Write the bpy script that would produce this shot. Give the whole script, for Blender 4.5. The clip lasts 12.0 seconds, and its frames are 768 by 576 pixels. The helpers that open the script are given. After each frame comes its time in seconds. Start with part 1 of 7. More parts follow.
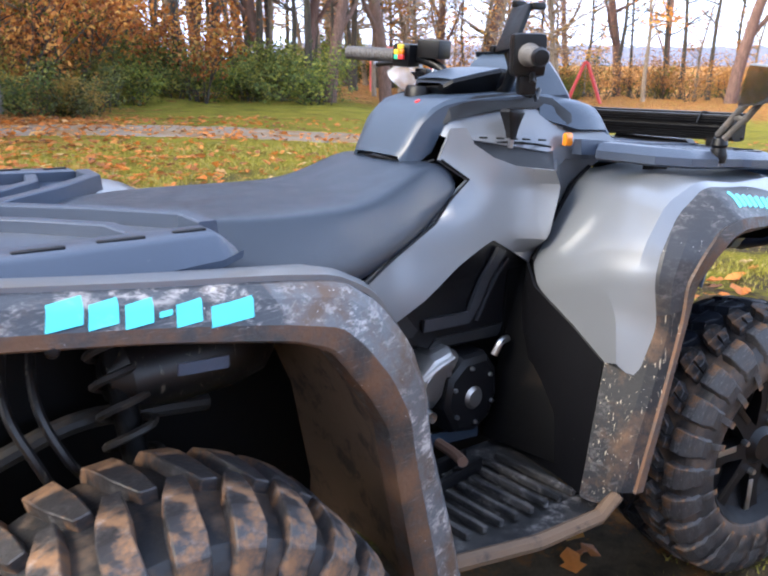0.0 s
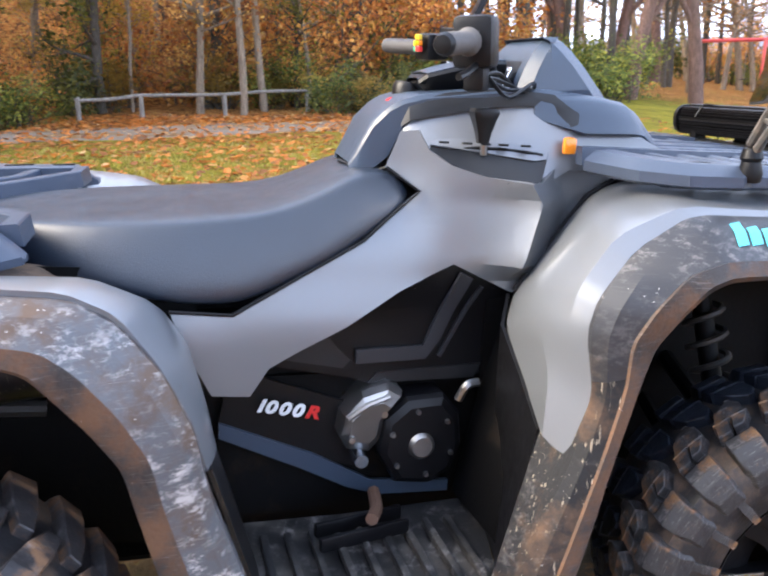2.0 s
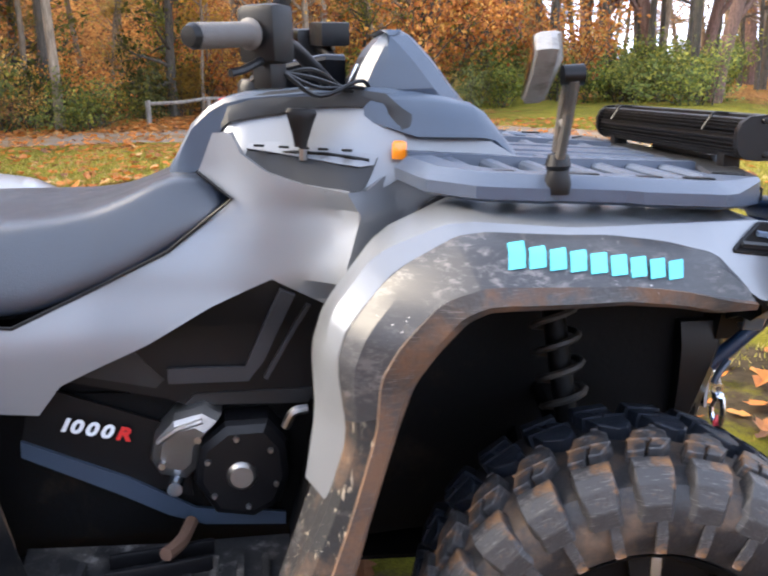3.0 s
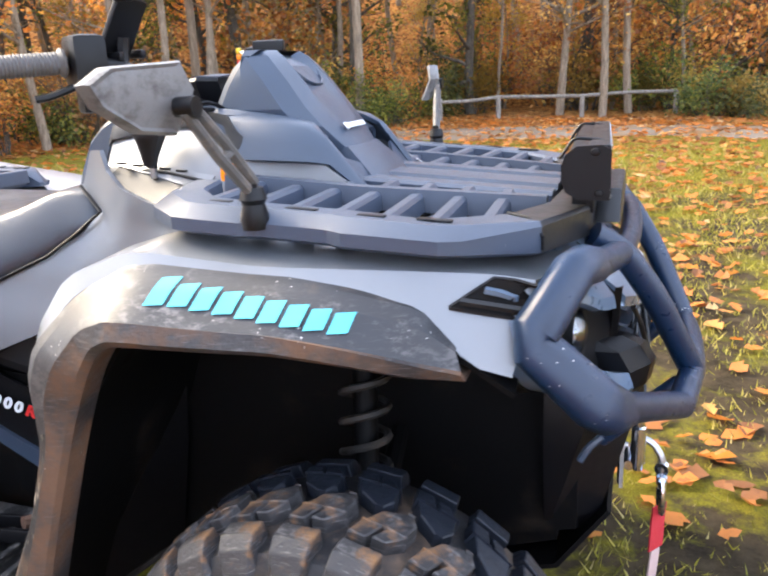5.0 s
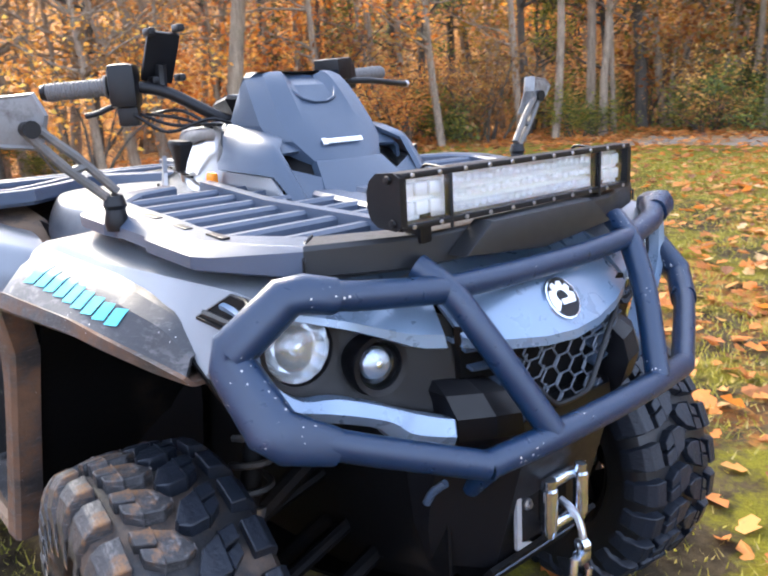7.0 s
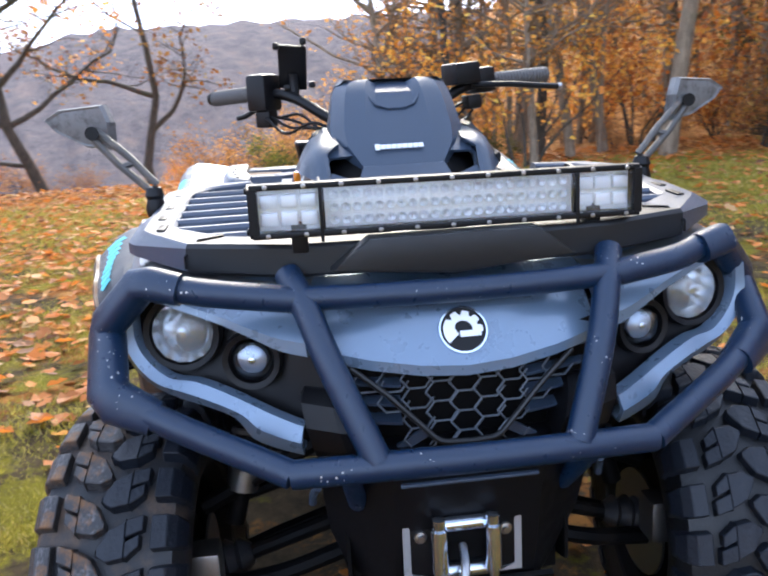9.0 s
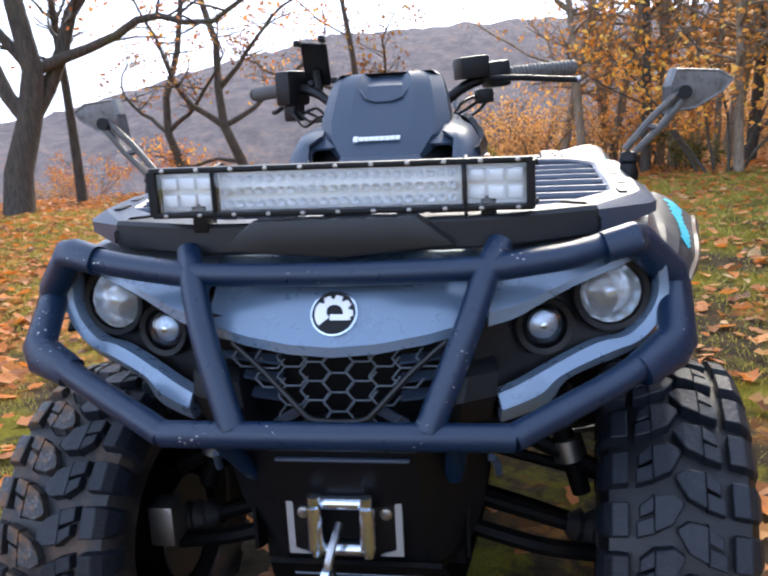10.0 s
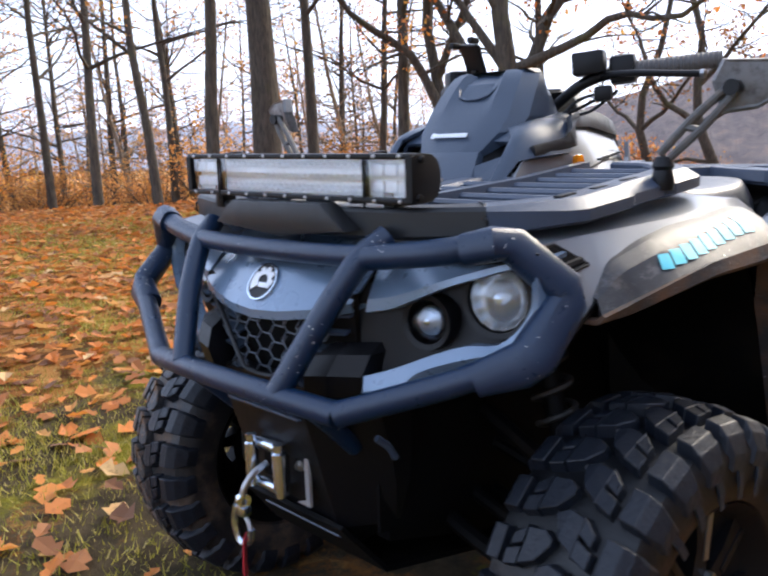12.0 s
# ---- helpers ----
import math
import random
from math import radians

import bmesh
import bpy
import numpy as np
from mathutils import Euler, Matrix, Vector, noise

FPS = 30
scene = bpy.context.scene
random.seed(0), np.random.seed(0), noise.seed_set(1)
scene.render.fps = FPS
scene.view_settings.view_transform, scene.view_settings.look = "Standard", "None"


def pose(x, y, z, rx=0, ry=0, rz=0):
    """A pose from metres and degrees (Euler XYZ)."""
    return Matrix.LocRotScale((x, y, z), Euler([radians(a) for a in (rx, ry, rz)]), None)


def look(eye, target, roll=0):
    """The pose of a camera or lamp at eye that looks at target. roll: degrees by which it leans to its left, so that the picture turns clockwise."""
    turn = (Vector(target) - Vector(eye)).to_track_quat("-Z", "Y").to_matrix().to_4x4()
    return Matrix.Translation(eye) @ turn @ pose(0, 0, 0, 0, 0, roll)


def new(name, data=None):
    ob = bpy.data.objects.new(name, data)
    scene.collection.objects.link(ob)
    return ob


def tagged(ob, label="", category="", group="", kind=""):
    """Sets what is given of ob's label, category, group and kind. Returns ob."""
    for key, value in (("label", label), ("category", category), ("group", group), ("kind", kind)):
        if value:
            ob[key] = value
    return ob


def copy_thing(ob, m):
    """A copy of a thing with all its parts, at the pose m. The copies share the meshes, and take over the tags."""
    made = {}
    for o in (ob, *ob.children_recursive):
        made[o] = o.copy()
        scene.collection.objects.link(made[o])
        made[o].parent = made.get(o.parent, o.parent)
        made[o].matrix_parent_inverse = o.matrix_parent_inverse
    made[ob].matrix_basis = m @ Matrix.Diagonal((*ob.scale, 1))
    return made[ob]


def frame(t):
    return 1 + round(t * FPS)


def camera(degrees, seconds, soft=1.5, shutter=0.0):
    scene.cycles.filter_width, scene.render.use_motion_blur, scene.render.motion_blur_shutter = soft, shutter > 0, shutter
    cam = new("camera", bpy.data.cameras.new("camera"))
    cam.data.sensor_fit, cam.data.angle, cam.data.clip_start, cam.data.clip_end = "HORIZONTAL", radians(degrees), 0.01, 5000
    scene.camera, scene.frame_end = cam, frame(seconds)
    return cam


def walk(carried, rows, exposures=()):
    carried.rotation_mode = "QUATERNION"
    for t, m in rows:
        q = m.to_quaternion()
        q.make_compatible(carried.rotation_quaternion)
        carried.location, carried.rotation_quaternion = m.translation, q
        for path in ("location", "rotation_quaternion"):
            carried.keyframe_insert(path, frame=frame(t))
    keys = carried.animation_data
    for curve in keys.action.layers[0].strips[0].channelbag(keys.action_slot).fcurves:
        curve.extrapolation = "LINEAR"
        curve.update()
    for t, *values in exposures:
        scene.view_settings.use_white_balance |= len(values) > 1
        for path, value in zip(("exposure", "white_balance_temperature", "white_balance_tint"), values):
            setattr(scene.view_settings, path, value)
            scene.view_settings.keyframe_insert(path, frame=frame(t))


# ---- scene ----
cam = camera(53.0, 12.0, 2.2, 0.3)
PATH = [
    (0, (-0.916, -1.354, 1.175), (0.191, 0.213, 0.611), 0.2),
    (0.5, (-0.753, -1.355, 1.177), (0.256, 0.277, 0.61), 0.1),
    (1, (-0.578, -1.393, 1.164), (0.319, 0.302, 0.598), -0.2),
    (1.5, (-0.389, -1.46, 1.174), (0.255, 0.347, 0.61), -0.8),
    (2, (-0.212, -1.456, 1.161), (0.185, 0.421, 0.598), -1.2),
    (2.5, (0.055, -1.414, 1.152), (0.299, 0.49, 0.591), -1.5),
    (3, (0.246, -1.404, 1.139), (0.428, 0.51, 0.589), -1.5),
    (3.2, (0.339, -1.408, 1.133), (0.457, 0.512, 0.587), -1.5),
    (4.8, (0.929, -1.294, 1.151), (0.36, 0.548, 0.62), -2.5),
    (5, (0.999, -1.268, 1.149), (0.384, 0.559, 0.618), -2.6),
    (5.5, (1.194, -1.225, 1.163), (0.305, 0.491, 0.647), -2.9),
    (6, (1.349, -1.169, 1.159), (0.226, 0.407, 0.654), -3.1),
    (6.5, (1.506, -1.027, 1.134), (0.192, 0.398, 0.64), -3.3),
    (6.7, (1.562, -0.965, 1.146), (0.187, 0.402, 0.655), -3.3),
    (8.3, (1.884, -0.463, 1.133), (0.039, 0.15, 0.666), -3.1),
    (8.5, (1.898, -0.39, 1.148), (0.024, 0.127, 0.679), -3.4),
    (9, (1.957, -0.206, 1.139), (0.02, 0.008, 0.688), -3.2),
    (9.5, (2.013, -0.002, 1.135), (0.065, -0.13, 0.703), -3.0),
    (10, (1.99, 0.23, 1.102), (0.06, -0.084, 0.681), -3.0),
    (10.5, (1.949, 0.406, 1.098), (0.068, -0.136, 0.688), -2.7),
    (11, (1.942, 0.599, 1.096), (0.219, -0.336, 0.699), -2.5),
    (11.5, (1.883, 0.791, 1.074), (0.362, -0.451, 0.693), -2.0),
    (12, (1.72, 0.99, 1.065), (0.334, -0.403, 0.692), -1.9),
]
walk(cam, [(t, look(eye, target, roll)) for t, eye, target, roll in PATH], [(0.0, 1.74, 6150, 8), (1.5, 2.02, 6400, 9), (3.0, 2.2, 6850, 9), (5.0, 2.33, 7050, 9), (6.5, 2.42, 6550, 9), (8.5, 1.85, 6200, 8), (10.0, 1.47, 6200, 8), (12.0, 1.24, 6450, 9)])

# ---- light ----
world = bpy.data.worlds.new("sky")
scene.world = world
world.use_nodes = True
sky_nodes = world.node_tree
sky = sky_nodes.nodes.new("ShaderNodeTexSky")
sky.sky_type, sky.sun_disc = "NISHITA", False
sky.sun_elevation, sky.sun_rotation = radians(38), radians(-82)
sky.dust_density, sky.air_density, sky.ozone_density = 4.0, 1.0, 1.6
# thin bright cloud over the blue sky
cloud = sky_nodes.nodes.new("ShaderNodeTexNoise")
cloud.inputs["Scale"].default_value, cloud.inputs["Detail"].default_value = 2.5, 6
cloud_map = sky_nodes.nodes.new("ShaderNodeMapRange")
cloud_map.inputs[1].default_value, cloud_map.inputs[2].default_value = 0.3, 0.7
cloud_map.inputs[3].default_value, cloud_map.inputs[4].default_value = 0.55, 0.95
cloud_mix = sky_nodes.nodes.new("ShaderNodeMixRGB")
cloud_mix.inputs[2].default_value = (7.6, 8.9, 12.2, 1)
geo_in = sky_nodes.nodes.new("ShaderNodeTexCoord")
sky_nodes.links.new(geo_in.outputs["Generated"], cloud.inputs["Vector"])
sky_nodes.links.new(cloud.outputs[0], cloud_map.inputs[0])
# haze: cloud is thickest towards the horizon
split = sky_nodes.nodes.new("ShaderNodeSeparateXYZ")
sky_nodes.links.new(geo_in.outputs["Generated"], split.inputs[0])
thin = sky_nodes.nodes.new("ShaderNodeMapRange")
thin.inputs[1].default_value, thin.inputs[2].default_value = 0.1, 0.9
thin.inputs[3].default_value, thin.inputs[4].default_value = 1.0, 0.45
sky_nodes.links.new(split.outputs["Z"], thin.inputs[0])
veil = sky_nodes.nodes.new("ShaderNodeMath")
veil.operation = "MULTIPLY"
sky_nodes.links.new(cloud_map.outputs[0], veil.inputs[0])
sky_nodes.links.new(thin.outputs[0], veil.inputs[1])
sky_nodes.links.new(veil.outputs[0], cloud_mix.inputs[0])
sky_nodes.links.new(sky.outputs[0], cloud_mix.inputs[1])
sky_nodes.links.new(cloud_mix.outputs[0], sky_nodes.nodes["Background"].inputs[0])
sky_nodes.nodes["Background"].inputs[1].default_value = 0.12

sun_data = bpy.data.lights.new("sun", "SUN")
sun_data.energy, sun_data.angle, sun_data.color = 2.3, radians(28), (1.0, 0.88, 0.71)
sun = new("sun", sun_data)
sun.matrix_world = look((-7.0, 1.0, 5.5), (0, 0, 0))


from mathutils.bvhtree import BVHTree

# ---- materials ----
def node(nt, kind, **values):
    n = nt.nodes.new(kind)
    for key, value in values.items():
        n.inputs[key].default_value = value
    return n


def ramp(nt, source, stops):
    r = nt.nodes.new("ShaderNodeValToRGB")
    while len(r.color_ramp.elements) < len(stops):
        r.color_ramp.elements.new(0.5)
    for e, (place, col) in zip(r.color_ramp.elements, stops):
        e.position, e.color = place, (*col, 1)
    nt.links.new(source, r.inputs[0])
    return r.outputs[0]


def coords(nt, kind="Object"):
    return nt.nodes.new("ShaderNodeTexCoord").outputs[kind]


def noise_tex(nt, vec, scale, detail=5, rough=0.6):
    n = node(nt, "ShaderNodeTexNoise", Scale=scale, Detail=detail, Roughness=rough)
    nt.links.new(vec, n.inputs["Vector"])
    return n.outputs[0]


def mixed(nt, fac, a, b):
    m = nt.nodes.new("ShaderNodeMixRGB")
    for value, slot in ((fac, 0), (a, 1), (b, 2)):
        if isinstance(value, tuple):
            m.inputs[slot].default_value = (*value, 1)
        elif isinstance(value, float):
            m.inputs[slot].default_value = value
        else:
            nt.links.new(value, m.inputs[slot])
    return m.outputs[0]


def ranged(nt, value, lo, hi, a=0.0, b=1.0):
    m = nt.nodes.new("ShaderNodeMapRange")
    for k, v in enumerate((lo, hi, a, b)):
        m.inputs[k + 1].default_value = v
    nt.links.new(value, m.inputs[0])
    return m.outputs[0]


def bumped(nt, bsdf, height, strength, distance=0.002):
    b = node(nt, "ShaderNodeBump", Strength=strength, Distance=distance)
    nt.links.new(height, b.inputs["Height"])
    nt.links.new(b.outputs[0], bsdf.inputs["Normal"])


def surface(name, colour, rough=0.5, metal=0.0, vary=0.12, grain=60.0, bump=0.0, bump_scale=300.0, coat=0.0, dirt=None, dirt_scale=9.0, dirt_at=(0.52, 0.62), specks=0.0, scratch=0.0, spec=0.5, streak=0.0, dirt_rough=0.9, coat_rough=0.15, scuff=0.0):
    """A paint, plastic or rubber with grain, wear and, where given, dried mud on it."""
    m = bpy.data.materials.new(name)
    m.use_nodes = True
    nt = m.node_tree
    p = nt.nodes["Principled BSDF"]
    vec = coords(nt)
    big, fine = noise_tex(nt, vec, grain * 0.12), noise_tex(nt, vec, grain)
    lo, hi = tuple(c * (1 - vary) for c in colour), tuple(min(1, c * (1 + vary)) for c in colour)
    col = mixed(nt, big, lo, hi)
    rgh = ranged(nt, fine, 0.3, 0.7, rough - 0.06, rough + 0.06)
    if scratch:
        s = nt.nodes.new("ShaderNodeMapping")
        s.inputs["Scale"].default_value = (6, 6, 90)
        s.inputs["Rotation"].default_value = (0.3, 0.6, 0.2)
        nt.links.new(vec, s.inputs[0])
        scr = ranged(nt, noise_tex(nt, s.outputs[0], 5.0, 6, 0.75), 0.56, 0.66, 0.0, scratch)
        col = mixed(nt, scr, col, (0.36, 0.34, 0.33))
    if streak:
        s = nt.nodes.new("ShaderNodeMapping")
        s.inputs["Scale"].default_value = (170, 170, 7.0)
        nt.links.new(vec, s.inputs[0])
        runs = ranged(nt, noise_tex(nt, s.outputs[0], 1.0, 5, 0.6), 0.62, 0.67, 0.0, streak)
        col = mixed(nt, runs, col, (0.36, 0.31, 0.24))
    if dirt:
        patch = ranged(nt, noise_tex(nt, vec, dirt_scale, 8, 0.7), *dirt_at)
        dcol = mixed(nt, noise_tex(nt, vec, 40.0), tuple(c * 0.55 for c in dirt), dirt)
        col = mixed(nt, patch, col, dcol)
        rgh = ranged(nt, patch, 0, 1, rough, dirt_rough)
    if scuff:
        s = nt.nodes.new("ShaderNodeMapping")
        s.inputs["Scale"].default_value = (1, 1, 1.8)
        s.inputs["Rotation"].default_value = (0, 0.7, 0)
        nt.links.new(vec, s.inputs[0])
        where = ranged(nt, noise_tex(nt, vec, 5.0, 4, 0.6), 0.36, 0.58, 0.0, 1.0)
        marks = ranged(nt, noise_tex(nt, s.outputs[0], 26.0, 12, 0.82), 0.52, 0.60, 0.0, scuff)
        both = nt.nodes.new("ShaderNodeMath")
        both.operation = "MULTIPLY"
        nt.links.new(where, both.inputs[0])
        nt.links.new(marks, both.inputs[1])
        col = mixed(nt, both.outputs[0], col, (0.50, 0.46, 0.44))
    if specks:
        v = node(nt, "ShaderNodeTexVoronoi", Scale=120.0)
        nt.links.new(vec, v.inputs["Vector"])
        few = ranged(nt, noise_tex(nt, vec, 14.0), 0.5, 0.7, 0.0, 0.16 * specks)
        less = nt.nodes.new("ShaderNodeMath")
        less.operation = "LESS_THAN"
        nt.links.new(v.outputs["Distance"], less.inputs[0])
        nt.links.new(few, less.inputs[1])
        col = mixed(nt, less.outputs[0], col, (0.5, 0.48, 0.45))
    nt.links.new(col, p.inputs["Base Color"])
    nt.links.new(rgh, p.inputs["Roughness"])
    p.inputs["Metallic"].default_value = metal
    p.inputs["Specular IOR Level"].default_value = spec
    p.inputs["Coat Weight"].default_value = coat
    p.inputs["Coat Roughness"].default_value = coat_rough
    if bump:
        bumped(nt, p, noise_tex(nt, vec, bump_scale, 4), bump)
    return m


MUD = (0.12, 0.075, 0.045)
paint = surface("silver_paint", (0.168, 0.178, 0.194), 0.40, 0.35, 0.06, 30, 0.05, 900, coat=0.7, coat_rough=0.16, dirt_rough=0.6, dirt=(0.24, 0.2, 0.17), dirt_scale=7, dirt_at=(0.66, 0.85))
# grey trim and rack plastics: the blue in both colours stands for sky sheen
trim = surface("skylit_grey_plastic", (0.034, 0.050, 0.078), 0.34, 0, 0.12, 50, 0.15, 700, dirt=(0.2, 0.18, 0.16), dirt_scale=12, dirt_at=(0.68, 0.9))
rack_mat = surface("skylit_rack_plastic", (0.042, 0.056, 0.085), 0.36, 0, 0.1, 50, 0.2, 700, specks=0.5, dirt=(0.26, 0.24, 0.22), dirt_scale=16, dirt_at=(0.68, 0.85))
flare_mat = surface("dusty_plastic", (0.020, 0.021, 0.025), 0.5, 0, 0.2, 50, 0.25, 500, dirt=(0.13, 0.095, 0.07), dirt_scale=8, dirt_at=(0.56, 0.74), specks=1.3, scratch=0.06, dirt_rough=0.7, coat=0.1, coat_rough=0.22, scuff=0.22)
leg_mat = surface("splashed_flare", (0.013, 0.013, 0.015), 0.62, 0, 0.3, 50, 0.5, 160, dirt=(0.12, 0.074, 0.048), dirt_scale=8, dirt_at=(0.50, 0.66), specks=1.0, streak=1.0, spec=0.3, scuff=0.12)
rear_flare_mat = surface("muddy_plastic", (0.030, 0.032, 0.038), 0.36, 0, 0.2, 50, 0.35, 300, dirt=(0.13, 0.095, 0.075), dirt_scale=9, dirt_at=(0.54, 0.70), specks=0.8, scratch=0.3, dirt_rough=0.6, scuff=0.8)
scuffed_mat = surface("scuffed_grey_plastic", (0.085, 0.09, 0.10), 0.40, 0.1, 0.2, 40, 0.25, 300, coat=0.2, coat_rough=0.25, dirt=(0.12, 0.072, 0.045), dirt_scale=7, dirt_at=(0.46, 0.62), specks=1.0, scratch=0.35, dirt_rough=0.65, scuff=1.0)
foot_mat = surface("dusty_footboard", (0.012, 0.012, 0.013), 0.5, 0, 0.3, 50, 0.3, 300, specks=0.6, dirt=(0.10, 0.088, 0.076), dirt_scale=9, dirt_at=(0.50, 0.68), dirt_rough=0.8, scuff=0.3)
lip_mat = surface("muddy_lip", (0.028, 0.026, 0.027), 0.45, 0, 0.3, 50, 0.7, 140, dirt=(0.15, 0.078, 0.043), dirt_scale=11, dirt_at=(0.42, 0.60), specks=0.9, scratch=0.3)
rib_grey = surface("satin_rib_plastic", (0.024, 0.025, 0.029), 0.40, 0, 0.2, 50, 0.12, 500, spec=0.4)
panel_grey = surface("satin_panel_plastic", (0.011, 0.0115, 0.013), 0.42, 0, 0.2, 50, 0.12, 500, spec=0.4)
rib_light = surface("grille_rib_plastic", (0.07, 0.082, 0.10), 0.38, 0, 0.15, 50, 0.1, 500)
mudded = surface("mud_coat", MUD, 0.8, 0, 0.35, 40, 0.5, 120, dirt=(0.07, 0.05, 0.04), dirt_scale=14)
black = surface("black_plastic", (0.004, 0.004, 0.005), 0.40, 0, 0.2, 50, 0.12, 500, spec=0.25, specks=0.25)
splash_mat = surface("splashed_plastic", (0.006, 0.006, 0.007), 0.38, 0, 0.2, 50, 0.15, 500, specks=0.25, streak=0.3, dirt=(0.07, 0.055, 0.042), dirt_scale=5, dirt_at=(0.6, 0.75))
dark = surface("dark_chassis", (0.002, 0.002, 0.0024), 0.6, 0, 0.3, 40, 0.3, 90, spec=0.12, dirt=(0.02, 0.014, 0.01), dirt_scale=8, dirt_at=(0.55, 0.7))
# dark vinyl and black bar coat, both tinted blue for the skylight on them
vinyl = surface("skylit_seat_vinyl", (0.010, 0.016, 0.028), 0.36, 0, 0.1, 20, 0.3, 420, spec=0.8)
bar_mat = surface("skylit_bar_coat", (0.004, 0.017, 0.046), 0.32, 0, 0.12, 60, 0.25, 900, specks=1.5)
rubber = surface("tyre_rubber", (0.016, 0.016, 0.018), 0.45, 0, 0.25, 30, 0.5, 160, spec=0.4, dirt=(0.16, 0.105, 0.07), dirt_scale=9, dirt_at=(0.48, 0.66))
# darker rubber for the left front tyre and the inner lugs of the right
dark_rubber = surface("dark_tyre_rubber", (0.004, 0.0045, 0.006), 0.42, 0, 0.3, 30, 0.5, 160, spec=0.4)
dark_lug = surface("dark_lug_rubber", (0.009, 0.012, 0.019), 0.44, 0, 0.35, 40, 0.9, 110, spec=0.34, dirt=(0.04, 0.034, 0.03), dirt_scale=10, dirt_at=(0.60, 0.76), scuff=0.06)
lug_mat = surface("lug_rubber", (0.030, 0.029, 0.031), 0.5, 0, 0.3, 40, 0.9, 110, spec=0.4, dirt=(0.24, 0.12, 0.05), dirt_scale=11, dirt_at=(0.54, 0.64), scratch=0.3, scuff=0.35)
mud_tyre = surface("muddy_rubber", (0.030, 0.028, 0.030), 0.42, 0, 0.3, 40, 1.0, 60, dirt=(0.25, 0.135, 0.07), dirt_scale=16, dirt_at=(0.48, 0.60), scuff=0.4)
grip_mat = surface("grip_rubber", (0.085, 0.078, 0.075), 0.6, 0, 0.15, 80, 0.4, 500)
steel = surface("steel", (0.38, 0.38, 0.39), 0.34, 1.0, 0.15, 60, 0.1, 200, dirt=(0.1, 0.07, 0.05), dirt_at=(0.6, 0.75))
chrome = surface("chrome", (0.66, 0.73, 0.82), 0.2, 1.0, 0.05)
zinc = surface("zinc_plate", (0.42, 0.43, 0.45), 0.42, 0.6, 0.15, 60, 0.1, 200, dirt=(0.12, 0.09, 0.07), dirt_at=(0.62, 0.8))
cast = surface("cast_aluminium", (0.36, 0.35, 0.34), 0.42, 1.0, 0.2, 50, 0.3, 150)
cyan = surface("cyan_film", (0.08, 0.55, 0.66), 0.4, 0, 0.1, 60, dirt=(0.2, 0.2, 0.19), dirt_scale=25, dirt_at=(0.6, 0.75))
white_film = surface("white_film", (0.75, 0.76, 0.78), 0.4, 0, 0.06)
red_film = surface("red_film", (0.6, 0.03, 0.03), 0.4, 0, 0.1)
amber = surface("amber_lens", (0.85, 0.24, 0.01), 0.2, 0, 0.1, coat=0.6)
red_web = surface("red_webbing", (0.45, 0.02, 0.03), 0.7, 0, 0.25, 80, 0.4, 400)
yellow_btn = surface("yellow_button", (0.75, 0.5, 0.03), 0.4)
green_btn = surface("green_button", (0.05, 0.4, 0.22), 0.4)
# silver paint of the front face, with reflected sky blue put into its colour
skylit_silver = surface("skylit_silver_paint", (0.145, 0.205, 0.29), 0.30, 0.3, 0.06, 30, coat=0.7, coat_rough=0.12)


def clear_cover(name, milkiness=0.0):
    """Thin clear plastic: light goes straight through, and gloss grows towards the edges."""
    m = bpy.data.materials.new(name)
    m.use_nodes = True
    nt = m.node_tree
    nt.nodes.remove(nt.nodes["Principled BSDF"])
    clear = nt.nodes.new("ShaderNodeBsdfTransparent")
    clear.inputs[0].default_value = (0.96, 0.97, 0.98, 1)
    gloss = node(nt, "ShaderNodeBsdfGlossy", Roughness=0.04)
    facing_w = node(nt, "ShaderNodeLayerWeight", Blend=0.2)
    rim = nt.nodes.new("ShaderNodeMapRange")
    rim.inputs[3].default_value, rim.inputs[4].default_value = 0.05, 0.6
    nt.links.new(facing_w.outputs["Facing"], rim.inputs[0])
    both = nt.nodes.new("ShaderNodeMixShader")
    nt.links.new(rim.outputs[0], both.inputs[0])
    nt.links.new(clear.outputs[0], both.inputs[1])
    nt.links.new(gloss.outputs[0], both.inputs[2])
    # whitish diffuse film, mixed unevenly into the clear cover
    film = node(nt, "ShaderNodeBsdfDiffuse")
    film.inputs[0].default_value = (0.62, 0.61, 0.58, 1)
    spread = nt.nodes.new("ShaderNodeMixShader")
    if milkiness:
        nt.links.new(ranged(nt, noise_tex(nt, coords(nt), 60.0), 0.3, 0.7, milkiness * 0.6, milkiness * 1.4), spread.inputs[0])
    else:
        spread.inputs[0].default_value = 0.0
    nt.links.new(both.outputs[0], spread.inputs[1])
    nt.links.new(film.outputs[0], spread.inputs[2])
    nt.links.new(spread.outputs[0], nt.nodes["Material Output"].inputs[0])
    return m


lens_glass = clear_cover("lens_glass")
milky_lens = clear_cover("milky_lens", 0.12)
mirror_mat = surface("mirror_glass", (0.85, 0.86, 0.88), 0.06, 1.0, 0.03)
lamp_inner = surface("lamp_reflector", (0.86, 0.87, 0.88), 0.22, 0.12, 0.1)
bowl_mat = surface("lamp_bowl_metal", (0.88, 0.90, 0.93), 0.14, 0.9, 0.12, 20, 0.3, 60)
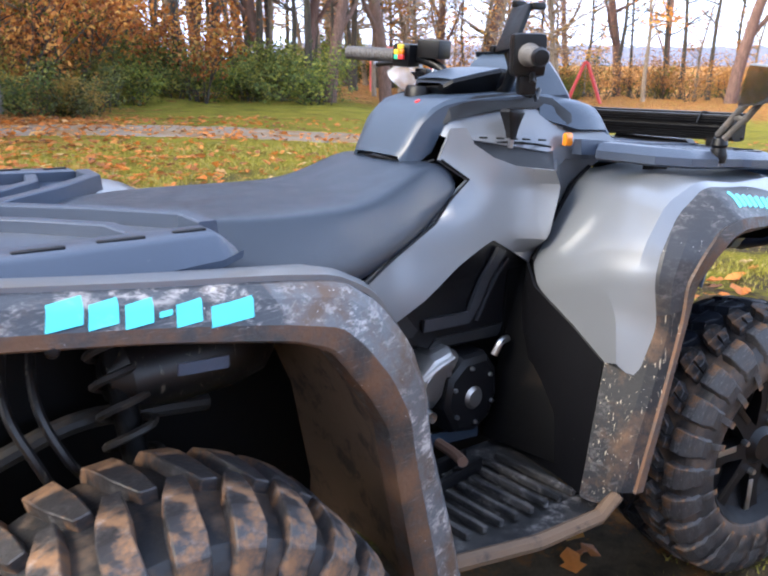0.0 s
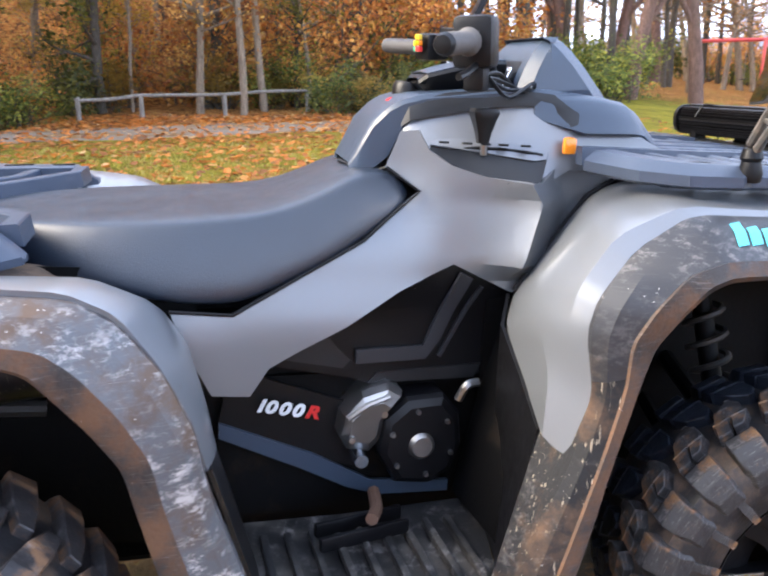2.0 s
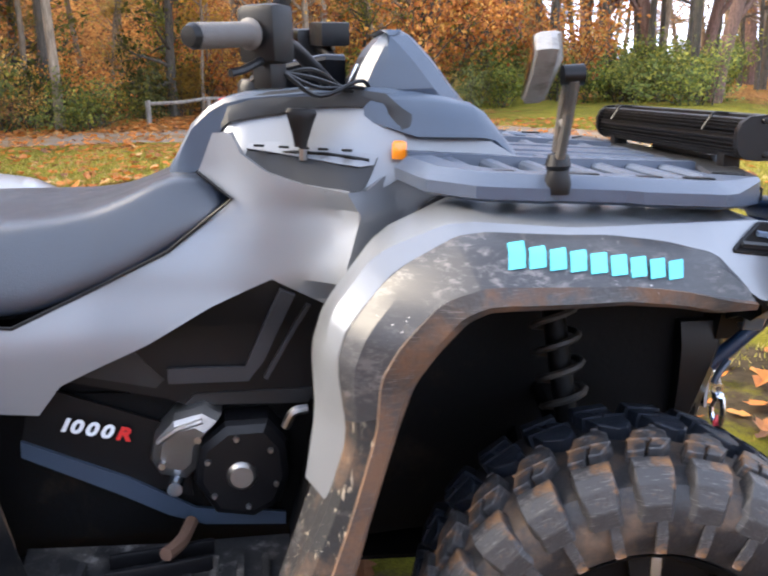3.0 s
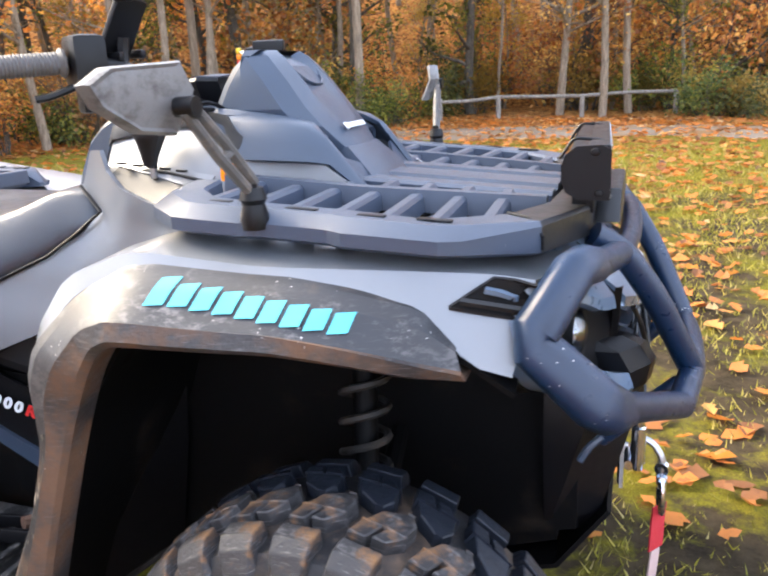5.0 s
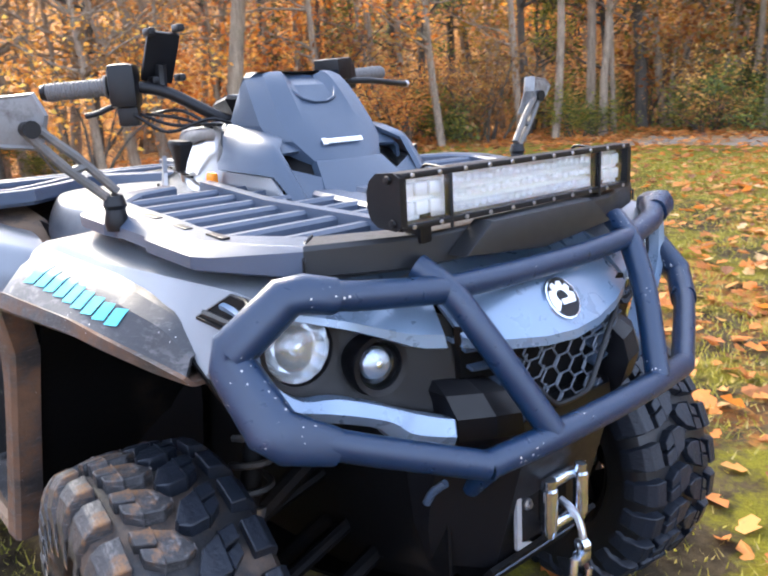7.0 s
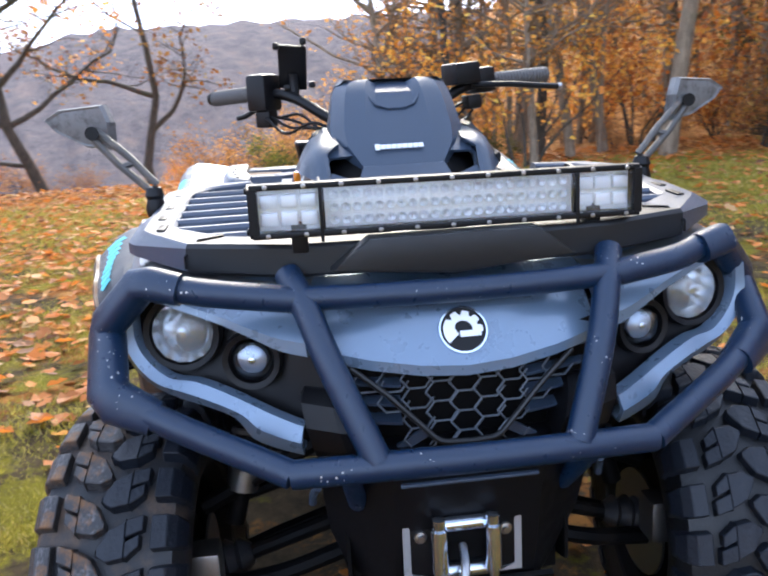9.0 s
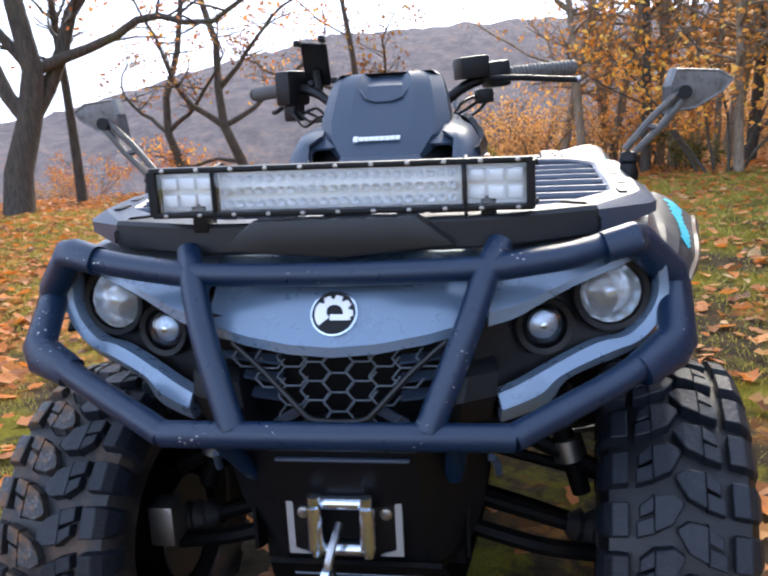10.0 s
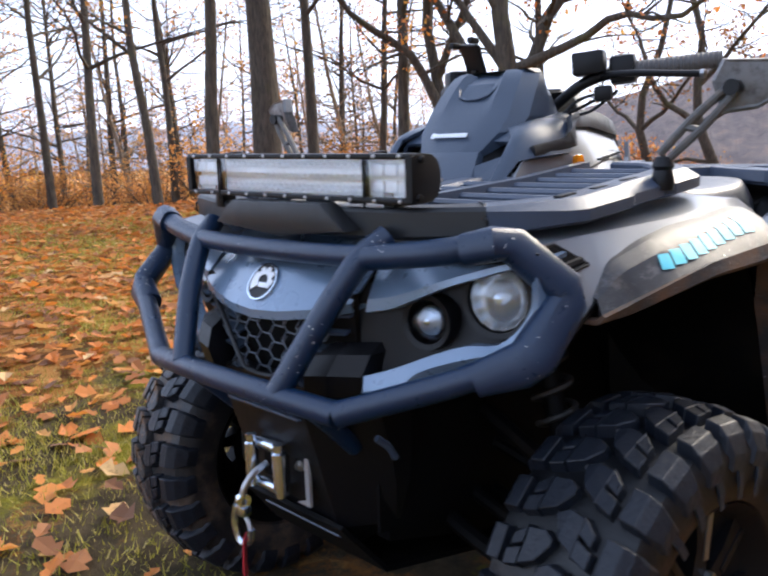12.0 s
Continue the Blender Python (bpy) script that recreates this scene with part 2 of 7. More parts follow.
projector_mat = surface("lamp_projector_metal", (0.34, 0.39, 0.46), 0.3, 0.6, 0.15, 40)
led_mat = surface("led_cup", (0.88, 0.88, 0.86), 0.3, 0.1, 0.05)


# ---- shaping ----
def finish(name, bm, mat, parent=None, label="", smooth=35):
    bmesh.ops.remove_doubles(bm, verts=bm.verts, dist=1e-5)
    bmesh.ops.recalc_face_normals(bm, faces=bm.faces)
    me = bpy.data.meshes.new(name)
    bm.to_mesh(me)
    bm.free()
    if smooth:
        me.shade_smooth()
        me.set_sharp_from_angle(angle=radians(smooth))
    me.materials.append(mat)
    ob = new(name, me)
    ob.parent = parent
    if label:
        tagged(ob, label)
    return ob


def part(name, bm, mat, parent, label="", smooth=35):
    return finish(name, bm, mat, parent, label, smooth)


def loft(rings, closed=True, caps=True):
    """A skin over rows of points; closed rows are rings."""
    bm = bmesh.new()
    rows = [[bm.verts.new(p) for p in ring] for ring in rings]
    n = len(rings[0])
    for a, b in zip(rows, rows[1:]):
        for k in range(n if closed else n - 1):
            q = (a[k], a[(k + 1) % n], b[(k + 1) % n], b[k])
            bm.faces.new(q)
    if closed and caps:
        for ring in (rows[0], rows[-1]):
            bm.faces.new(ring)
    return bm


def sheet(rings, thick):
    bm = loft(rings, False, False)
    bmesh.ops.recalc_face_normals(bm, faces=bm.faces)
    bmesh.ops.solidify(bm, geom=bm.faces[:], thickness=thick)
    return bm


def catmull(points, steps):
    """A smooth line through the points."""
    out = []
    pts = [Vector(p) for p in points]
    ext = [2 * pts[0] - pts[1]] + pts + [2 * pts[-1] - pts[-2]]
    for a, b, c, d in zip(ext, ext[1:], ext[2:], ext[3:]):
        for k in range(steps):
            t = k / steps
            out.append(0.5 * (2 * b + (c - a) * t + (2 * a - 5 * b + 4 * c - d) * t * t + (3 * b - a - 3 * c + d) * t ** 3))
    return out + [pts[-1]]


def fillet(points, r, steps=5):
    pts = [Vector(p) for p in points]
    out = [pts[0]]
    for a, b, c in zip(pts, pts[1:], pts[2:]):
        u, v = (a - b), (c - b)
        k = min(r, u.length * 0.45, v.length * 0.45)
        p, q = b + u.normalized() * k, b + v.normalized() * k
        for s in range(steps + 1):
            t = s / steps
            out.append(p * (1 - t) ** 2 + b * 2 * t * (1 - t) + q * t * t)
    return out + [pts[-1]]


def tube(points, r, seg=12, r_end=None):
    pts = [Vector(p) for p in points]
    rings, up = [], None
    for k, p in enumerate(pts):
        d = (pts[min(k + 1, len(pts) - 1)] - pts[max(k - 1, 0)]).normalized()
        if up is None:
            up = d.orthogonal().normalized()
        up = (up - d * up.dot(d)).normalized()
        side = d.cross(up)
        rr = r if r_end is None else r + (r_end - r) * k / (len(pts) - 1)
        rings.append([p + rr * (math.cos(2 * math.pi * j / seg) * up + math.sin(2 * math.pi * j / seg) * side) for j in range(seg)])
    return loft(rings)


def bent(points, r, bend=0.05, seg=12):
    return tube(fillet(points, bend), r, seg)


def block(centre, size, bevel=0.004, m=None):
    bm = bmesh.new()
    bmesh.ops.create_cube(bm, size=1)
    for v in bm.verts:
        v.co = Vector((v.co.x * size[0], v.co.y * size[1], v.co.z * size[2]))
    if bevel:
        bmesh.ops.bevel(bm, geom=bm.edges[:], offset=bevel, segments=2, affect="EDGES", profile=0.6)
    move = Matrix.Translation(centre) @ (m or Matrix.Identity(4))
    bmesh.ops.transform(bm, matrix=move, verts=bm.verts)
    return bm


def lathe(profile, m, seg=32):
    """Turns (radius, height) pairs round the z axis of m."""
    rings = []
    for r, h in profile:
        rings.append([m @ Vector((r * math.cos(2 * math.pi * k / seg), r * math.sin(2 * math.pi * k / seg), h)) for k in range(seg)])
    bm = loft(rings, True, False)
    return bm


def facing(place, way):
    """A pose at place whose z axis points along way."""
    return Matrix.Translation(place) @ Vector(way).to_track_quat("Z", "Y").to_matrix().to_4x4()


def prism(outline, depth, m, bevel=0.0):
    """A flat shape in the x-y plane of m, depth thick upwards along its z axis."""
    bm = bmesh.new()
    face = bm.faces.new([bm.verts.new((x, y, 0)) for x, y in outline])
    up = bmesh.ops.extrude_face_region(bm, geom=[face])
    bmesh.ops.translate(bm, vec=(0, 0, depth), verts=[g for g in up["geom"] if isinstance(g, bmesh.types.BMVert)])
    if bevel:
        top = [e for e in bm.edges if all(v.co.z > depth * 0.5 for v in e.verts)]
        bmesh.ops.bevel(bm, geom=top, offset=bevel, segments=2, affect="EDGES", profile=0.6)
    bmesh.ops.transform(bm, matrix=m, verts=bm.verts)
    return bm


def skin(outline, place, thick=0.006, res=0.03, lip=0.006, creases=()):
    """A thin moulded panel: a flat outline laid on the surface place(u, v), with a rolled edge."""
    bm = bmesh.new()
    bm.faces.new([bm.verts.new((u, v, 0)) for u, v in outline])
    if lip:
        bmesh.ops.inset_region(bm, faces=bm.faces[:], thickness=lip, use_even_offset=True)
    edge = {v for e in bm.edges if e.is_boundary for v in e.verts}
    for v in edge:
        v.co.z = -0.6 * lip
    bmesh.ops.triangulate(bm, faces=bm.faces[:], ngon_method="EAR_CLIP")
    us, vs = [u for u, v in outline], [v for u, v in outline]
    for lo, hi, way in ((min(us), max(us), (1, 0, 0)), (min(vs), max(vs), (0, 1, 0))):
        k = lo + res
        while k < hi:
            bmesh.ops.bisect_plane(bm, geom=bm.verts[:] + bm.edges[:] + bm.faces[:], plane_co=Vector(way) * k, plane_no=way)
            k += res
    for (ua, va), (ub, vb) in creases:
        bmesh.ops.bisect_plane(bm, geom=bm.verts[:] + bm.edges[:] + bm.faces[:], plane_co=(ua, va, 0), plane_no=(vb - va, ua - ub, 0))
    drop = [(v, v.co.z) for v in bm.verts]
    for v, d in drop:
        v.co = place(v.co.x, v.co.y, d)
    bmesh.ops.recalc_face_normals(bm, faces=bm.faces)
    bmesh.ops.solidify(bm, geom=bm.faces[:], thickness=thick)
    return bm


def band(points, half):
    """Outline of a flat strip along a line of (u, v) points."""
    left, right = [], []
    for k, (u, v) in enumerate(points):
        (ua, va), (ub, vb) = points[max(k - 1, 0)], points[min(k + 1, len(points) - 1)]
        n = Vector((va - vb, ub - ua)).normalized() * half
        left.append((u + n.x, v + n.y))
        right.append((u - n.x, v - n.y))
    return left + right[::-1]


def along(x, places):
    """Straight interpolation in a rising list of (x, value)."""
    for (xa, a), (xb, b) in zip(places, places[1:]):
        if x <= xb:
            return a + (b - a) * max(0.0, (x - xa) / (xb - xa))
    return places[-1][1]


def step01(t):
    t = max(0.0, min(1.0, t))
    return t * t * (3 - 2 * t)


def merged(meshes):
    out = bmesh.new()
    for b in meshes:
        me = bpy.data.meshes.new("part")
        b.to_mesh(me)
        b.free()
        out.from_mesh(me)
        bpy.data.meshes.remove(me)
    return out


# ---- the quad bike ----
atv = new("quad_bike")
tagged(atv, "mud-splashed silver-grey quad bike with black tubular guard on leafy grass", "quad bike")
SIDES = (-1, 1)


def mir(points, s):
    return [Vector((p[0], p[1] * s, p[2])) for p in points]


LIP_LINE = [(0.745, 0.338), (0.80, 0.328), (0.86, 0.342), (0.911, 0.354), (0.941, 0.334), (1.0, 0.32)]


def body_half(x, z):
    """How far the bodywork stands out from the middle at that length and height."""
    d = x - along(z, LIP_LINE)
    scoop = math.exp(d / 0.045) if d < 0 else max(0.15, 1 - d / 0.085)
    rise = 0.062 * scoop * step01((z - 0.765) / 0.05) * (1 - 0.55 * step01((x - 0.40) / 0.05))
    waist = 0.05 * step01((z - 0.80) / 0.17) * step01((0.24 - x) / 0.14)
    flank = 0.03 * step01((-0.02 - x) / 0.2) + 0.02 * step01((0.83 - z) / 0.15)
    return 0.186 + rise - waist + flank


def belt_y(x):
    """Half width of the console at the lower edge of its dark belt."""
    return along(x, [(0.10, 0.085), (0.13, 0.094), (0.16, 0.117), (0.289, 0.142), (0.388, 0.172), (0.42, 0.192), (0.53, 0.178), (0.60, 0.182)])


def belt_z(x):
    return along(x, [(0.10, 0.96), (0.126, 0.99), (0.16, 1.035), (0.289, 1.062), (0.388, 1.069), (0.42, 1.034), (0.529, 1.03)])


def wall_y(x, z=1.0):
    """The silver console wall leans out below the belt."""
    return belt_y(x) + max(-0.02, belt_z(x) - z) * (0.50 - 0.3 * step01((x - 0.34) / 0.08)) - 0.004


def on_body(s, out=0.0):
    return lambda u, v, d: Vector((u, s * (body_half(u, v) + out + d), v))


def panel_half(z):
    """The black lower panels lie deeper than the silver one."""
    return 0.165 + 0.022 * step01((z - 0.70) / 0.10)


def on_panel(s, out=0.0):
    return lambda u, v, d: Vector((u, s * (panel_half(v) + out + d), v))


# silver side panel, recessed upper wall, dark tray with gear lever, black lower panels
LOWER = [(0.113, 0.958), (0.165, 0.922), (0.12, 0.884), (0.069, 0.842), (-0.04, 0.785), (-0.147, 0.734), (-0.242, 0.744), (-0.215, 0.675), (-0.18, 0.606),
         (-0.119, 0.597), (-0.088, 0.64), (0.04, 0.702), (0.13, 0.757), (0.226, 0.803), (0.338, 0.751), (0.40, 0.838), (0.452, 0.912), (0.50, 0.945),
         (0.575, 0.985), (0.48, 0.985), (0.43, 0.985), (0.392, 0.965), (0.364, 0.946), (0.33, 0.944), (0.27, 0.95), (0.215, 0.966), (0.178, 0.99), (0.162, 1.021), (0.135, 1.018)]
UPPER = [(0.15, 1.0), (0.19, 0.955), (0.28, 0.935), (0.37, 0.935), (0.42, 0.965), (0.600, 0.962), (0.602, 0.984), (0.538, 1.029), (0.425, 1.037), (0.385, 1.075), (0.325, 1.075), (0.2, 1.052), (0.15, 1.036), (0.128, 1.012)]
ENGINE_PANEL = [(-0.090, 0.630), (-0.03, 0.672), (0.04, 0.708), (0.13, 0.762), (0.226, 0.808), (0.345, 0.752), (0.322, 0.66), (0.30, 0.595), (0.10, 0.585), (0.06, 0.60)]
for s in SIDES:
    part("side_panel", skin(LOWER, on_body(s), 0.008, 0.016, 0.006, [((xa, za), (xb, zb)) for (za, xa), (zb, xb) in zip(LIP_LINE, LIP_LINE[1:5])]), paint, atv, "", 18)
    part("console_wall", skin(UPPER, lambda u, v, d, s=s: Vector((u, s * (wall_y(u, v) + d), v)), 0.006, 0.03), paint, atv)
    tray = [(0.18, 0.985), (0.215, 0.967), (0.27, 0.951), (0.325, 0.941), (0.345, 0.942), (0.362, 0.952), (0.36, 0.998), (0.27, 1.006), (0.21, 1.0)]
    edge = [Vector((x, s * (body_half(x, z) - 0.009), z - 0.003)) for x, z in tray[:6]]
    back = [Vector((x, s * (wall_y(x, 1.0) - 0.002), 1.0 + 0.006 * math.sin(k))) for k, x in enumerate((0.19, 0.22, 0.27, 0.32, 0.36, 0.385))]
    mid = [(a * 0.45 + b * 0.55) - Vector((0, 0, 0.003)) for a, b in zip(edge, back)]
    part("gear_tray", sheet([edge, mid, back], 0.004), panel_grey, atv)
    gate = [Vector((x, s * (wall_y(x, 0.995) + 0.003), 0.992 + 0.004 * math.sin(k))) for k, x in enumerate((0.22, 0.26, 0.30, 0.34, 0.37))]
    part("gate_slot", tube(gate, 0.0028, 8), black, atv)
    shelf = [a * 0.35 + b * 0.65 + Vector((0, 0, 0.004)) for a, b in zip(edge, back)]
    part("gate_shelf", sheet([shelf, [a + Vector((0, 0, 0.004)) for a in back]], 0.003), paint, atv)
    for x in (0.205, 0.242, 0.272, 0.30, 0.335):
        part("gate_notch", block((x, s * (wall_y(x, 1.0) + 0.016), 1.003), (0.016, 0.009, 0.004), 0.0015), black, atv)
    lip = [Vector((x, s * (body_half(x, z) + 0.003), z)) for x, z in LOWER]
    part("panel_seam", tube(lip[:7], 0.003, 8), black, atv)
    part("engine_side_panel", skin(ENGINE_PANEL, on_panel(s, -0.004), 0.006, 0.035), black, atv)
    part("panel_rib", skin(band([(0.250, 0.785), (0.205, 0.672), (0.188, 0.644), (0.065, 0.641)], 0.0125), on_panel(s, 0.006), 0.008, 0.03), rib_grey, atv)
    part("panel_rib", skin(band([(0.284, 0.760), (0.218, 0.633)], 0.004), on_panel(s, 0.005), 0.008, 0.03, 0.0015), rib_grey, atv)
    part("panel_rib", skin([(-0.072, 0.640), (0.004, 0.690), (0.03, 0.660), (0.058, 0.632), (0.045, 0.618)], on_panel(s, 0.003), 0.008, 0.03), panel_grey, atv)
    part("panel_rib", skin([(0.088, 0.590), (0.105, 0.608), (0.20, 0.612), (0.300, 0.616), (0.288, 0.590)], on_panel(s, 0.006), 0.008, 0.03), panel_grey, atv)
    low = [(-0.150, 0.602), (-0.107, 0.610), (-0.05, 0.590), (0.02, 0.565), (0.07, 0.548), (0.09, 0.50), (0.10, 0.42), (-0.03, 0.46), (-0.165, 0.53)]
    part("badge_panel", skin(low, on_panel(s, -0.008), 0.006, 0.04), black, atv)
    strip = [(-0.165, 0.530), (0.0, 0.460), (0.105, 0.402), (0.22, 0.392), (0.255, 0.388), (0.255, 0.366), (0.12, 0.372), (0.06, 0.392), (-0.02, 0.434), (-0.165, 0.503)]
    part("sill_strip", skin(strip, on_panel(s, 0.0), 0.008, 0.05), trim, atv)
    sill = [(-0.20, 0.62), (-0.10, 0.60), (0.30, 0.60), (0.32, 0.34), (-0.22, 0.34)]
    part("inner_side_panel", skin(sill, on_panel(s, -0.025), 0.006, 0.06), dark, atv)
    part("reflector", block((0.414, s * 0.203, 1.006), (0.023, 0.014, 0.029), 0.0068), amber, atv, "amber side reflector")

# gear lever on the right-hand console
lever = part("gear_lever", bent([(0.272, -0.172, 0.985), (0.27, -0.176, 1.01), (0.268, -0.178, 1.03)], 0.006, 0.01, 8), steel, atv)
knob_rings = [[Vector((0.267 + w * x, -0.178 + w * 0.7 * y, z)) for x, y in ((-1, -0.6), (-0.6, -1), (0.6, -1), (1, -0.6), (1, 1), (-1, 1))] for z, w in ((1.004, 0.009), (1.02, 0.012), (1.04, 0.018), (1.054, 0.023), (1.060, 0.020))]
part("knob", loft(knob_rings), black, lever)

# engine cover between the panels
for s in SIDES:
    shell = []
    for f, out in ((1.0, -0.06), (1.0, 0.012), (0.94, 0.022), (0.80, 0.030), (0.30, 0.032)):
        shell.append([Vector((0.182 + f * x, s * (0.178 + out), 0.488 + f * z)) for x, z in ((-0.078, -0.020), (-0.070, 0.046), (-0.028, 0.082), (0.040, 0.086), (0.072, 0.050), (0.080, -0.012), (0.062, -0.062), (0.020, -0.086), (-0.042, -0.078))])
    cover = part("engine_cover", loft(shell), black, atv, "black engine cover with a bare bolt disc", 25)
    part("cover_disc", lathe([(0, 0.006), (0.018, 0.006), (0.024, 0.0), (0.026, -0.01)], facing((0.181, s * 0.2115, 0.484), (0, s, 0)), 24), cast, cover, "bare aluminium disc")
    for a in (40, 100, 160, 220, 280, 340):
        q = (0.182 + 0.058 * math.cos(radians(a)), s * 0.2085, 0.488 + 0.060 * math.sin(radians(a)))
        part("bolt", lathe([(0, 0.006), (0.004, 0.006), (0.005, 0.0)], facing(q, (0, s, 0)), 8), steel, cover)
    case = []
    for f, out in ((1.0, -0.06), (1.0, 0.006), (0.90, 0.018), (0.62, 0.026)):
        case.append([Vector((0.082 + f * x, s * (0.178 + out + 0.10 * (z - 0.02) * (f < 0.95)), 0.522 + f * z)) for x, z in ((-0.046, -0.016), (-0.040, 0.022), (-0.008, 0.060), (0.040, 0.074), (0.066, 0.058), (0.036, 0.020), (0.030, -0.030), (0.010, -0.052), (-0.030, -0.044))])
    crank = part("crankcase", loft(case), cast, atv, "bare cast aluminium crankcase", 18)
    part("case_rib", tube([(0.050, s * 0.200, 0.540), (0.082, s * 0.208, 0.566), (0.120, s * 0.206, 0.578)], 0.005, 8), cast, crank)
    for x, z in ((0.056, 0.502), (0.112, 0.545)):
        part("case_bolt", lathe([(0, 0.008), (0.006, 0.008), (0.007, 0.0)], facing((x, s * 0.199, z), (0, s, 0)), 8), steel, crank)
    part("oil_plug", lathe([(0, 0.02), (0.012, 0.02), (0.014, 0.0), (0.014, -0.02)], facing((0.075, s * 0.185, 0.46), (0, s, 0)), 16), chrome, atv)
    part("bracket", bent([(0.25, s * 0.195, 0.56), (0.262, s * 0.2, 0.59), (0.285, s * 0.198, 0.592)], 0.008, 0.012, 8), steel, atv)

# seat: crowned cushion that rises to the tank
seat_rings = []
for x, top, low, half in ((0.163, 0.936, 0.915, 0.148), (0.13, 0.955, 0.882, 0.164), (0.07, 0.959, 0.838, 0.176), (0.02, 0.932, 0.806, 0.188), (-0.05, 0.900, 0.775, 0.198), (-0.12, 0.888, 0.745, 0.212),
                          (-0.18, 0.884, 0.738, 0.218), (-0.28, 0.876, 0.752, 0.216), (-0.37, 0.872, 0.775, 0.190), (-0.45, 0.868, 0.79, 0.150), (-0.52, 0.864, 0.80, 0.105), (-0.57, 0.852, 0.81, 0.06)):
    h = top - low
    half_ring = [(0, top), (0.40 * half, top - 0.012 * h), (0.74 * half, top - 0.045 * h), (0.82 * half, top - 0.09 * h), (0.86 * half, top - 0.17 * h), (0.94 * half, top - 0.44 * h), (1.0 * half, top - 0.72 * h), (1.0 * half, low + 0.1 * h), (0.97 * half, low - 0.004)]
    seat_rings.append([Vector((x, -y, z)) for y, z in reversed(half_ring)] + [Vector((x, y, z)) for y, z in half_ring[1:]])
cushion = part("seat", loft(seat_rings), vinyl, atv, "dark grey vinyl seat cushion", 60)
mod = cushion.modifiers.new("round", "SUBSURF")
mod.levels = mod.render_levels = 2
part("seat_base", block((-0.3, 0, 0.76), (0.7, 0.36, 0.06), 0.02), dark, atv)

# tank cover and the dark belt round the console
rings = []
for x, z, half, drop in ((0.064, 0.962, 0.075, 0.02), (0.075, 0.98, 0.084, 0.03), (0.10, 1.03, 0.092, 0.08), (0.128, 1.058, 0.097, 0.085), (0.15, 1.071, 0.105, 0.045), (0.18, 1.08, 0.112, 0.03), (0.22, 1.086, 0.120, 0.02), (0.32, 1.098, 0.146, 0.02), (0.40, 1.098, 0.158, 0.03), (0.49, 1.09, 0.156, 0.03), (0.53, 1.06, 0.15, 0.03)):
    half_ring = [(half, z - drop), (half, z - 0.010), (half * 0.94, z - 0.002), (half * 0.7, z)]
    rings.append([Vector((x, -y, zz)) for y, zz in half_ring] + [Vector((x, y, zz)) for y, zz in reversed(half_ring)])
part("tank_cover", sheet(rings, 0.006), trim, atv)
for s in SIDES:
    belt = [(0.098, 0.952), (0.126, 0.969), (0.129, 1.009), (0.16, 1.035), (0.289, 1.062), (0.388, 1.069), (0.418, 1.036), (0.529, 1.031), (0.532, 1.046), (0.445, 1.052), (0.418, 1.068), (0.395, 1.088), (0.32, 1.095), (0.22, 1.083), (0.150, 1.060), (0.108, 1.02), (0.098, 0.985)]
    part("console_trim", skin(belt, lambda u, v, d, s=s: Vector((u, s * (belt_y(u) + 0.001 + 0.008 * step01((u - 0.39) / 0.04) + d - 0.45 * max(0.0, v - belt_z(u) - 0.012)), v)), 0.010, 0.03, 0.005), panel_grey, atv)
    part("cover_gap", tube(mir([(0.066, 0.0, 0.957), (0.075, 0.05, 0.952), (0.10, 0.092, 0.944), (0.125, 0.108, 0.955)], s), 0.004, 6), black, atv)
part("key_switch", lathe([(0, 0.007), (0.006, 0.007), (0.008, 0.0)], facing((0.148, -0.026, 1.064), (-0.5, 0, 1)), 16), red_film, atv, "dark red push button")
part("filler_cap", lathe([(0, 0.02), (0.03, 0.02), (0.035, 0.012), (0.036, -0.01)], facing((0.20, 0.04, 1.08), (0, 0, 1)), 20), black, atv)

# instrument pod
rings = []
for z, xr, xf, half in ((0.985, 0.34, 0.600, 0.062), (1.015, 0.33, 0.576, 0.072), (1.045, 0.322, 0.551, 0.098), (1.075, 0.318, 0.527, 0.122), (1.105, 0.324, 0.502, 0.1275), (1.145, 0.343, 0.473, 0.121), (1.172, 0.360, 0.450, 0.115), (1.189, 0.378, 0.434, 0.107), (1.198, 0.390, 0.420, 0.096)):
    scoop = 0.010 * step01((z - 1.12) / 0.03)
    half_ring = [(xf - scoop, 0.0), (xf - 0.002 - scoop, half * 0.30), (xf - 0.003, half * 0.48), (xf - 0.014, half * 0.80), (xf - 0.045, half), ((xr + xf) / 2 - 0.02, half * 1.02), (xr + 0.02, half * 0.96), (xr, half * 0.8), (xr, half * 0.4)]
    top = -0.010 * step01((z - 1.18) / 0.012)
    rings.append([Vector((x, y, z + (top if k < 2 else 0))) for k, (x, y) in enumerate(half_ring)] + [Vector((xr, 0, z))] + [Vector((x, -y, z + (top if k == 1 else 0))) for k, (x, y) in reversed(list(enumerate(half_ring))[1:])])
pod = part("instrument_pod", loft(rings), trim, atv, "dark grey moulded pod", 16)
part("gauge", block((0.338, 0, 1.125), (0.012, 0.15, 0.075), 0.01, pose(0, 0, 0, 0, 28, 0)), black, pod)
part("gauge_glass", block((0.330, 0, 1.126), (0.006, 0.09, 0.045), 0.002, pose(0, 0, 0, 0, 28, 0)), mirror_mat, pod)
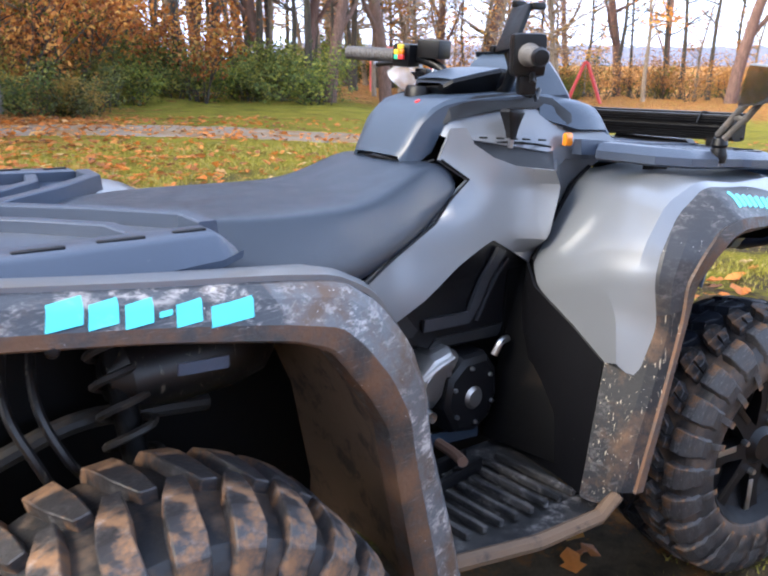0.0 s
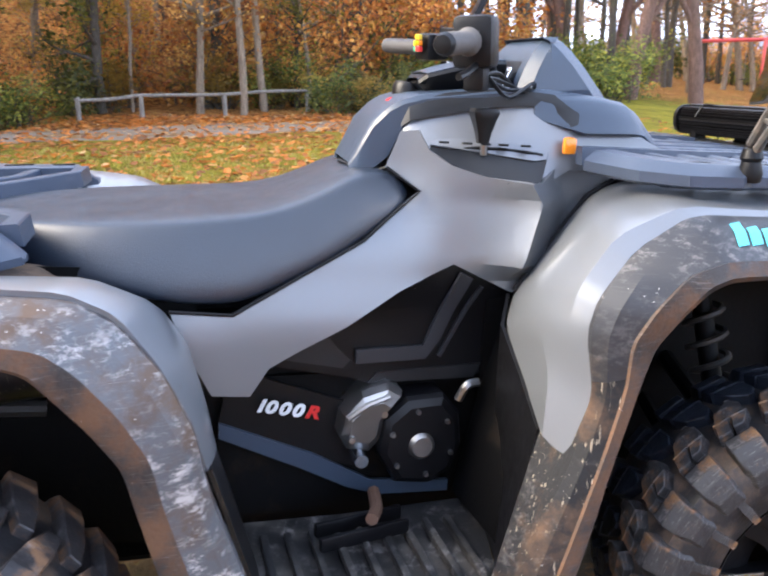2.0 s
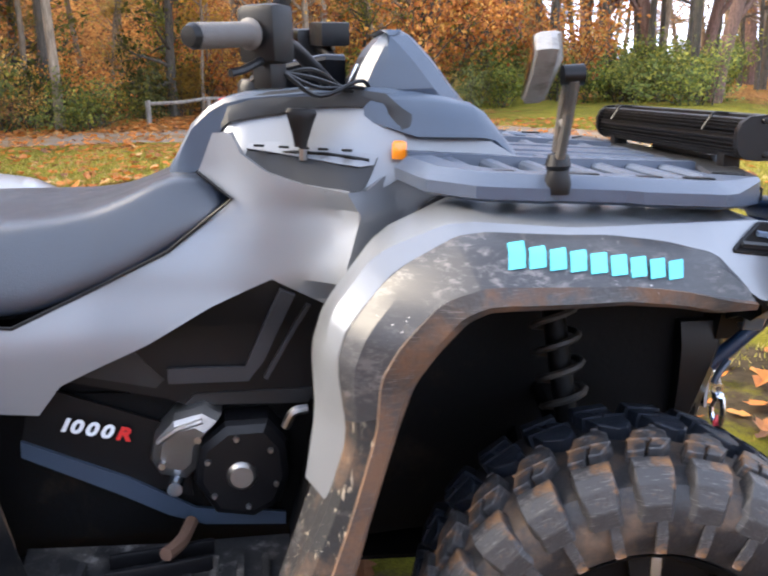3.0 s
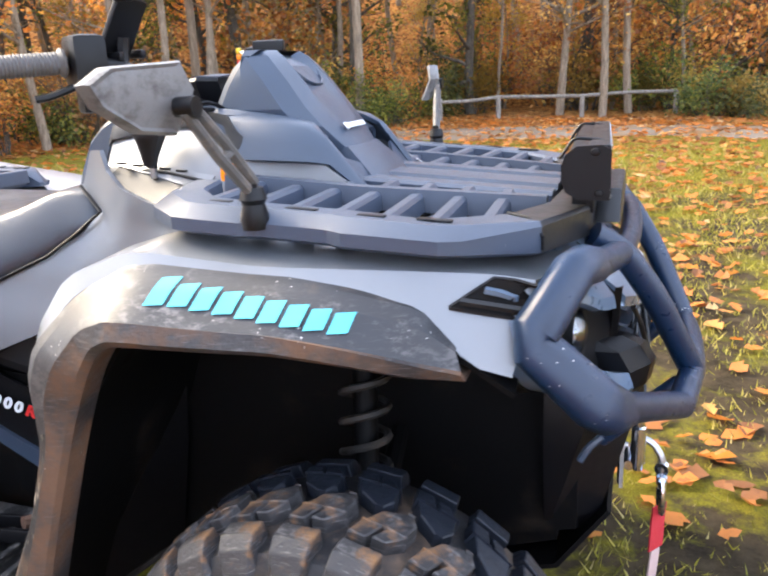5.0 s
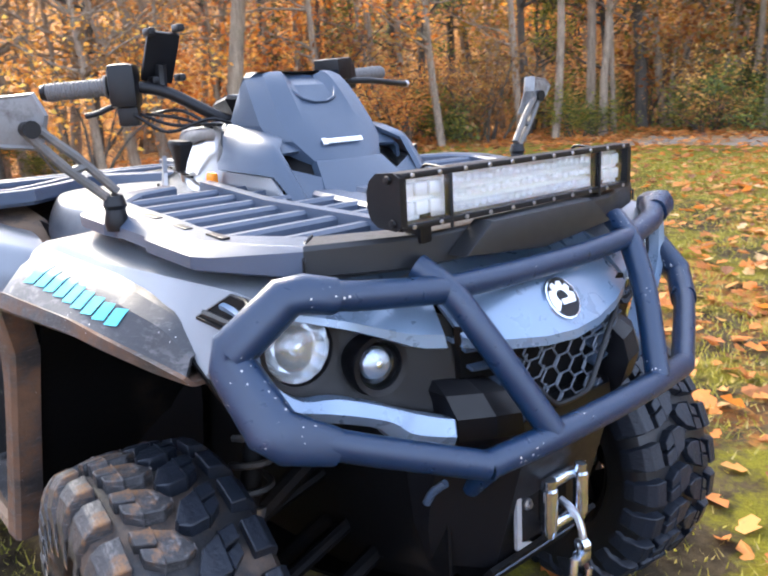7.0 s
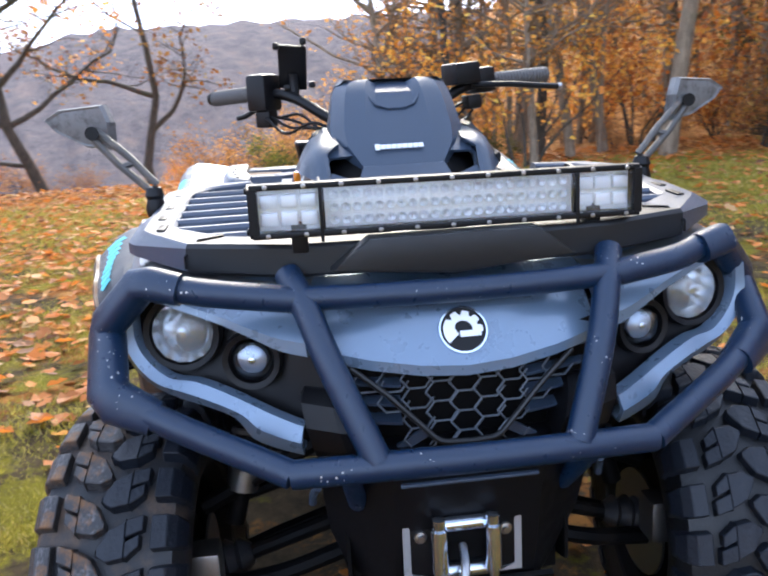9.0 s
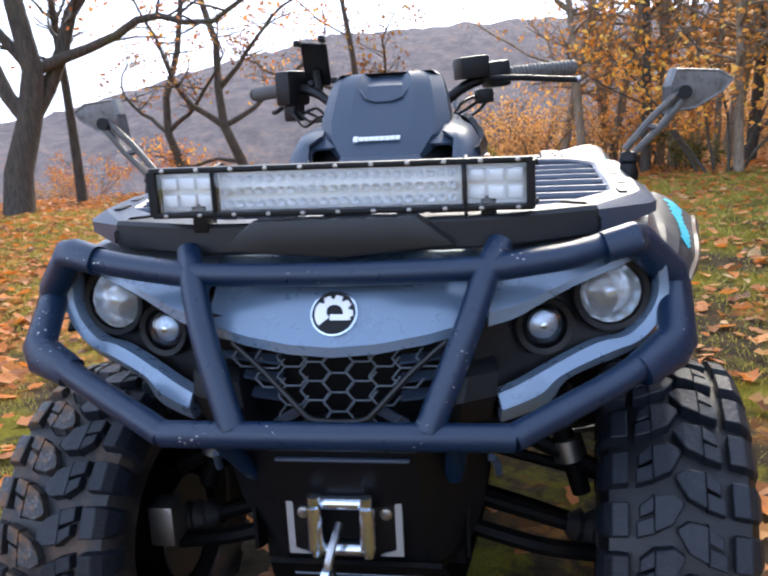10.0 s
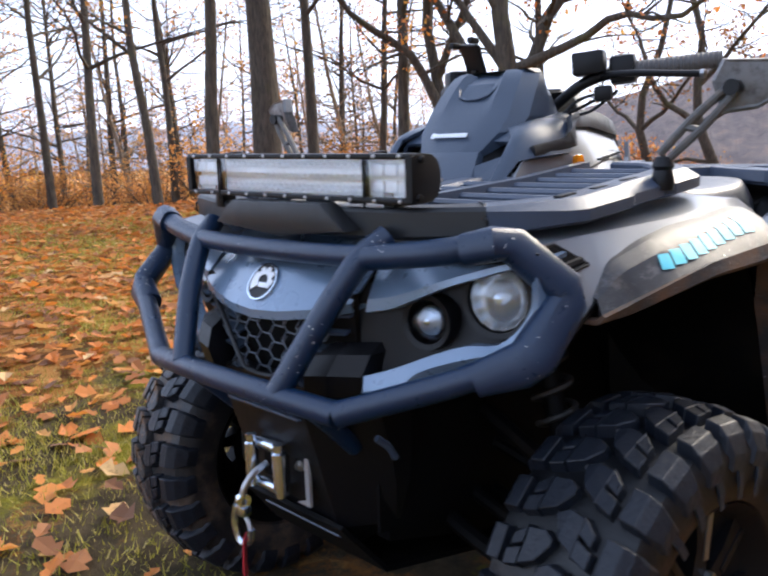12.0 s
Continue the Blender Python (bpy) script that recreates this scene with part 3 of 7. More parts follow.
notch = [Vector(p) for p in ((0.440, -0.052, 1.172), (0.452, -0.046, 1.160), (0.463, -0.036, 1.148), (0.470, -0.015, 1.141), (0.470, 0.015, 1.141), (0.463, 0.036, 1.148), (0.452, 0.046, 1.160), (0.440, 0.052, 1.172))]
part("pod_crease", tube(notch, 0.0028, 6), trim, pod)
for k in range(9):
    part("letter_block", block((0.5355, -0.046 + 0.0100 * k, 1.072), (0.003, 0.0092, 0.0095 if k else 0.013), 0.0008, pose(0, 0, 0, 0, -40, 0)), white_film, pod)
# cowl: recessed dark core, base of the pod, and on each side a shoulder fin with an air vent inside it
rings = []
for z, xf, half in ((0.945, 0.60, 0.165), (0.985, 0.585, 0.165), (1.02, 0.562, 0.158), (1.05, 0.53, 0.145), (1.07, 0.50, 0.13)):
    ring = [(xf, 0.0), (xf - 0.006, half * 0.35), (xf - 0.03, half * 0.75), (xf - 0.09, half), (0.44, half * 0.98), (0.42, half * 0.5)]
    rings.append([Vector((x, y, z)) for x, y in ring] + [Vector((0.42, 0, z))] + [Vector((x, -y, z)) for x, y in reversed(ring[1:])])
cowl = part("cowl", loft(rings), dark, atv)
rings = []
for z, xf, half in ((0.955, 0.640, 0.105), (0.985, 0.612, 0.098), (1.015, 0.583, 0.086), (1.04, 0.556, 0.075)):
    ring = [(xf, 0.0), (xf - 0.002, half * 0.5), (xf - 0.010, half), (xf - 0.08, half * 0.95)]
    rings.append([Vector((x, y, z)) for x, y in ring] + [Vector((xf - 0.08, 0, z))] + [Vector((x, -y, z)) for x, y in reversed(ring[1:])])
part("pod_base", loft(rings), trim, cowl, "", 20)
FIN = [[(0.34, 0.120, 1.105), (0.34, 0.138, 1.103), (0.34, 0.153, 1.094), (0.34, 0.156, 1.075), (0.34, 0.156, 1.06)],
       [(0.42, 0.120, 1.102), (0.42, 0.145, 1.099), (0.42, 0.168, 1.088), (0.42, 0.184, 1.062), (0.42, 0.198, 1.034)],
       [(0.47, 0.118, 1.093), (0.47, 0.146, 1.092), (0.472, 0.167, 1.082), (0.475, 0.182, 1.058), (0.475, 0.193, 1.031)],
       [(0.508, 0.116, 1.082), (0.512, 0.143, 1.082), (0.515, 0.162, 1.073), (0.520, 0.176, 1.05), (0.525, 0.185, 1.028)],
       [(0.530, 0.138, 1.066), (0.536, 0.146, 1.066), (0.542, 0.154, 1.057), (0.548, 0.162, 1.040), (0.550, 0.168, 1.022)],
       [(0.568, 0.136, 1.018), (0.574, 0.142, 1.020), (0.580, 0.148, 1.012), (0.585, 0.156, 1.000), (0.588, 0.164, 0.990)],
       [(0.600, 0.132, 0.975), (0.606, 0.138, 0.976), (0.610, 0.144, 0.972), (0.613, 0.152, 0.966), (0.615, 0.160, 0.960)]]
for s in SIDES:
    part("shoulder_fin", sheet([mir(row, s) for row in FIN], 0.008), trim, cowl)
    part("vent_blade", sheet([mir([(0.552, 0.135, 1.032), (0.576, 0.078, 1.012)], s), mir([(0.592, 0.138, 0.985), (0.606, 0.09, 0.972)], s)], 0.006), trim, cowl)

# ---- fenders ----
def tree_of(ob):
    return BVHTree.FromPolygons([v.co.copy() for v in ob.data.vertices], [tuple(p.vertices) for p in ob.data.polygons])


def eased(rows, steps):
    """More rows between the given ones, along smooth lines."""
    lines = [catmull([row[k] for row in rows], steps) for k in range(len(rows[0]))]
    return [list(row) for row in zip(*lines)]


def crisp(rows, cut=0.24):
    """Each inner row becomes two close ones, so that a bend reads as a moulded facet with rounded edges."""
    out = [rows[0]]
    for a, b, c in zip(rows, rows[1:], rows[2:]):
        for f, other in ((cut, a), (0.5 * cut, a), (0.5 * cut, c), (cut, c)):
            bow = 0.06 if f < cut else 0.0
            out.append([q.lerp(o, f) + (p0.lerp(p2, 0.5) - q) * bow * 0.5 for p0, q, p2, o in zip(a, b, c, other)])
    return out + [rows[-1]]


flares = {}


def flare(crease, arch, s, name, mat, leg_split, top_split):
    """A fender lip: an outer band with returns to the inside at both edges."""
    rows, lips = [], []
    for k, (c, a) in enumerate(zip(crease, arch)):
        c, a = Vector(c), Vector(a)
        split = leg_split + (top_split - leg_split) * step01((k - 4) / 4)
        inn = Vector((0, -0.035, 0))
        fold = c * (1 - split) + a * split + Vector((0, 0.015, 0))
        rows.append(mir([c + inn * 0.7 + Vector((0, 0, 0.004)), c, c * 0.80 + a * 0.20 + Vector((0, 0.013, 0)), fold], s))
        lips.append(mir([fold, a * 0.85 + fold * 0.15 + Vector((0, 0.003, 0)), a, a + inn], s))
    part("flare_lip", sheet(crisp(lips), 0.006), lip_mat, atv, "mud-caked lower lip of the flare")
    full = crisp(rows)
    low = 13 if name == "front_flare" else 9
    part("flare_leg", sheet(full[:low], 0.006), leg_mat if name == "front_flare" else scuffed_mat, atv, "mud-streaked lower leg of the flare", 20)
    if name == "rear_flare":
        part("flare_corner", sheet(full[low - 1:27], 0.006), scuffed_mat, atv, "scuffed pale corner of the flare", 20)
        low = 27
    flares[(name, s)] = part(name, sheet(full[low - 1:], 0.006), mat, atv, "", 20)


def out_y(x):
    return 0.535 if x < 0.4 else 0.545 - 0.2 * max(0, x - 0.47)


def bulge(x):
    """Where the front flare stands out furthest."""
    return step01((x - 0.38) / 0.08) * (1 - step01((x - 0.66) / 0.14))


F_CREASE = [(0.215, 0.40), (0.250, 0.50), (0.288, 0.600), (0.308, 0.69), (0.293, 0.776), (0.304, 0.820), (0.358, 0.888), (0.442, 0.934), (0.61, 0.929), (0.70, 0.913), (0.773, 0.894), (0.812, 0.856)]
F_ARCH = [(0.285, 0.39), (0.31, 0.49), (0.333, 0.60), (0.362, 0.72), (0.376, 0.765), (0.40, 0.81), (0.428, 0.85), (0.455, 0.866), (0.61, 0.865), (0.70, 0.848), (0.762, 0.828), (0.826, 0.823)]
R_CREASE = [(-0.115, 0.33), (-0.15, 0.44), (-0.20, 0.58), (-0.215, 0.66), (-0.25, 0.735), (-0.30, 0.795), (-0.355, 0.826), (-0.488, 0.834), (-0.62, 0.840), (-0.80, 0.852), (-0.95, 0.855)]
fender_skins = {}
R_ARCH = [(-0.22, 0.33), (-0.25, 0.44), (-0.285, 0.57), (-0.30, 0.63), (-0.335, 0.68), (-0.375, 0.726), (-0.40, 0.752), (-0.452, 0.770), (-0.62, 0.793), (-0.80, 0.808), (-0.95, 0.80)]
for s in SIDES:
    flare([(x, out_y(x) - 0.012 + 0.008 * bulge(x) - 0.024 * step01((z - 0.80) / 0.12) * (1 - step01((x - 0.60) / 0.16)), z) for x, z in F_CREASE], [(x, out_y(x) + 0.008 + 0.028 * bulge(x), z) for x, z in F_ARCH], s, "front_flare", flare_mat, 0.56, 0.74)
    flare([(x, 0.49 - 0.018 * step01((z - 0.72) / 0.1), z) for x, z in R_CREASE], [(x, 0.512, z) for x, z in R_ARCH], s, "rear_flare", rear_flare_mat, 0.62, 0.64)
    # silver front fender: rear leg and top
    outer = [(0.279, 0.488, 0.600), (0.292, 0.496, 0.696), (0.280, 0.486, 0.776), (0.288, 0.490, 0.832), (0.336, 0.492, 0.904), (0.43, 0.497, 0.946), (0.61, 0.476, 0.938), (0.756, 0.448, 0.932), (0.842, 0.432, 0.928), (0.895, 0.424, 0.921)]
    inner = [(0.280, 0.441, 0.606), (0.288, 0.36, 0.655), (0.302, 0.25, 0.712), (0.335, 0.205, 0.755), (0.455, 0.20, 0.918), (0.50, 0.19, 0.945), (0.61, 0.18, 0.95), (0.76, 0.18, 0.948), (0.88, 0.18, 0.928), (0.93, 0.2, 0.90)]
    rows = []
    for k, (a, b) in enumerate(zip(outer, inner)):
        a, b = Vector(a), Vector(b)
        swell = Vector((-0.016, 0.004, 0.014)) if k < 5 else Vector((0, 0, 0.012 if k < 8 else -0.006))
        hem = Vector(((0.290, 0.514, 0.596), (0.308, 0.522, 0.69), (0.293, 0.515, 0.780), (0.304, 0.514, 0.822), (0.358, 0.506, 0.888), (0.443, 0.505, 0.935), (0.61, 0.482, 0.930), (0.773, 0.470, 0.896), (0.828, 0.476, 0.832), (0.875, 0.466, 0.818))[k])
        rows.append(mir([hem, a, a * 0.70 + b * 0.30 + swell, a * 0.25 + b * 0.75 + swell * 0.35, b], s))
    fender_skins[s] = tree_of(part("front_fender", sheet(crisp(rows), 0.007), paint, atv, "", 22))
    part("fender_seam", tube([v + Vector((0, 0, 0.004)) for v in mir(inner[3:6], s)], 0.004, 6), black, atv)
    # black splash panel behind the front wheel, and the wheel-arch liner
    top = mir([(0.280, 0.442, 0.608), (0.288, 0.36, 0.657), (0.300, 0.25, 0.712), (0.330, 0.20, 0.752)], s)
    bot = mir([(0.215, 0.47, 0.37), (0.262, 0.38, 0.358), (0.29, 0.25, 0.358), (0.31, 0.19, 0.36)], s)
    part("splash_guard", sheet([top, [(a + b) / 2 + Vector((0.008, 0, 0)) for a, b in zip(top, bot)], bot], 0.006), black, atv)
    edge_top = mir([(0.280, 0.442, 0.610), (0.284, 0.49, 0.602), (0.294, 0.525, 0.600)], s)
    edge_bot = mir([(0.20, 0.475, 0.372), (0.205, 0.50, 0.37), (0.22, 0.532, 0.375)], s)
    part("splash_edge", sheet([edge_top, [(a * 0.5 + b * 0.5) for a, b in zip(edge_top, edge_bot)], edge_bot], 0.006), leg_mat, atv)
    liner = []
    for x, z in ((0.27, 0.36), (0.31, 0.56), (0.36, 0.74), (0.43, 0.86), (0.60, 0.88), (0.78, 0.87), (0.88, 0.80)):
        liner.append(mir([(x, 0.51 - 0.1 * max(0, x - 0.5), z), (x - 0.01, 0.35, z + 0.02), (x - 0.01, 0.17, z + 0.01)], s))
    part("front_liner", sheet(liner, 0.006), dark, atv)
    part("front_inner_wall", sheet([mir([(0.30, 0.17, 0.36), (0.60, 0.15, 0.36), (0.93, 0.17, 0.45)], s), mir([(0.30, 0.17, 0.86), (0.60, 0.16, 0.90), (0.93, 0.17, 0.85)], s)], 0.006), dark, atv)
    # rear fender: silver shoulder, wheel-arch liner, mud-brown inner leg
    r_out = [(-0.20, 0.47, 0.60), (-0.218, 0.478, 0.665), (-0.252, 0.48, 0.742), (-0.302, 0.472, 0.808), (-0.36, 0.464, 0.834), (-0.45, 0.464, 0.841), (-0.62, 0.464, 0.848), (-0.80, 0.464, 0.858), (-0.95, 0.46, 0.86)]
    r_in = [(-0.19, 0.30, 0.56), (-0.20, 0.27, 0.64), (-0.215, 0.245, 0.70), (-0.255, 0.235, 0.755), (-0.34, 0.225, 0.785), (-0.45, 0.215, 0.79), (-0.62, 0.20, 0.79), (-0.80, 0.2, 0.80), (-0.95, 0.2, 0.80)]
    rows = []
    for k, (a, b) in enumerate(zip(r_out, r_in)):
        a, b = Vector(a), Vector(b)
        swell = Vector((0.012, 0, 0.016 if k < 5 else 0.012))
        rows.append(mir([a, a * 0.85 + b * 0.15 + swell * 0.7, a * 0.6 + b * 0.4 + swell, a * 0.3 + b * 0.7 + swell * 0.6, b], s))
    part("rear_fender", sheet(crisp(rows), 0.007), paint, atv, "", 22)
    leg_in = [mir([(-0.19, 0.30, 0.57), (-0.20, 0.47, 0.60)], s), mir([(-0.15, 0.30, 0.44), (-0.15, 0.47, 0.44)], s), mir([(-0.12, 0.30, 0.34), (-0.115, 0.47, 0.33)], s)]
    part("rear_leg_panel", sheet(leg_in, 0.006), splash_mat, atv)
    liner = []
    for x, z in ((-0.20, 0.33), (-0.26, 0.57), (-0.33, 0.705), (-0.44, 0.785), (-0.62, 0.812), (-0.80, 0.825), (-0.95, 0.81)):
        liner.append(mir([(x, 0.492, z), (x + 0.02, 0.36, z + 0.02), (x + 0.02, 0.17, z + 0.02)], s))
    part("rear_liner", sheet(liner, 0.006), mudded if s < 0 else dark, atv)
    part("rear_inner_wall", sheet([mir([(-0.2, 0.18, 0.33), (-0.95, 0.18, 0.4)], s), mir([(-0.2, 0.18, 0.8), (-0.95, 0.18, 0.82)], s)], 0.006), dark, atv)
    part("flare_rivet", lathe([(0, 0.004), (0.005, 0.003), (0.007, 0)], facing((-0.72, s * 0.512, 0.80), (0, s, 0)), 10), black, atv)
    part("data_plate", block((-0.56, s * 0.50, 0.757), (0.06, 0.002, 0.014), 0.0), trim, atv)

# ---- footwells ----
for s in SIDES:
    board = part("footboard", sheet([mir([(-0.14, 0.47, 0.362), (0.05, 0.50, 0.352), (0.225, 0.505, 0.36)], s), mir([(-0.14, 0.36, 0.35), (0.05, 0.36, 0.345), (0.26, 0.36, 0.352)], s), mir([(-0.16, 0.18, 0.352), (0.05, 0.18, 0.35), (0.31, 0.18, 0.36)], s)], 0.012), foot_mat, atv)
    for k in range(9):
        x = -0.10 + 0.04 * k
        part("tread_rib", block((x, s * 0.35, 0.362), (0.012, 0.2, 0.014), 0.003), foot_mat, board)
    for y in (0.255, 0.30):
        part("peg_rail", block((0.06, s * y, 0.378), (0.16, 0.010, 0.025), 0.003, pose(0, 0, 0, 0, 0, -12 * s)), black, board)
    part("brake_pedal", bent([(0.10, s * 0.2, 0.40), (0.09, s * 0.26, 0.40), (0.07, s * 0.30, 0.405)], 0.011, 0.03, 8), surface("rusty_steel", (0.14, 0.08, 0.055), 0.7, 0.4, 0.3, 50, 0.4), atv) if s < 0 else None
    part("footboard_edge", tube(mir([(-0.13, 0.48, 0.352), (0.05, 0.508, 0.345), (0.20, 0.52, 0.352), (0.235, 0.53, 0.39)], s), 0.014, 8), mudded, atv)

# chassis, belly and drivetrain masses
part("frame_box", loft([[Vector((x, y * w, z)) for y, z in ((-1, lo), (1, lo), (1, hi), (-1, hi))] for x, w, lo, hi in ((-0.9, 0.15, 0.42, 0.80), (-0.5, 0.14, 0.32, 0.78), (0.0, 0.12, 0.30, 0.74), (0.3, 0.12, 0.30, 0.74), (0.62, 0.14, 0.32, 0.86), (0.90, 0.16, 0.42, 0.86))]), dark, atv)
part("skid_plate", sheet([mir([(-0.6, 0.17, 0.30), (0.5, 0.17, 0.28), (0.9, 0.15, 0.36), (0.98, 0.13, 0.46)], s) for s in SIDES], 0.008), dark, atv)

# ---- front face ----
nose_rows = []
for y in (-0.188, -0.165, -0.125, -0.06, 0.0, 0.06, 0.125, 0.165, 0.188):
    a = abs(y)
    xl, zl = 1.031 - 1.2 * a * a, 0.799 + 0.02 * a + 0.6 * a * a
    nose_rows.append([Vector((xl - 0.03, y, zl + 0.004)), Vector((xl, y, zl)), Vector((xl + 0.001, y, zl + 0.014)), Vector((1.004 - 0.9 * a * a, y, 0.851 + 0.1 * a * a)), Vector((0.986 - 0.8 * a * a, y, 0.877 - 0.3 * a * a)),
                      Vector((0.957 - 0.7 * a * a, y, 0.894 - 0.2 * a * a)), Vector((0.90, y * 1.02, 0.916)), Vector((0.80, y * 1.2, 0.935))])
nose = part("nose_panel", sheet(nose_rows, 0.006), skylit_silver, atv, "silver painted nose panel, sky blue put into its colour", 14)
bm = facing((1.003, 0, 0.851), (1, 0, 0.70))
part("badge_plate", lathe([(0, 0.004), (0.030, 0.004), (0.032, 0.0), (0.032, -0.012)], bm, 32), black, nose)
part("badge_ring", lathe([(0.0295, 0.003), (0.030, 0.0058), (0.0325, 0.0055), (0.0335, 0.002), (0.0335, -0.008)], bm, 32), chrome, nose)
# toothed crescent on the badge, open towards one side, and a plain bar
arc = []
for k in range(37):
    a = radians(-10 + 6.4 * k)
    rr = 0.0262 if k % 6 < 4 else 0.0205
    arc.append([bm @ Vector((q * math.cos(a), q * math.sin(a), 0.0055)) for q in (0.0125 - 0.004 * step01((k - 22) / 14), rr if k < 26 else 0.0265)])
part("badge_mark", sheet(arc, 0.0012), white_film, nose)
part("badge_bar", block((0, 0, 0), (0.028, 0.0085, 0.0014), 0.0005, bm @ pose(0.009, -0.006, 0.0055)), white_film, nose)


def swept(rows, s, thick):
    """A moulded strip through rows of points on one side of the bike."""
    return sheet(eased([mir(row, s) for row in rows], 3), thick)


for s in SIDES:
    # silver brow over the lamps, tapering to a tip beside the nose
    brow = [[(0.968, 0.203, 0.822), (0.978, 0.205, 0.826), (0.975, 0.207, 0.844), (0.935, 0.195, 0.893), (0.90, 0.19, 0.917)],
            [(0.950, 0.240, 0.829), (0.962, 0.240, 0.832), (0.960, 0.243, 0.850), (0.926, 0.245, 0.894), (0.89, 0.245, 0.919)],
            [(0.934, 0.277, 0.847), (0.948, 0.277, 0.849), (0.947, 0.278, 0.862), (0.906, 0.290, 0.898), (0.875, 0.295, 0.920)],
            [(0.917, 0.316, 0.864), (0.931, 0.316, 0.866), (0.929, 0.317, 0.877), (0.886, 0.335, 0.905), (0.860, 0.34, 0.921)],
            [(0.902, 0.354, 0.878), (0.915, 0.355, 0.880), (0.912, 0.357, 0.890), (0.872, 0.385, 0.912), (0.846, 0.39, 0.921)],
            [(0.884, 0.403, 0.893), (0.895, 0.405, 0.896), (0.893, 0.408, 0.904), (0.862, 0.425, 0.914), (0.842, 0.43, 0.918)],
            [(0.866, 0.440, 0.898), (0.876, 0.443, 0.900), (0.874, 0.446, 0.906), (0.857, 0.448, 0.912), (0.842, 0.45, 0.915)]]
    part("lamp_brow", swept(brow, s, 0.006), skylit_silver, atv, "silver painted brow over the lamps, tinted with sky blue", 25)
    # blade that curls round the outer lamp and widens towards the grille
    edges = [((0.903, 0.437, 0.896), (0.897, 0.450, 0.884)), ((0.905, 0.438, 0.852), (0.897, 0.456, 0.845)), ((0.911, 0.425, 0.822), (0.902, 0.446, 0.812)), ((0.922, 0.396, 0.796), (0.912, 0.420, 0.784)),
             ((0.938, 0.358, 0.792), (0.926, 0.385, 0.767)), ((0.954, 0.318, 0.778), (0.941, 0.350, 0.758)), ((0.970, 0.280, 0.761), (0.958, 0.308, 0.742)), ((0.979, 0.260, 0.752), (0.967, 0.286, 0.714)),
             ((0.990, 0.236, 0.743), (0.982, 0.252, 0.702)), ((0.998, 0.217, 0.737), (0.997, 0.219, 0.696))]
    blade = []
    for up, down in edges:
        up, down = Vector(up), Vector(down)
        blade.append([up + Vector((-0.025, -0.006, -0.002)), up, up * 0.5 + down * 0.5 + Vector((0.008, 0.004, 0.0)), down, down + Vector((-0.03, -0.004, 0.002))])
    part("lamp_blade", swept(blade, s, 0.006), skylit_silver, atv, "silver blade under the lamps, tinted with sky blue", 35)
    house = [mir([(0.955, 0.18, 0.86), (0.975, 0.175, 0.80), (0.972, 0.18, 0.70)], s), mir([(0.918, 0.25, 0.88), (0.925, 0.245, 0.81), (0.945, 0.24, 0.72)], s), mir([(0.882, 0.32, 0.892), (0.885, 0.32, 0.83), (0.915, 0.32, 0.755)], s),
             mir([(0.852, 0.40, 0.90), (0.85, 0.40, 0.85), (0.885, 0.40, 0.775)], s), mir([(0.845, 0.445, 0.90), (0.85, 0.452, 0.86), (0.875, 0.44, 0.80)], s)]
    part("lamp_housing", sheet(house, 0.01), black, atv)
    for name, place, r, deep in (("headlight", (0.892, 0.376, 0.850), 0.0435, 0.05), ("inner_headlight", (0.930, 0.281, 0.813), 0.030, 0.055)):
        way = (1.0, 0.16 * s, 0.05)
        m = facing((place[0], place[1] * s, place[2]), way)
        bezel = part(name, lathe([(r + 0.004, -deep), (r + 0.012, -0.01), (r + 0.010, 0.006), (r + 0.002, 0.004), (r, -0.012)], m, 32), black, atv, "round lamp with clear domed lens")
        if r > 0.04:
            part("lamp_bowl", lathe([(r, -0.002), (r * 0.93, -0.008), (r * 0.78, -0.020), (r * 0.55, -0.030), (r * 0.3, -0.036), (0.0, -0.038)], m, 14), bowl_mat, bezel, "", 8)
        else:
            part("lamp_bowl", lathe([(r, -0.004), (r * 0.9, -0.014), (r * 0.72, -0.016), (r * 0.66, -0.006), (r * 0.42, -0.002), (0.0, 0.0)], m, 32), projector_mat, bezel)
            part("lamp_ring", lathe([(r * 0.99, -0.003), (r * 0.9, -0.010), (r * 0.74, -0.012)], m, 32), black, bezel)
        part("bulb", lathe([(0.0, 0.004), (r * 0.16, 0.002), (r * 0.22, -0.004), (r * 0.22, -0.02)], m, 16), chrome, bezel)
        part("lens", lathe([(0.0, 0.016), (r * 0.45, 0.0135), (r * 0.8, 0.007), (r, -0.003), (r * 0.985, -0.006), (r * 0.78, 0.003), (r * 0.43, 0.0095), (0.0, 0.012)], m, 32), milky_lens if r > 0.04 else lens_glass, bezel).visible_shadow = False
    # black angular ducts beside the grille
    duct = []
    for z, xf, yi, yo in ((0.778, 0.985, 0.145, 0.212), (0.765, 1.012, 0.138, 0.218), (0.735, 1.028, 0.128, 0.214), (0.70, 1.022, 0.118, 0.206), (0.668, 0.995, 0.115, 0.198)):
        duct.append(mir([(0.94, yi, z), (xf + 0.008, yi, z - 0.006), (xf, (yi + yo) / 2, z), (xf - 0.028, yo, z), (0.94, yo, z)], s))
    part("duct_panel", loft(duct), black, atv, "", 20)
    corners = [(0.803, 0.893), (0.850, 0.923), (0.900, 0.917), (0.878, 0.880)]
    plate = []
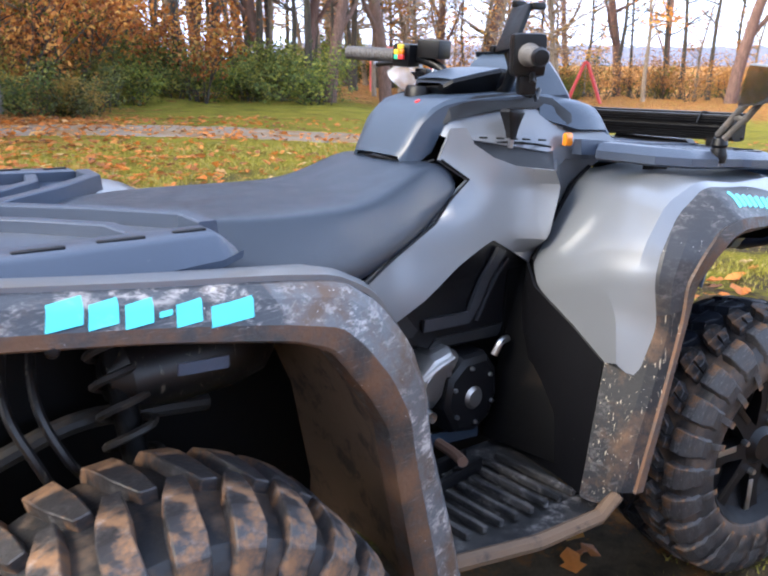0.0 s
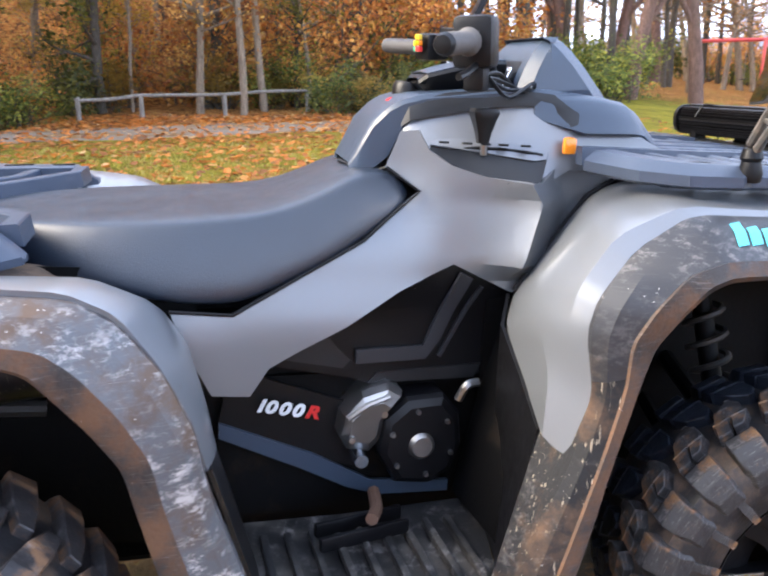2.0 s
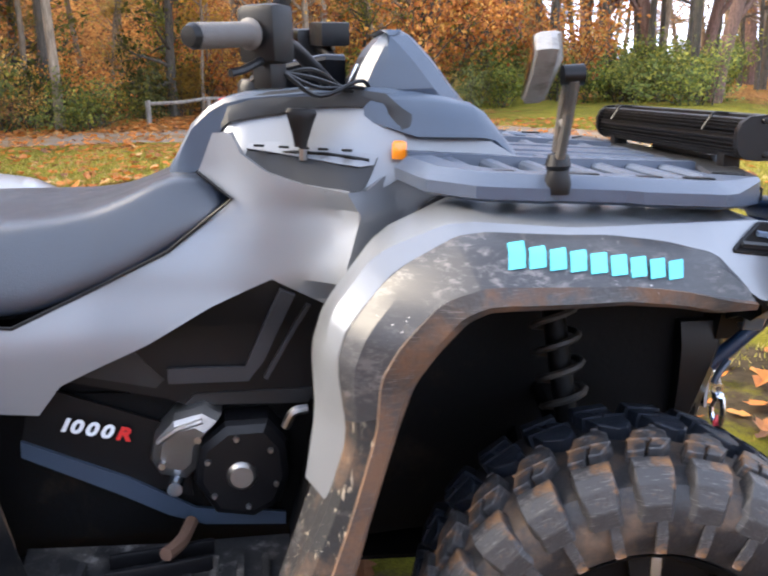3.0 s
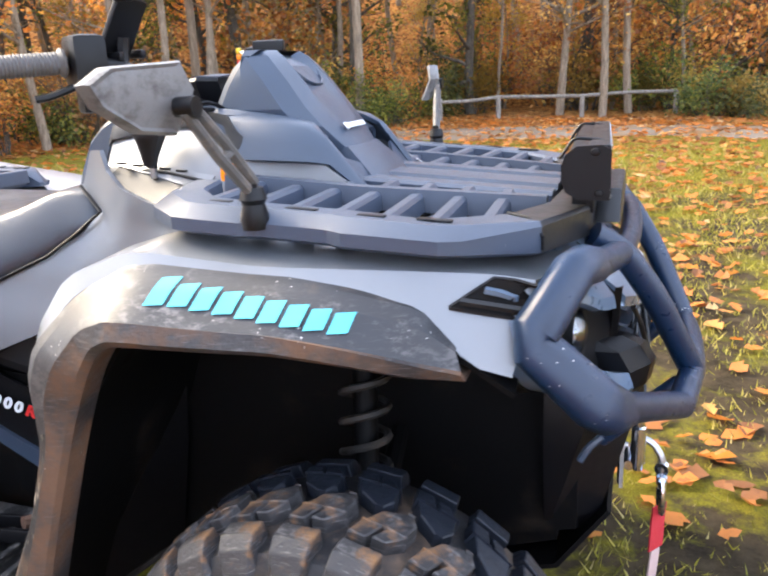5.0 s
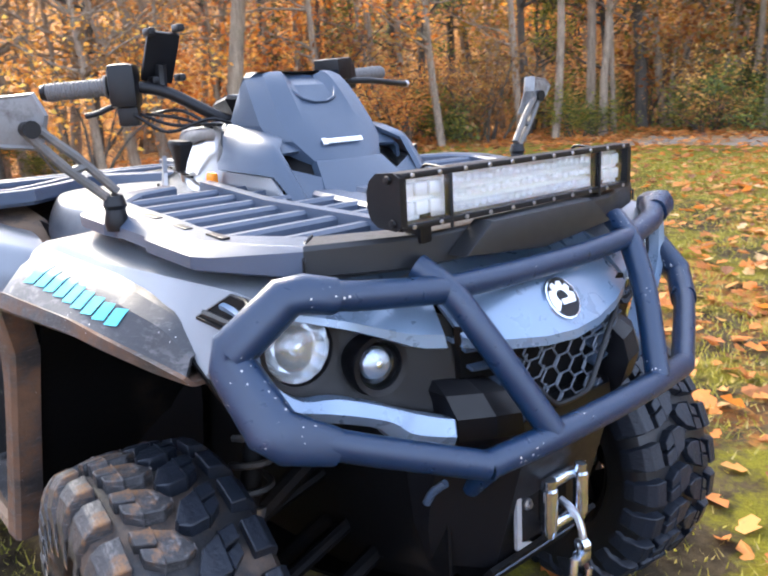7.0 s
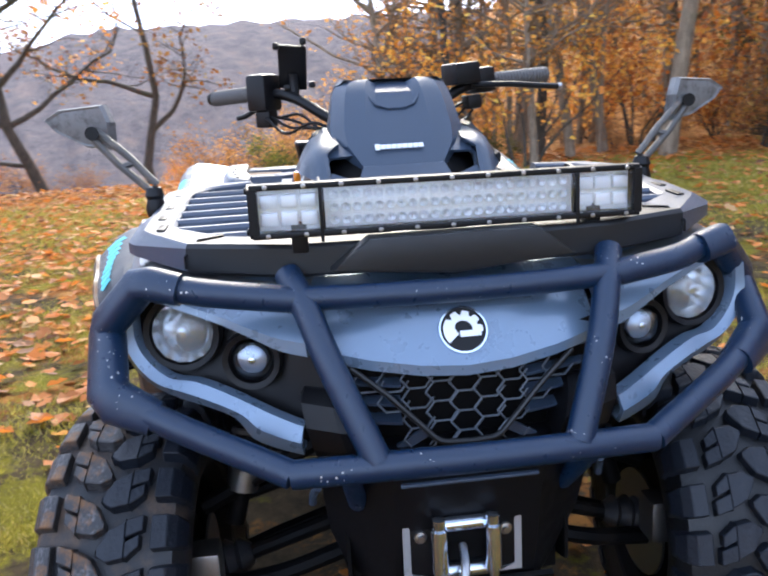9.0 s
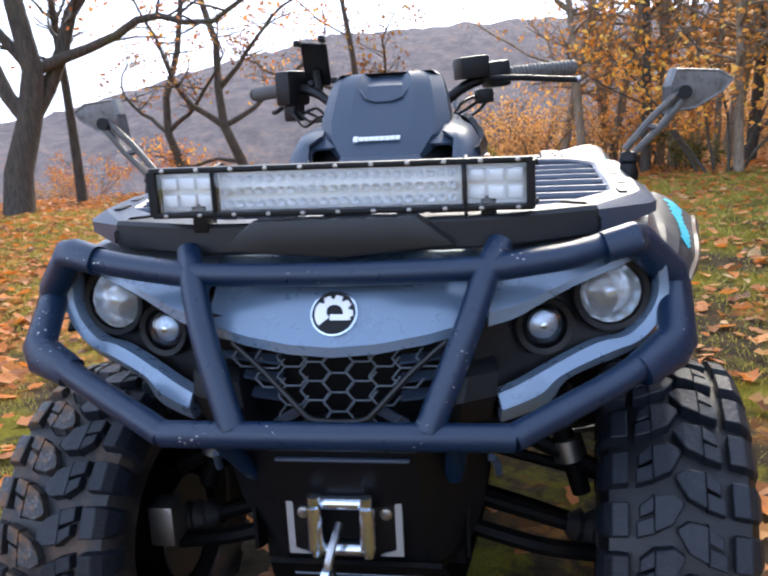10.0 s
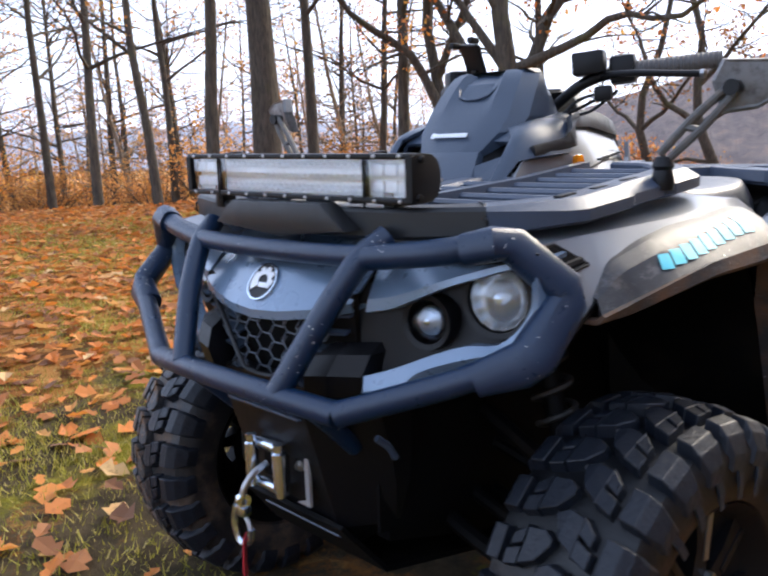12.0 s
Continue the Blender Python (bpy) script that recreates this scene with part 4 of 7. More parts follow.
    for f in range(5):
        (xa, za), (xb, zb), (xc, zc), (xd, zd) = corners
        row = []
        for g in range(5):
            u, v = f / 4, g / 4
            x = (xa * (1 - u) + xb * u) * (1 - v) + (xd * (1 - u) + xc * u) * v
            z = (za * (1 - u) + zb * u) * (1 - v) + (zd * (1 - u) + zc * u) * v
            spot = fender_skins[s].ray_cast(Vector((x, s * 1.0, z)), Vector((0, -s, 0)))[0]
            row.append((spot if spot else Vector((x, s * 0.44, z))) + Vector((0, s * 0.003, 0.001)))
        plate.append(row)
    ring = [plate[0][0], plate[2][0], plate[4][0], plate[4][2], plate[4][4], plate[2][4], plate[0][4], plate[0][2], plate[0][0]]
    # no hole is cut: the plate's near-black colour stands for the shade inside
    part("fender_vent", sheet(plate, 0.002), dark, atv, "near-black plate for the shaded hole of the fender vent")
    part("vent_rim", tube(ring, 0.003, 6), black, atv)
    part("vent_bar", tube([plate[1][0] + Vector((0, s * 0.003, 0)), plate[1][4] + Vector((0, s * 0.003, 0))], 0.005, 6), panel_grey, atv)

# grille: dark backing and raised honeycomb bars
back = [[Vector((0.985, -0.19, 0.85)), Vector((0.99, 0.0, 0.83)), Vector((0.985, 0.19, 0.85))], [Vector((0.975, -0.18, 0.70)), Vector((0.98, 0, 0.69)), Vector((0.975, 0.18, 0.70))]]
grille = part("grille", sheet(back, 0.01), dark, atv, "black honeycomb grille")
CELL = 0.0215
for col in range(-5, 6):
    for row in range(-3, 6):
        yc = 1.5 * CELL * col
        zc = 0.756 + math.sqrt(3) * CELL * 0.72 * (row + 0.5 * (col % 2)) + 0.25 * abs(yc) * abs(yc) / 0.12
        if zc > 0.806 or zc < 0.69 or abs(yc) > 0.05 + (zc - 0.69) * 0.85:
            continue
        pts = [Vector((1.010 - 0.25 * yc * yc - 0.12 * (zc - 0.75), yc + CELL * math.cos(radians(60 * j)), zc + 0.72 * CELL * math.sin(radians(60 * j)))) for j in range(3, 7)]
        part("grille_bar", tube(pts, 0.0016, 6), rib_light, grille)
        part("grille_bar", tube([pts[0], pts[0] + Vector((0, CELL * 0.5, 0.62 * CELL))], 0.0015, 6), rib_light, grille)
for s in SIDES:
    for z, y_out in ((0.812, 0.185), (0.785, 0.175), (0.758, 0.155), (0.732, 0.13)):
        blade = [mir([(1.006 - 0.4 * y * y, y, z + 0.10 * (y - 0.1)), (0.985 - 0.4 * y * y, y, z + 0.10 * (y - 0.1) + 0.006)], s) for y in (0.085, 0.12, y_out)]
        part("grille_louvre", sheet(blade, 0.004), trim, grille)
    part("grille_frame", bent(mir([(1.0, 0.150, 0.812), (1.012, 0.105, 0.775), (1.02, 0.066, 0.735), (1.025, 0.040, 0.708), (1.026, 0.0, 0.706)], s), 0.0042, 0.012, 8), panel_grey, grille)
    part("grille_gusset", sheet([mir([(1.012, 0.052, 0.712), (1.012, 0.092, 0.690)], s), mir([(1.014, 0.062, 0.722), (1.012, 0.096, 0.702)], s)], 0.006), trim, grille)

# lower front: bumper skirt, winch, fairlead and strap
skirt = []
for z, w, xf in ((0.415, 0.12, 0.935), (0.45, 0.165, 0.962), (0.53, 0.19, 0.985), (0.60, 0.198, 1.004), (0.66, 0.198, 1.022), (0.70, 0.188, 1.018)):
    skirt.append([Vector((x, y, z)) for x, y in ((0.88, -w), (xf - 0.075, -w), (xf - 0.012, -0.118), (xf, -0.104), (xf, 0.104), (xf - 0.012, 0.118), (xf - 0.075, w), (0.88, w))])
part("front_skirt", loft(skirt), black, atv, "", 15)
part("skirt_slot", block((1.02, 0, 0.648), (0.012, 0.19, 0.005), 0.002), trim, atv)
part("skid_lip", block((0.945, 0, 0.424), (0.03, 0.20, 0.006), 0.002, pose(0, 0, 0, 0, -30, 0)), trim, atv)
fair = part("winch_fairlead", block((0.990, -0.008, 0.533), (0.008, 0.165, 0.082), 0.003), black, atv, "steel roller fairlead with winch hook")
part("winch_opening", block((0.9935, -0.008, 0.540), (0.004, 0.066, 0.052), 0.0), dark, fair)
for y in (-0.089, 0.073):
    tab = prism([(-0.004, -0.046), (0.008 if y > 0 else 0.030, -0.046), (0.006, -0.036), (0.006, 0.034), (0.002, 0.042), (-0.004, 0.042)] if y < 0 else [(-0.030, -0.046), (0.004, -0.046), (0.004, 0.042), (-0.002, 0.042), (-0.006, 0.034), (-0.006, -0.036)], 0.006, Matrix.Translation((0.990, y, 0.533)) @ Matrix(((0, 0, 1, 0), (1, 0, 0, 0), (0, 1, 0, 0), (0, 0, 0, 1))))
    part("side_tab", tab, zinc, fair, "bright zinc-plated tab")
for z in (0.574, 0.502):
    part("roller", lathe([(0, -0.034), (0.009, -0.034), (0.0105, -0.028), (0.0105, 0.028), (0.009, 0.034), (0, 0.034)], facing((1.004, -0.008, z), (0, 1, 0)), 16), chrome, fair)
for y in (-0.045, 0.030):
    part("roller", lathe([(0, -0.046), (0.008, -0.046), (0.0085, -0.036), (0.0115, -0.034), (0.0115, 0.030), (0.0085, 0.033), (0.0095, 0.046), (0, 0.048)], facing((1.018, y, 0.545), (0, 0, 1)), 16), chrome, fair)
for y in (-0.068, 0.054):
    part("bolt", lathe([(0, 0.008), (0.0045, 0.008), (0.005, 0.004), (0.009, 0.003), (0.0095, 0.0)], facing((0.994, y, 0.553), (1, 0, 0)), 10), steel, fair)
hook = part("winch_hook", bent([(1.012, -0.012, 0.545), (1.042, -0.014, 0.535), (1.058, -0.020, 0.510), (1.058, -0.022, 0.482)], 0.006, 0.02, 8), steel, atv, "galvanised winch hook with a red pull strap")
part("thimble", lathe([(0.005, -0.006), (0.012, -0.006), (0.012, 0.006), (0.005, 0.006)], facing((1.058, -0.021, 0.492), (0.3, 1, 0)), 14), chrome, hook)
part("clevis", block((1.058, -0.023, 0.474), (0.018, 0.026, 0.018), 0.005), chrome, hook)
part("hook_bow", bent([(1.058, -0.040, 0.478), (1.060, -0.048, 0.448), (1.059, -0.040, 0.418), (1.058, -0.024, 0.412), (1.057, -0.008, 0.424), (1.057, -0.004, 0.446)], 0.0062, 0.018, 10), chrome, hook)
part("latch", tube([(1.058, -0.026, 0.472), (1.057, -0.012, 0.458), (1.057, -0.006, 0.444)], 0.004, 8), steel, hook)
strap_line = catmull([(1.058, -0.026, 0.425), (1.056, -0.032, 0.40), (1.055, -0.036, 0.365), (1.053, -0.036, 0.325), (1.05, -0.034, 0.285)], 4)
part("pull_strap", sheet([[p + Vector((-0.011, -0.012, 0)), p + Vector((0.011, 0.012, 0.003))] for p in strap_line[:11]], 0.003), red_web, hook, "red webbing strap")
part("strap_tail", sheet([[p + Vector((-0.007, -0.008, 0)), p + Vector((0.007, 0.008, 0))] for p in strap_line[10:]], 0.003), surface("pale_webbing", (0.5, 0.36, 0.33), 0.8, 0, 0.3, 120), hook, "frayed pale end of the strap")
for s in SIDES:
    part("tow_bracket", bent(mir([(0.965, 0.205, 0.630), (0.945, 0.212, 0.612), (0.935, 0.214, 0.592)], s), 0.006, 0.012, 8), trim, atv)

# tubular guard
def corner_sleeve(s):
    """The broad mitred casting that wraps the outer corner of a side loop."""
    line = mir([(0.952, 0.362, 0.924), (0.942, 0.400, 0.933), (0.936, 0.415, 0.932), (0.900, 0.472, 0.874), (0.899, 0.474, 0.860), (0.966, 0.467, 0.797), (0.976, 0.456, 0.787), (0.990, 0.405, 0.764)], s)
    if s > 0:
        line = [p + Vector((-0.033, -0.008, -0.004)) * (1 if 1 < k < 7 else 0.4) for k, p in enumerate(line)]
    wide = (0.0215, 0.023, 0.024, 0.026, 0.027, 0.031, 0.030, 0.0225)
    deep = (0.0215, 0.022, 0.022, 0.021, 0.021, 0.022, 0.022, 0.0225)
    across = (line[1] - line[3]).cross(line[5] - line[3]).normalized()
    rings = []
    for k, p in enumerate(line):
        d = (line[min(k + 1, len(line) - 1)] - line[max(k - 1, 0)]).normalized()
        n = (across - d * across.dot(d)).normalized()
        u = d.cross(n)
        ring = []
        for j in range(20):
            c, q = math.cos(2 * math.pi * j / 20), math.sin(2 * math.pi * j / 20)
            ring.append(p + u * wide[k] * math.copysign(abs(c) ** 0.75, c) + n * deep[k] * math.copysign(abs(q) ** 0.75, q))
        rings.append(ring)
    return loft(rings)


guard = part("front_guard", bent([(1.067, -0.235, 0.703), (1.088, -0.12, 0.712), (1.092, 0.0, 0.713), (1.088, 0.12, 0.712), (1.067, 0.235, 0.703)], 0.0185, 0.04, 16), bar_mat, atv, "black powder-coated tubular bumper guard")
part("top_tube", bent([(0.982, -0.208, 0.907), (0.990, -0.12, 0.905), (0.993, 0.0, 0.904), (0.990, 0.12, 0.905), (0.982, 0.208, 0.907)], 0.0165, 0.04, 16), bar_mat, guard)
for s in SIDES:
    back = 0.030 if s > 0 else 0.0
    part("post", bent(mir([(0.945, 0.222, 0.932), (0.985, 0.205, 0.905), (1.03, 0.18, 0.835), (1.085, 0.128, 0.716)], s), 0.0185, 0.05, 16), bar_mat, guard)
    part("side_loop", bent(mir([(0.98, 0.21, 0.905), (0.960, 0.32, 0.917), (0.936 - back, 0.414 - back / 2, 0.932), (0.896 - back, 0.474 - back / 2, 0.866), (0.968 - back, 0.468 - back / 2, 0.795), (1.006 - back / 2, 0.38, 0.757), (1.067, 0.235, 0.703)], s), 0.0185, 0.03, 16), bar_mat, guard)
    part("loop_sleeve", corner_sleeve(s), bar_mat, guard, "broad angular corner sleeve", 38)
    part("guard_strut", bent(mir([(1.07, 0.16, 0.705), (1.02, 0.16, 0.66), (0.96, 0.15, 0.60)], s), 0.014, 0.03, 12), bar_mat, guard)

# ---- front rack, light bar, mirrors ----
def rack_z(x):
    """Top of the front rack, which falls slightly towards the front."""
    return 0.975 + 0.078 * (0.89 - x)


deck = []
for x in (0.46, 0.60, 0.74, 0.88):
    z = rack_z(x)
    deck.append([Vector((x, y, z + dz)) for y, dz in ((-0.12, -0.03), (-0.12, -0.008), (-0.112, -0.003), (-0.075, -0.003), (-0.07, -0.010), (-0.04, -0.010), (-0.035, -0.003), (0.035, -0.003), (0.04, -0.010), (0.07, -0.010), (0.075, -0.003), (0.112, -0.003), (0.12, -0.008), (0.12, -0.03))])
rack = part("front_rack", loft(deck), rack_mat, atv, "grey ribbed plastic cargo rack", 25)
rim = [(0.372, 0.29), (0.392, 0.395), (0.40, 0.415), (0.455, 0.460), (0.475, 0.463), (0.545, 0.461), (0.565, 0.451), (0.655, 0.449), (0.675, 0.458), (0.79, 0.454), (0.815, 0.440), (0.893, 0.358), (0.94, 0.215), (0.950, 0.0)]
RIM_IN = [(0.43, 0.285), (0.443, 0.34), (0.447, 0.355), (0.478, 0.388), (0.49, 0.392), (0.545, 0.391), (0.565, 0.391), (0.655, 0.390), (0.675, 0.390), (0.755, 0.388), (0.775, 0.375), (0.842, 0.305), (0.882, 0.19), (0.89, 0.0)]
for s in SIDES:
    rows = []
    for (xo, yo), (xi, yi) in zip(rim, RIM_IN):
        zt = rack_z(xo)
        tall = 0.010 * step01((xo - 0.86) / 0.05)
        row = []
        g = step01((xo - 0.80) / 0.10)
        for f, dz in ((0.0, -0.036), (0.0, -0.004), (0.08, 0.0), (0.66 + 0.28 * g, 0.0), (0.72 + 0.25 * g, -0.002), (1.0, -0.015 + 0.009 * g), (1.0, -0.031 - tall), (0.85, -0.036 - tall)):
            row.append((xi + (xo - xi) * f, yi + (yo - yi) * f, zt + dz))
        rows.append(mir(row, s))
    part("rim", loft(rows[:12]), rack_mat, rack, "", 22)
    # the forward-facing part gets a darker plastic, as shade put into the colour
    part("front_rail", loft(rows[11:]), panel_grey, rack, "front rail of the rack, coloured dark as its shaded side", 22)
    for x in (0.455, 0.515, 0.575, 0.635, 0.695, 0.755, 0.815):
        reach, z = (0.40 if x < 0.78 else 0.35), rack_z(x)
        part("slat", loft([[Vector((x + dx + 0.05 * (y - 0.1), s * y, z + dz)) for dx, dz in ((-0.013, -0.03), (0.013, -0.03), (0.011, -0.009), (0.006, -0.004), (-0.006, -0.004), (-0.011, -0.009))] for y in (0.10, 0.25, reach)]), rack_mat, rack)
    part("spar", loft([[Vector((x, s * (y + dy), rack_z(x) + dz)) for dy, dz in ((-0.014, -0.03), (0.014, -0.03), (0.010, 0.002), (-0.010, 0.002))] for x, y in ((0.40, 0.215), (0.62, 0.225), (0.88, 0.18))]), rack_mat, rack)
    for x, long in ((0.50, 0.030), (0.61, 0.040), (0.70, 0.034), (0.775, 0.042)):
        y = 0.414 if x < 0.75 else 0.405
        part("rim_slot", block((x, s * y, rack_z(x) - 0.0002), (long, 0.012, 0.003), 0.001, pose(0, 0, 0, 0, 3.5, 0)), black, rack)
    part("rim_joint", tube(mir([(0.845, 0.310, rack_z(0.89) + 0.001), (0.876, 0.342, rack_z(0.89) + 0.001), (0.895, 0.360, rack_z(0.89) - 0.018), (0.895, 0.360, rack_z(0.89) - 0.034)], s), 0.0022, 6), black, rack)
    part("rack_stay", block((0.52, s * 0.33, 0.950), (0.05, 0.03, 0.05), 0.006), black, rack)
    part("rack_stay", block((0.86, s * 0.24, 0.930), (0.04, 0.03, 0.05), 0.006), black, rack)
lip = [(-0.165, -0.012), (-0.08, -0.020), (0, -0.027), (0.08, -0.020), (0.165, -0.012), (0.113, 0.028), (-0.113, 0.028)]
# dark like the rail: the shade of the forward face is in its colour
part("front_lip", prism(lip, 0.034, Matrix.Translation((0.945, 0, 0.950)) @ Matrix(((0, 0, 1, 0), (1, 0, 0, 0), (0, 1, 0, 0), (0, 0, 0, 1))), 0.006), panel_grey, rack)

bar = part("light_bar", block((0.912, 0, 1.0085), (0.022, 0.522, 0.070), 0.004), black, atv, "long black lamp bar with rows of clear lenses")
for k in range(13):
    a = radians(-84 + 14 * k)
    x, z = 0.908 - 0.015 * math.cos(a), 1.0085 + 0.034 * math.sin(a)
    part("cooling_fin", block((x + 0.008, 0, z), (0.020, 0.516, 0.0018), 0.0, pose(0, 0, 0, 0, 0, 0)), black, bar)
part("fin_core", lathe([(0, -0.256), (0.014, -0.256), (0.014, 0.256), (0, 0.256)], facing((0.908, 0, 1.0085), (0, 1, 0)), 16), black, bar)
cap = [(-0.024, -0.012), (-0.024, 0.012), (-0.018, 0.028), (-0.005, 0.039), (0.026, 0.041), (0.038, 0.034), (0.038, -0.034), (0.028, -0.040), (-0.004, -0.038), (-0.018, -0.028)]
for s in SIDES:
    plate = part("end_cap", prism(cap, 0.012, Matrix.Translation((0.912, s * 0.262 - 0.006, 1.0085)) @ Matrix(((1, 0, 0, 0), (0, 0, 1, 0), (0, 1, 0, 0), (0, 0, 0, 1))), 0.002), black, bar)
    for x, z in ((0.018, 0.031), (0.024, -0.029)):
        part("cap_bolt", lathe([(0, 0.004), (0.005, 0.003), (0.006, 0.0)], facing((0.912 + x, s * 0.269, 1.0085 + z), (0, s, 0)), 10), black, bar)
    part("bar_bracket", block((0.915, s * 0.205, 0.965), (0.03, 0.022, 0.05), 0.004), black, bar)
    part("cable_tie", bent([(0.948, s * 0.175, 0.96), (0.948, s * 0.175, 1.046), (0.90, s * 0.175, 1.052), (0.882, s * 0.175, 1.02)], 0.0025, 0.01, 6), black, bar)
for z in (0.9725, 1.0445):
    part("bezel_rail", block((0.936, 0, z), (0.026, 0.53, 0.009), 0.002), black, bar)
    for k in range(11):
        part("rail_screw", lathe([(0, 0.002), (0.0032, 0.0015), (0.0036, 0)], facing((0.949, -0.245 + 0.049 * k, z), (1, 0, 0)), 8), steel, bar)
part("reflector_plate", block((0.925, 0, 1.0085), (0.006, 0.52, 0.062), 0.001), led_mat, bar)
for y in (-0.172, 0.172):
    part("lens_divider", block((0.94, y, 1.0085), (0.012, 0.004, 0.062), 0.001), black, bar)
cups = []
for row in range(3):
    for k in range(22):
        cups.append(lathe([(0.0065, 0.008), (0.0045, 0.002), (0.002, -0.001), (0.0, -0.001)], facing((0.929, -0.157 + 0.01495 * k, 0.989 + 0.0195 * row), (1, 0, 0)), 8))
part("led_cups", merged(cups), lamp_inner, bar)
cups = []
for s in SIDES:
    for row in range(2):
        for k in range(3):
            cups.append(block((0.931, s * (0.19 + 0.026 * k), 0.995 + 0.027 * row), (0.010, 0.022, 0.02), 0.003))
part("flood_cups", merged(cups), lamp_inner, bar)
part("bar_lens", block((0.944, 0, 1.0085), (0.005, 0.522, 0.063), 0.001), lens_glass, bar).visible_shadow = False

shell_mat = surface("mirror_shell_plastic", (0.17, 0.168, 0.168), 0.45, 0, 0.2, 40, 0.3, 300, dirt=(0.07, 0.058, 0.05), dirt_scale=38, dirt_at=(0.48, 0.75), specks=0.6)
stalk_mat = surface("dusty_stalk", (0.075, 0.07, 0.066), 0.5, 0, 0.2, 60, 0.3, 300, dirt=(0.2, 0.16, 0.13), dirt_scale=40, dirt_at=(0.5, 0.7))
for s in SIDES:
    mirror = part("mirror", lathe([(0.0, -0.03), (0.016, -0.03), (0.018, -0.018), (0.014, 0.0), (0.017, 0.006), (0.013, 0.02), (0.0, 0.024)], facing((0.563, s * 0.447, 1.008), (0, 0, 1)), 12), black, atv, "grey folding side mirror on a stalk")
    a, b = Vector((0.563, s * 0.447, 1.028)), Vector((0.545, s * 0.541, 1.126))
    for off in (Vector((0, -0.008 * s, 0.006)), Vector((0, 0.008 * s, -0.006))):
        part("stalk_rail", tube([a + off * 0.8, (a + b) / 2 + off * 1.1, b + off * 0.7], 0.0068, 8), stalk_mat, mirror)
    part("stalk_web", tube([a + (b - a) * 0.40 + Vector((0, -0.007 * s, 0.005)), a + (b - a) * 0.45 + Vector((0, 0.007 * s, -0.005))], 0.006, 6), stalk_mat, mirror)
    part("stalk_joint", lathe([(0, -0.012), (0.011, -0.012), (0.012, 0.012), (0, 0.012)], facing(tuple(b), (1, 0, 0)), 12), black, mirror)
    off = Vector((-0.020 if s < 0 else -0.006, -0.013, 0.018 if s < 0 else 0.012))
    shell = [Vector(p) + off for p in ((0.505, 0.648, 1.135), (0.512, 0.618, 1.152), (0.545, 0.532, 1.157), (0.552, 0.520, 1.125), (0.528, 0.527, 1.076), (0.512, 0.575, 1.082), (0.505, 0.63, 1.112))]
    rows = []
    for push, grow in ((-0.010, 0.93), (-0.008, 0.97), (0.006, 0.97), (0.013, 0.90), (0.0105, 0.80), (0.0115, 0.5)):
        c = sum((Vector(p) for p in shell), Vector()) / len(shell)
        way = Vector((0.93, 0.35, 0.05))
        rows.append(mir([c + (Vector(p) - c) * grow + way * push for p in shell], s))
    part("mirror_shell", loft(rows), shell_mat, mirror, "", 25)
    c = sum((Vector(p) for p in shell), Vector()) / len(shell)
    face = bmesh.new()
    face.faces.new([face.verts.new(v) for v in mir([c + (Vector(p) - c) * 0.9 + Vector((0.93, 0.35, 0.05)) * -0.012 for p in shell], s)])
    bmesh.ops.solidify(face, geom=face.faces[:], thickness=0.002)
    part("mirror_glass", face, mirror_mat, mirror)

# ---- handlebar ----
def ridged(a, b):
    """A rubber grip: a flange at the inner end and rings of ribs."""
    a, b = Vector(a), Vector(b)
    m = facing(tuple(a), tuple(b - a))
    length = (b - a).length
    profile = [(0.0, 0.0), (0.021, 0.0), (0.022, 0.004), (0.017, 0.008)]
    for k in range(18):
        h = 0.010 + (length - 0.014) * k / 18
        profile += [(0.0155, h), (0.0168, h + 0.0015), (0.0168, h + 0.0035), (0.0155, h + 0.005)]
    return lathe(profile + [(0.016, length - 0.002), (0.0, length)], m, 16)



handle = part("handlebar", bent([(0.165, -0.292, 1.187), (0.222, -0.20, 1.185), (0.29, -0.10, 1.115), (0.30, -0.03, 1.095), (0.315, 0.06, 1.10), (0.30, 0.16, 1.178), (0.245, 0.26, 1.19)], 0.0115, 0.05, 12), black, atv, "black handlebar with rubber grips")
part("grip", ridged((0.178, -0.276, 1.188), (0.112, -0.368, 1.183)), grip_mat, handle, "worn brown-grey rubber grip")
part("grip_end", lathe([(0, 0.008), (0.013, 0.006), (0.017, -0.004)], facing((0.110, -0.371, 1.183), (-0.57, -0.82, -0.05)), 14), black, handle)
part("grip", ridged((0.262, 0.225, 1.188), (0.196, 0.386, 1.198)), grip_mat, handle, "worn brown-grey rubber grip")
turn_r, turn_l = pose(0, 0, 0, 0, 0, -35), pose(0, 0, 0, 4, 0, 22)
part("throttle_box", block((0.198, -0.252, 1.188), (0.066, 0.052, 0.080), 0.012, turn_r), black, handle)
part("switch_box", block((0.20, -0.250, 1.138), (0.035, 0.04, 0.05), 0.008, turn_r), black, handle)
part("throttle_lever", bent([(0.195, -0.27, 1.155), (0.165, -0.30, 1.14), (0.15, -0.315, 1.137)], 0.006, 0.02, 8), black, handle)
part("brake_reservoir", block((0.302, 0.165, 1.204), (0.06, 0.062, 0.044), 0.005, turn_l), black, handle)
part("switch_housing", block((0.258, 0.215, 1.19), (0.06, 0.05, 0.055), 0.01, turn_l), black, handle)
